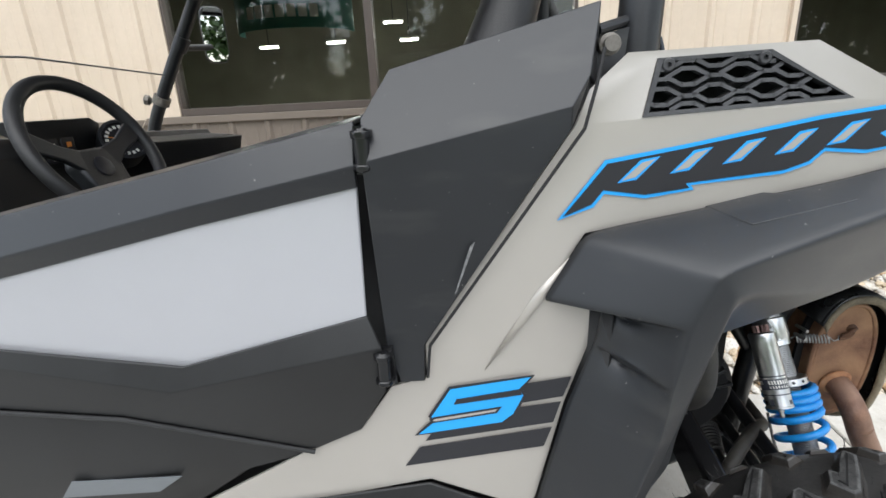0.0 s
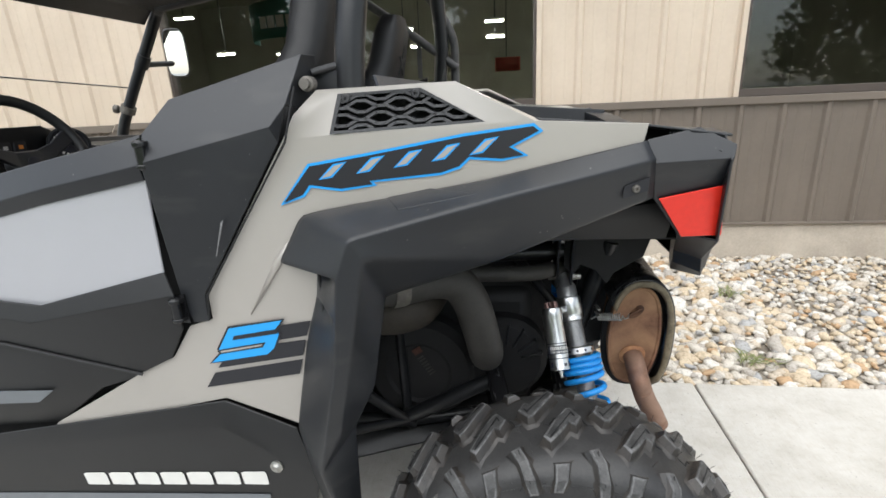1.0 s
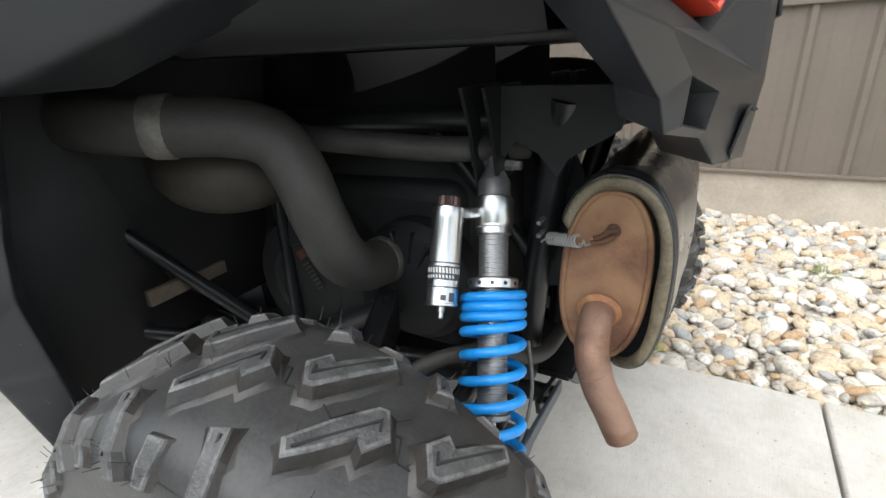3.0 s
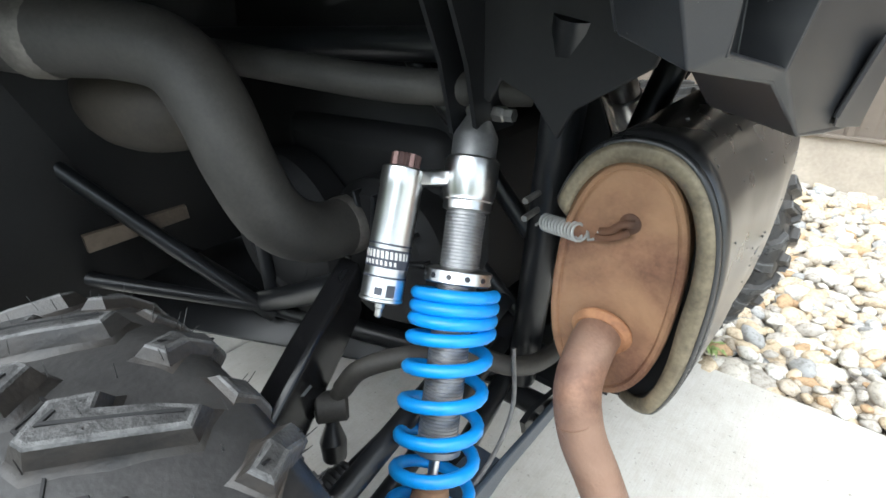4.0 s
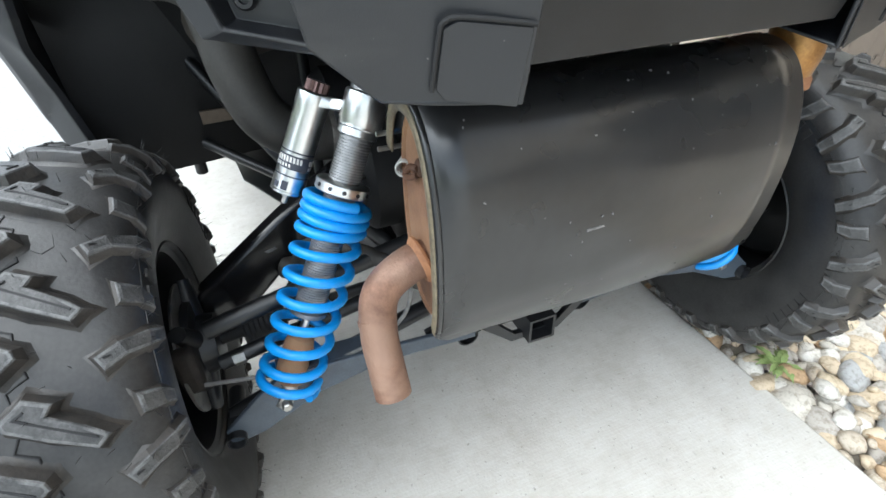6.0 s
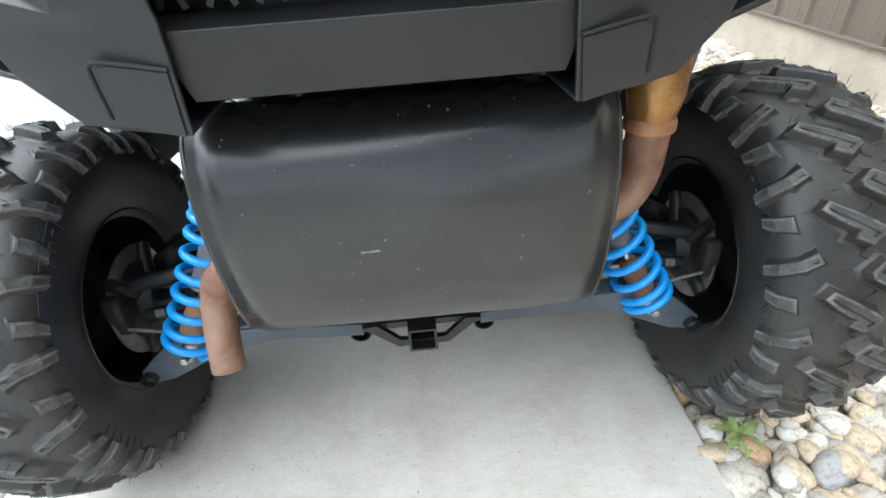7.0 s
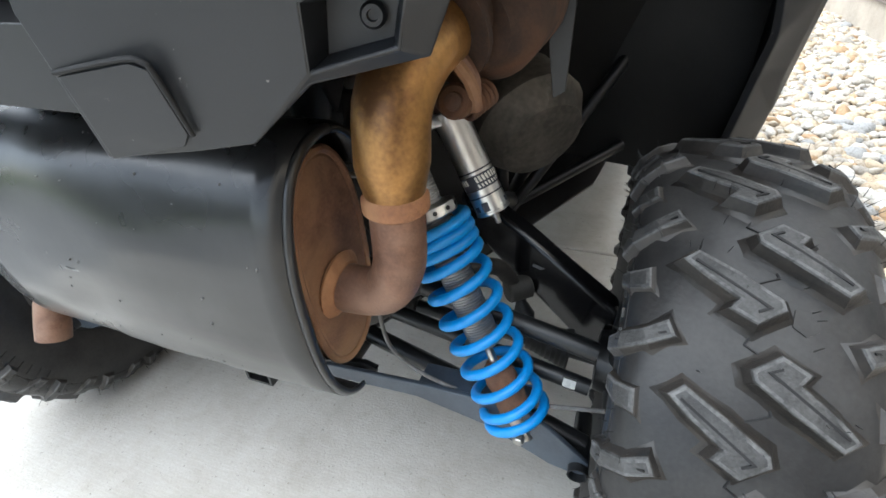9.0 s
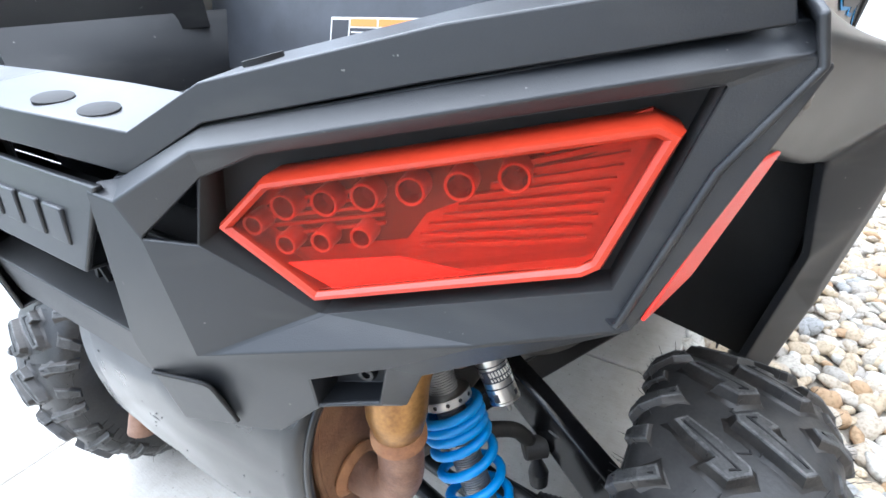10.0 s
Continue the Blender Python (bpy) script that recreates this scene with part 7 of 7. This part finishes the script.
lathe(bm, [(0.058, -0.05), (0.062, 0.0), (0.060, 0.012), (0.052, 0.012), (0.050, 0.004)], axis(c, c + Vector((0.7, -0.45, 0.5))), 32)
link("gauge_bezel", bm, PLASTIC, dash, "round black gauge bezel")
bm = bmesh.new()
lathe(bm, [(0.050, 0.0035), (0.050, 0.005), (0.001, 0.005)], axis(c, c + Vector((0.7, -0.45, 0.5))), 32)
gm = axis(c, c + Vector((0.7, -0.45, 0.5)))
link("gauge_face", bm, DECAL_BLACK, dash)
bm = bmesh.new()
for k in range(15):
    a = radians(-40 + k * 18)
    box(bm, (-0.0035, 0.036, 0.0055), (0.0035, 0.045, 0.0065), gm @ Matrix.Rotation(a, 4, "Z"))
link("gauge_marks", bm, DECAL_WHITE, dash)
bm = bmesh.new()
box(bm, (-0.001, 0.0, 0.006), (0.001, 0.036, 0.007), gm @ Matrix.Rotation(radians(70), 4, "Z"))
link("gauge_needle", bm, LABEL_ORANGE, dash)
for i, (y, mat) in enumerate(((CY - 0.22, DECAL_WHITE), (CY - 0.17, LABEL_ORANGE))):
    for z in (1.275, 1.245):
        if mat == LABEL_ORANGE and z < 1.26:
            continue
        bm = bmesh.new()
        box(bm, (-0.592, y, z), (-0.586, y + 0.014, z + 0.012))
        link("switch_mark", bm, mat, dash)
for y in (CY - 0.235, CY - 0.185):
    bm = bmesh.new()
    box(bm, (-0.604, y, 1.240), (-0.5875, y + 0.042, 1.304))
    bevelled(link("switch", bm, DECAL_BLACK, dash), 0.003)

sw = group("steering_wheel", car)
m = Matrix.Translation((-0.398, CY - 0.304, 1.275)) @ Matrix.Rotation(radians(63), 4, "Y")
bm = bmesh.new()
tube(bm, [m @ Vector((0.164 * math.cos(a), 0.164 * math.sin(a), 0)) for a in [2 * math.pi * k / 56 for k in range(57)]], 0.0155, 18)
link("wheel_rim", bm, GLOVE_BLACK, sw, "black moulded steering wheel rim")
for a in (0, 105, 255):
    bm = bmesh.new()
    ca, sa = math.cos(radians(a)), math.sin(radians(a))
    o = [(0.03, -0.030), (0.09, -0.018), (0.160, -0.024), (0.160, 0.024), (0.09, 0.018), (0.03, 0.030)]
    prism(bm, o, -0.030, -0.018, lambda u, v, d: m @ Vector((u * ca - v * sa + 0.034 * (1 - u / 0.16), u * sa + v * ca, d + u * 0.14)))
    bevelled(link("wheel_spoke", bm, PLASTIC, sw), 0.004)
bm = bmesh.new()
prism(bm, [(-0.05, -0.045), (-0.02, -0.065), (0.045, -0.055), (0.06, 0.0), (0.045, 0.055), (-0.02, 0.065), (-0.05, 0.045)], -0.05, -0.012, lambda u, v, d: m @ Vector((u + 0.036, v, d)))
bevelled(link("wheel_hub", bm, PLASTIC, sw), 0.008)
bm = bmesh.new()
lathe(bm, [(0.024, -0.012), (0.024, -0.009), (0.021, -0.0075), (0.001, -0.0075)], m @ Matrix.Translation((0.034, 0.0, 0.0)), 28)
link("hub_cap", bm, DECAL_BLACK, sw)

mirror = group("side_mirror", car)
mc = Vector((-0.665, 2.275, 1.635))
facing = (Vector((0.45, 0.3, 1.565)) - mc).normalized()
fx = Vector((-facing.y, facing.x, 0)).normalized()
fz = fx.cross(facing).normalized()
fz = fz if fz.z > 0 else -fz
rr = []
for k in range(28):
    a = 2 * math.pi * k / 28
    ca, sa = math.cos(a), math.sin(a)
    rr.append((0.045 * math.copysign(abs(ca) ** 0.45, ca), 0.106 * math.copysign(abs(sa) ** 0.45, sa)))
bm = bmesh.new()
prism(bm, [(u * 1.10, v * 1.05) for u, v in rr], -0.045, 0.0, lambda u, v, k: mc + fx * u + fz * v + facing * k)
bevelled(link("mirror_shell", bm, PLASTIC, mirror, "black mirror shell"), 0.008)
bm = bmesh.new()
prism(bm, rr, 0.001, 0.003, lambda u, v, k: mc + fx * u + fz * v + facing * k)
link("mirror_glass", bm, MIRROR, mirror, "silvered mirror glass")
bm = bmesh.new()
tube(bm, [mc - facing * 0.03 - fz * 0.045, Vector(V(1, -0.725, 0.66, 1.575))], 0.013, 12)
link("mirror_arm", bm, FRAME, mirror)
# half windscreen
bm = bmesh.new()
q = [(-0.99, -0.62, 1.21), (-0.80, -0.62, 1.475), (-0.79, 0.0, 1.505), (-0.80, 0.62, 1.475), (-0.99, 0.62, 1.21)]
f0 = [bm.verts.new((x, CY + w, z)) for x, w, z in q]
f1 = [bm.verts.new((x + 0.004, CY + w, z + 0.002)) for x, w, z in q]
bm.faces.new(f0[::-1]), bm.faces.new(f1)
for i in range(5):
    bm.faces.new((f0[i], f0[(i + 1) % 5], f1[(i + 1) % 5], f1[i]))
bmesh.ops.recalc_face_normals(bm, faces=bm.faces[:])
ws = link("windscreen", bm, CLEAR, car, "clear plastic half windscreen")
ws.visible_shadow = False
bm = bmesh.new()
tube(bm, [(-0.80, CY - 0.62, 1.477), (-0.79, CY, 1.507), (-0.80, CY + 0.62, 1.477)], 0.003, 8)
link("windscreen_edge", bm, ALU_GREY, car)
# warning stickers on the cargo side of the seat wall
shell("cargo_wall", [(0.80, CY - 0.60, 1.10), (0.80, CY + 0.60, 1.10), (0.70, CY + 0.60, 1.42), (0.70, CY - 0.60, 1.42)], [(0, 1, 2, 3)], CARGO, car, (1, 0, 0), 0.008, 0.004, "dusty grey moulded cargo wall with warning stickers")


def sticker(y0, y1, z0, z1, mat, d=0.002):
    return plate("warning_sticker" if mat == LABEL_PALE else "sticker_print", [(y0, z0), (y1, z0), (y1, z1), (y0, z1)], mat, car, lambda y, z, k: (0.80 - (z - 1.10) * 0.3125 + d + k, y, z), 0.001)


sy, sz = CY - 0.185, 1.146
sticker(sy, sy + 0.42, sz, sz + 0.075, DECAL_WHITE, 0.0015)
for a, b in ((0.055, 0.125), (0.130, 0.245)):
    sticker(sy + a, sy + b, sz + 0.058, sz + 0.072, LABEL_ORANGE, 0.0028)
sticker(sy + 0.004, sy + 0.050, sz + 0.006, sz + 0.070, DECAL_BLACK, 0.0028)
for a, b, c in ((0.055, 0.125, DECAL_BLACK), (0.250, 0.416, DECAL_BLACK)):
    sticker(sy + a, sy + b, sz + 0.004, sz + 0.055, c, 0.0028)
for k in range(6):
    sticker(sy + 0.132, sy + 0.24 - 0.02 * (k % 3), sz + 0.006 + k * 0.0085, sz + 0.0095 + k * 0.0085, DECAL_BLACK, 0.0028)
    sticker(sy + 0.257, sy + 0.41 - 0.015 * (k % 2), sz + 0.008 + k * 0.008, sz + 0.011 + k * 0.008, DECAL_WHITE, 0.0042)
    if k < 5:
        sticker(sy + 0.06, sy + 0.118 - 0.01 * (k % 2), sz + 0.010 + k * 0.009, sz + 0.0125 + k * 0.009, DECAL_WHITE, 0.0042)

# ---- showroom behind the glass ----
for x, y, z in ((-6.2, 12.4, 2.66), (-4.6, 12.4, 2.58), (-2.95, 12.4, 2.60), (-1.22, 12.6, 2.58), (0.62, 12.7, 2.71), (-1.5, 12.1, 2.92), (0.62, 12.1, 2.98), (-6.6, 11.5, 3.4), (2.6, 12.4, 2.9), (4.2, 12.4, 2.75), (5.6, 12.4, 2.75), (-2.4, 9.5, 3.3), (1.2, 9.5, 3.4)):
    g = tagged(group("ceiling_light", place=(x, y, z)), "white tube light fixture hanging in the showroom", "light fixture", "showroom lights")
    bm = bmesh.new()
    box(bm, (-0.24, -0.06, 0.0), (0.24, 0.06, 0.05))
    bevelled(link("housing", bm, STEEL, g), 0.01)
    bm = bmesh.new()
    box(bm, (-0.21, -0.05, -0.035), (0.21, 0.05, -0.002))
    link("tube", bm, LAMP, g, "glowing white tube")
    bm = bmesh.new()
    box(bm, (-0.01, -0.01, 0.05), (0.01, 0.01, 4.4 - z))
    link("hanger", bm, FRAME, g)

ring = tagged(group("ring_sign", place=(-2.98, 10.0, 2.52)), "dark green round hanging banner with pale marks", "sign")
bm = bmesh.new()
for k in range(41):
    a = math.pi * (1.0 + k / 40)
    for h in (0.0, 0.62):
        bm.verts.new((1.08 * math.cos(a), 1.08 * math.sin(a), h))
bm.verts.ensure_lookup_table()
for k in range(40):
    bm.faces.new([bm.verts[i] for i in (2 * k, 2 * k + 2, 2 * k + 3, 2 * k + 1)])
ob = link("banner", bm, GREEN, ring)
so = ob.modifiers.new("thickness", "SOLIDIFY")
so.thickness = 0.02
for k in range(7):
    a = math.pi * (1.36 + k * 0.055)
    bm = bmesh.new()
    box(bm, (-0.07, -0.012, 0.17), (0.07, 0.012, 0.36), Matrix.Rotation(a + math.pi / 2, 4, "Z") @ Matrix.Translation((0, -1.10, 0)))
    link("banner_mark", bm, DECAL_WHITE, ring)
bm = bmesh.new()
box(bm, (-0.02, -1.09, 0.6), (0.02, -1.05, 1.88))
link("hanger", bm, FRAME, ring)

bm = bmesh.new()
box(bm, (0.74, 7.86, 1.70), (1.12, 7.92, 1.90))
tagged(bevelled(link("red_sign", bm, RED_TAG), 0.01), "small red hanging sign behind the glass", "sign")
bm = bmesh.new()
box(bm, (0.90, 7.88, 1.9), (0.915, 7.90, 4.4))
link("sign_wire", bm, FRAME, bpy.data.objects["red_sign"])


def bike(x, y, turn, mat, label):
    g = tagged(group("motorcycle", place=(x, y, 0.05)), label, "motorcycle", "showroom motorcycles")
    for dx in (-0.68, 0.68):
        bm = bmesh.new()
        tube(bm, [(dx + 0.28 * math.cos(a), 0, 0.34 + 0.28 * math.sin(a)) for a in [2 * math.pi * k / 24 for k in range(25)]], 0.055, 10)
        link("tyre", bm, RUBBER, g)
        bm = bmesh.new()
        for k in range(5):
            a = math.pi * k / 5
            tube(bm, [(dx + 0.27 * math.cos(a), 0, 0.34 + 0.27 * math.sin(a)), (dx - 0.27 * math.cos(a), 0, 0.34 - 0.27 * math.sin(a))], 0.008, 6)
        link("spokes", bm, STEEL, g)
    bm = bmesh.new()
    tube(bm, curve_points([(-0.80, 0, 0.95), (-0.35, 0, 0.86), (0.05, 0, 0.92), (0.38, 0, 1.02), (0.5, 0, 0.98)], 5), [0.03 + 0.11 * math.sin(math.pi * i / 20) for i in range(21)], 14)
    link("body", bm, mat, g)
    bm = bmesh.new()
    box(bm, (-0.22, -0.14, 0.30), (0.26, 0.14, 0.72))
    bevelled(link("engine", bm, ENGINE, g), 0.05, 2)
    bm = bmesh.new()
    tube(bm, [(0.68, 0.09, 0.34), (0.46, 0.09, 1.08)], 0.025, 10)
    tube(bm, [(0.68, -0.09, 0.34), (0.46, -0.09, 1.08)], 0.025, 10)
    link("fork", bm, STEEL, g)
    bm = bmesh.new()
    tube(bm, curve_points([(0.32, 0.40, 1.16), (0.40, 0.20, 1.14), (0.45, 0, 1.10), (0.40, -0.20, 1.14), (0.32, -0.40, 1.16)], 4), 0.014, 8)
    link("handlebar", bm, STEEL, g)
    g.rotation_euler = (0, 0, radians(turn))


bike(-2.2, 5.6, 30, PLASTIC, "dark motorcycle parked inside the showroom")
bike(-0.9, 6.6, 150, GREEN, "green motorcycle parked inside the showroom")
bike(0.5, 6.0, 20, PLASTIC, "dark motorcycle parked inside the showroom")
bike(3.4, 5.8, 160, PLASTIC, "dark motorcycle parked inside the showroom")
bike(4.6, 6.4, 25, RED_TAG, "red motorcycle parked inside the showroom")

# ---- wall screws ----
bm = bmesh.new()
for k in range(-24, 16):
    for dx in (0.055, -0.055):
        x = 2.705 + 0.305 * k + dx
        for z, y in ((1.245, WALL_Y), (0.335, WALL_Y)):
            if z > 1 and (W1[0] - 0.1 < x < W1[1] + 0.1 or W2[0] - 0.1 < x < W2[1] + 0.1):
                continue
            lathe(bm, [(0.0065, -0.001), (0.0065, 0.003), (0.004, 0.005), (0.001, 0.005)], Matrix.Translation((x, y, z)) @ Matrix.Rotation(radians(90), 4, "X"), 8)
sc = tagged(link("siding_screws", bm, BROWN, wall), kind="stuff")

# ---- plants ----
def leaf(bm, base, yaw, rise, length, width):
    """A lobed leaf that arches out from base."""
    rs = []
    n = 7
    for i in range(n + 1):
        t = i / n
        w = width * math.sin(math.pi * min(1, t * 0.93 + 0.06)) ** 0.8 * (1.0 if i % 2 else 0.62)
        x, z = length * t * math.cos(rise * (1 - 0.9 * t)), length * t * math.sin(rise * (1 - 0.55 * t)) - 0.25 * length * t * t
        rs.append((x, w, z))
    c, s_ = math.cos(yaw), math.sin(yaw)
    P = lambda x, y, z: bm.verts.new((base[0] + x * c - y * s_, base[1] + x * s_ + y * c, base[2] + z))
    rows = [(P(x, -w, z + 0.25 * w), P(x, 0, z), P(x, w, z + 0.25 * w)) for x, w, z in rs]
    for a, b in zip(rows, rows[1:]):
        bm.faces.new((a[0], a[1], b[1], b[0]))
        bm.faces.new((a[1], a[2], b[2], b[1]))


rs = random.Random(4)
weed = tagged(group("weed", place=(1.315, 2.168, 0.0)), "small green leafy weed growing at the slab edge", "weed")
for k in range(24):
    bm = bmesh.new()
    leaf(bm, (rs.uniform(-0.012, 0.012), rs.uniform(-0.012, 0.012), 0.005), k * 2.4 + rs.uniform(-0.3, 0.3), rs.uniform(0.4, 1.4), rs.uniform(0.035, 0.066), rs.uniform(0.007, 0.011))
    link("leaf", bm, LEAF, weed, smooth=1.0)
for x, y in ((1.92, 3.13), (2.42, 3.18), (2.20, 2.30), (3.3, 2.55)):
    g = tagged(group("grass_tuft", place=(x, y, 0.0)), "small dull green tuft between the stones", "weed", "tufts in the gravel")
    for k in range(30):
        bm = bmesh.new()
        leaf(bm, (rs.uniform(-0.07, 0.07), rs.uniform(-0.04, 0.04), 0.0), rs.uniform(0, 6.28), rs.uniform(0.5, 1.3), rs.uniform(0.05, 0.11), rs.uniform(0.003, 0.007))
        link("blade", bm, LEAF_DULL, g, smooth=1.0)

# ---- far side of the lot: grass and a tree line, seen in mirror and glass ----
bm = bmesh.new()
box(bm, (-120, -140, -0.3), (120, -9, -0.04))
tagged(link("lawn", bm, GRASS), "green mown lawn beyond the lot", "lawn", kind="structure")


def tree(x, y, h, seed):
    rs = random.Random(seed)
    g = tagged(group("tree", place=(x, y, -0.04)), "tall leafy green tree beyond the lawn", "tree", "tree line")
    bm = bmesh.new()
    tube(bm, [(0, 0, 0), (rs.uniform(-0.2, 0.2), 0, h * 0.3), (rs.uniform(-0.4, 0.4), 0, h * 0.8)], [0.28, 0.2, 0.05], 10)
    for k in range(6):
        a, z = rs.uniform(0, 6.28), h * rs.uniform(0.3, 0.6)
        tube(bm, [(0, 0, z), (h * 0.2 * math.cos(a), h * 0.2 * math.sin(a), z + h * 0.15)], [0.09, 0.03], 6)
    link("trunk", bm, BARK, g)
    n = 5200
    c = np.zeros((n, 3))
    for i in range(n):
        blob = rs.randrange(14)
        br = random.Random(seed * 31 + blob)
        bc = (br.uniform(-0.22, 0.22) * h, br.uniform(-0.22, 0.22) * h, h * br.uniform(0.10, 0.86))
        c[i] = [bc[k] + rs.gauss(0, 0.075) * h for k in range(3)]
    q = np.random.RandomState(seed).normal(size=(n, 2, 3))
    a = q[:, 0] / np.linalg.norm(q[:, 0], axis=1)[:, None]
    b = np.cross(a, q[:, 1])
    b /= np.linalg.norm(b, axis=1)[:, None]
    k = 0.34
    vs = np.stack([c + a * k, c + b * k * 0.6, c - a * k, c - b * k * 0.6], 1).reshape(-1, 3)
    me = bpy.data.meshes.new("crown")
    me.from_pydata(vs.tolist(), [], np.arange(4 * n).reshape(-1, 4).tolist())
    me.materials.append(LEAF_TREE)
    ob = new("crown", me)
    ob.parent = g


rs = random.Random(9)
for k in range(15):
    tx = -42 + k * 6 + rs.uniform(-1.5, 1.5)
    tree(tx, (-62 if 4 < tx < 22 else -30) + rs.uniform(-4, 4), rs.uniform(8, 13), k + 1)

# ---- single stones nearest the slab edge ----
NEAR_MESH = []
for k in range(14):
    co, fa = stone_shape(70 + k, 2)
    me = bpy.data.meshes.new("stone")
    me.from_pydata(co.tolist(), [], fa.tolist())
    for p in me.polygons:
        p.use_smooth = True
    me.materials.append(STONES)
    NEAR_MESH.append(me)
rs = random.Random(77)
y, made = EDGE + 0.035, 0
while y < NEAR[3]:
    x = NEAR[0]
    while x < NEAR[1]:
        ob = new("stone", NEAR_MESH[rs.randrange(14)])
        ob.parent = gravel_bed
        k = 0.0255 * math.exp(rs.gauss(0, 0.34))
        ob.scale = (k, k, k)
        ob.rotation_euler = (rs.gauss(0, 0.25), rs.gauss(0, 0.25), rs.uniform(0, 6.28))
        ob.location = (x + rs.uniform(-0.02, 0.02), max(EDGE + 0.6 * k + 0.004, y + rs.uniform(-0.02, 0.02)), -0.016 + rs.uniform(0.1, 0.8) * 0.030)
        x += 0.051
        made += 1
    y += 0.045

# ---- plain front end ----
for s in (-1, 1):
    q = [(-0.86, 0.0, 1.165), (-0.86, 0.60, 1.10), (-1.30, 0.0, 1.06), (-1.30, 0.50, 1.01), (-1.72, 0.0, 0.90), (-1.70, 0.38, 0.86), (-1.78, 0.0, 0.60), (-1.74, 0.34, 0.58), (-0.86, 0.70, 0.60), (-1.02, 0.60, 0.55), (-1.55, 0.36, 0.55)]
    shell("bonnet", [V(s, *p) for p in q], [(0, 1, 3, 2), (2, 3, 5, 4), (4, 5, 7, 6), (1, 8, 9, 3), (3, 9, 10, 5), (5, 10, 7)], PAINT, car, (-0.4, 0, 1), 0.008, 0.006, "taupe metallic painted bonnet")
    bm = bmesh.new()
    tube(bm, [V(s, -1.30, 0.60, AZ), V(s, -1.28, 0.15, 0.44)], 0.02, 12)
    link("front_axle", bm, FRAME, car)
bm = bmesh.new()
box(bm, (-1.70, CY - 0.30, 0.40), (-0.84, CY + 0.30, 0.46))
bevelled(link("front_skid", bm, FRAME, car), 0.01)
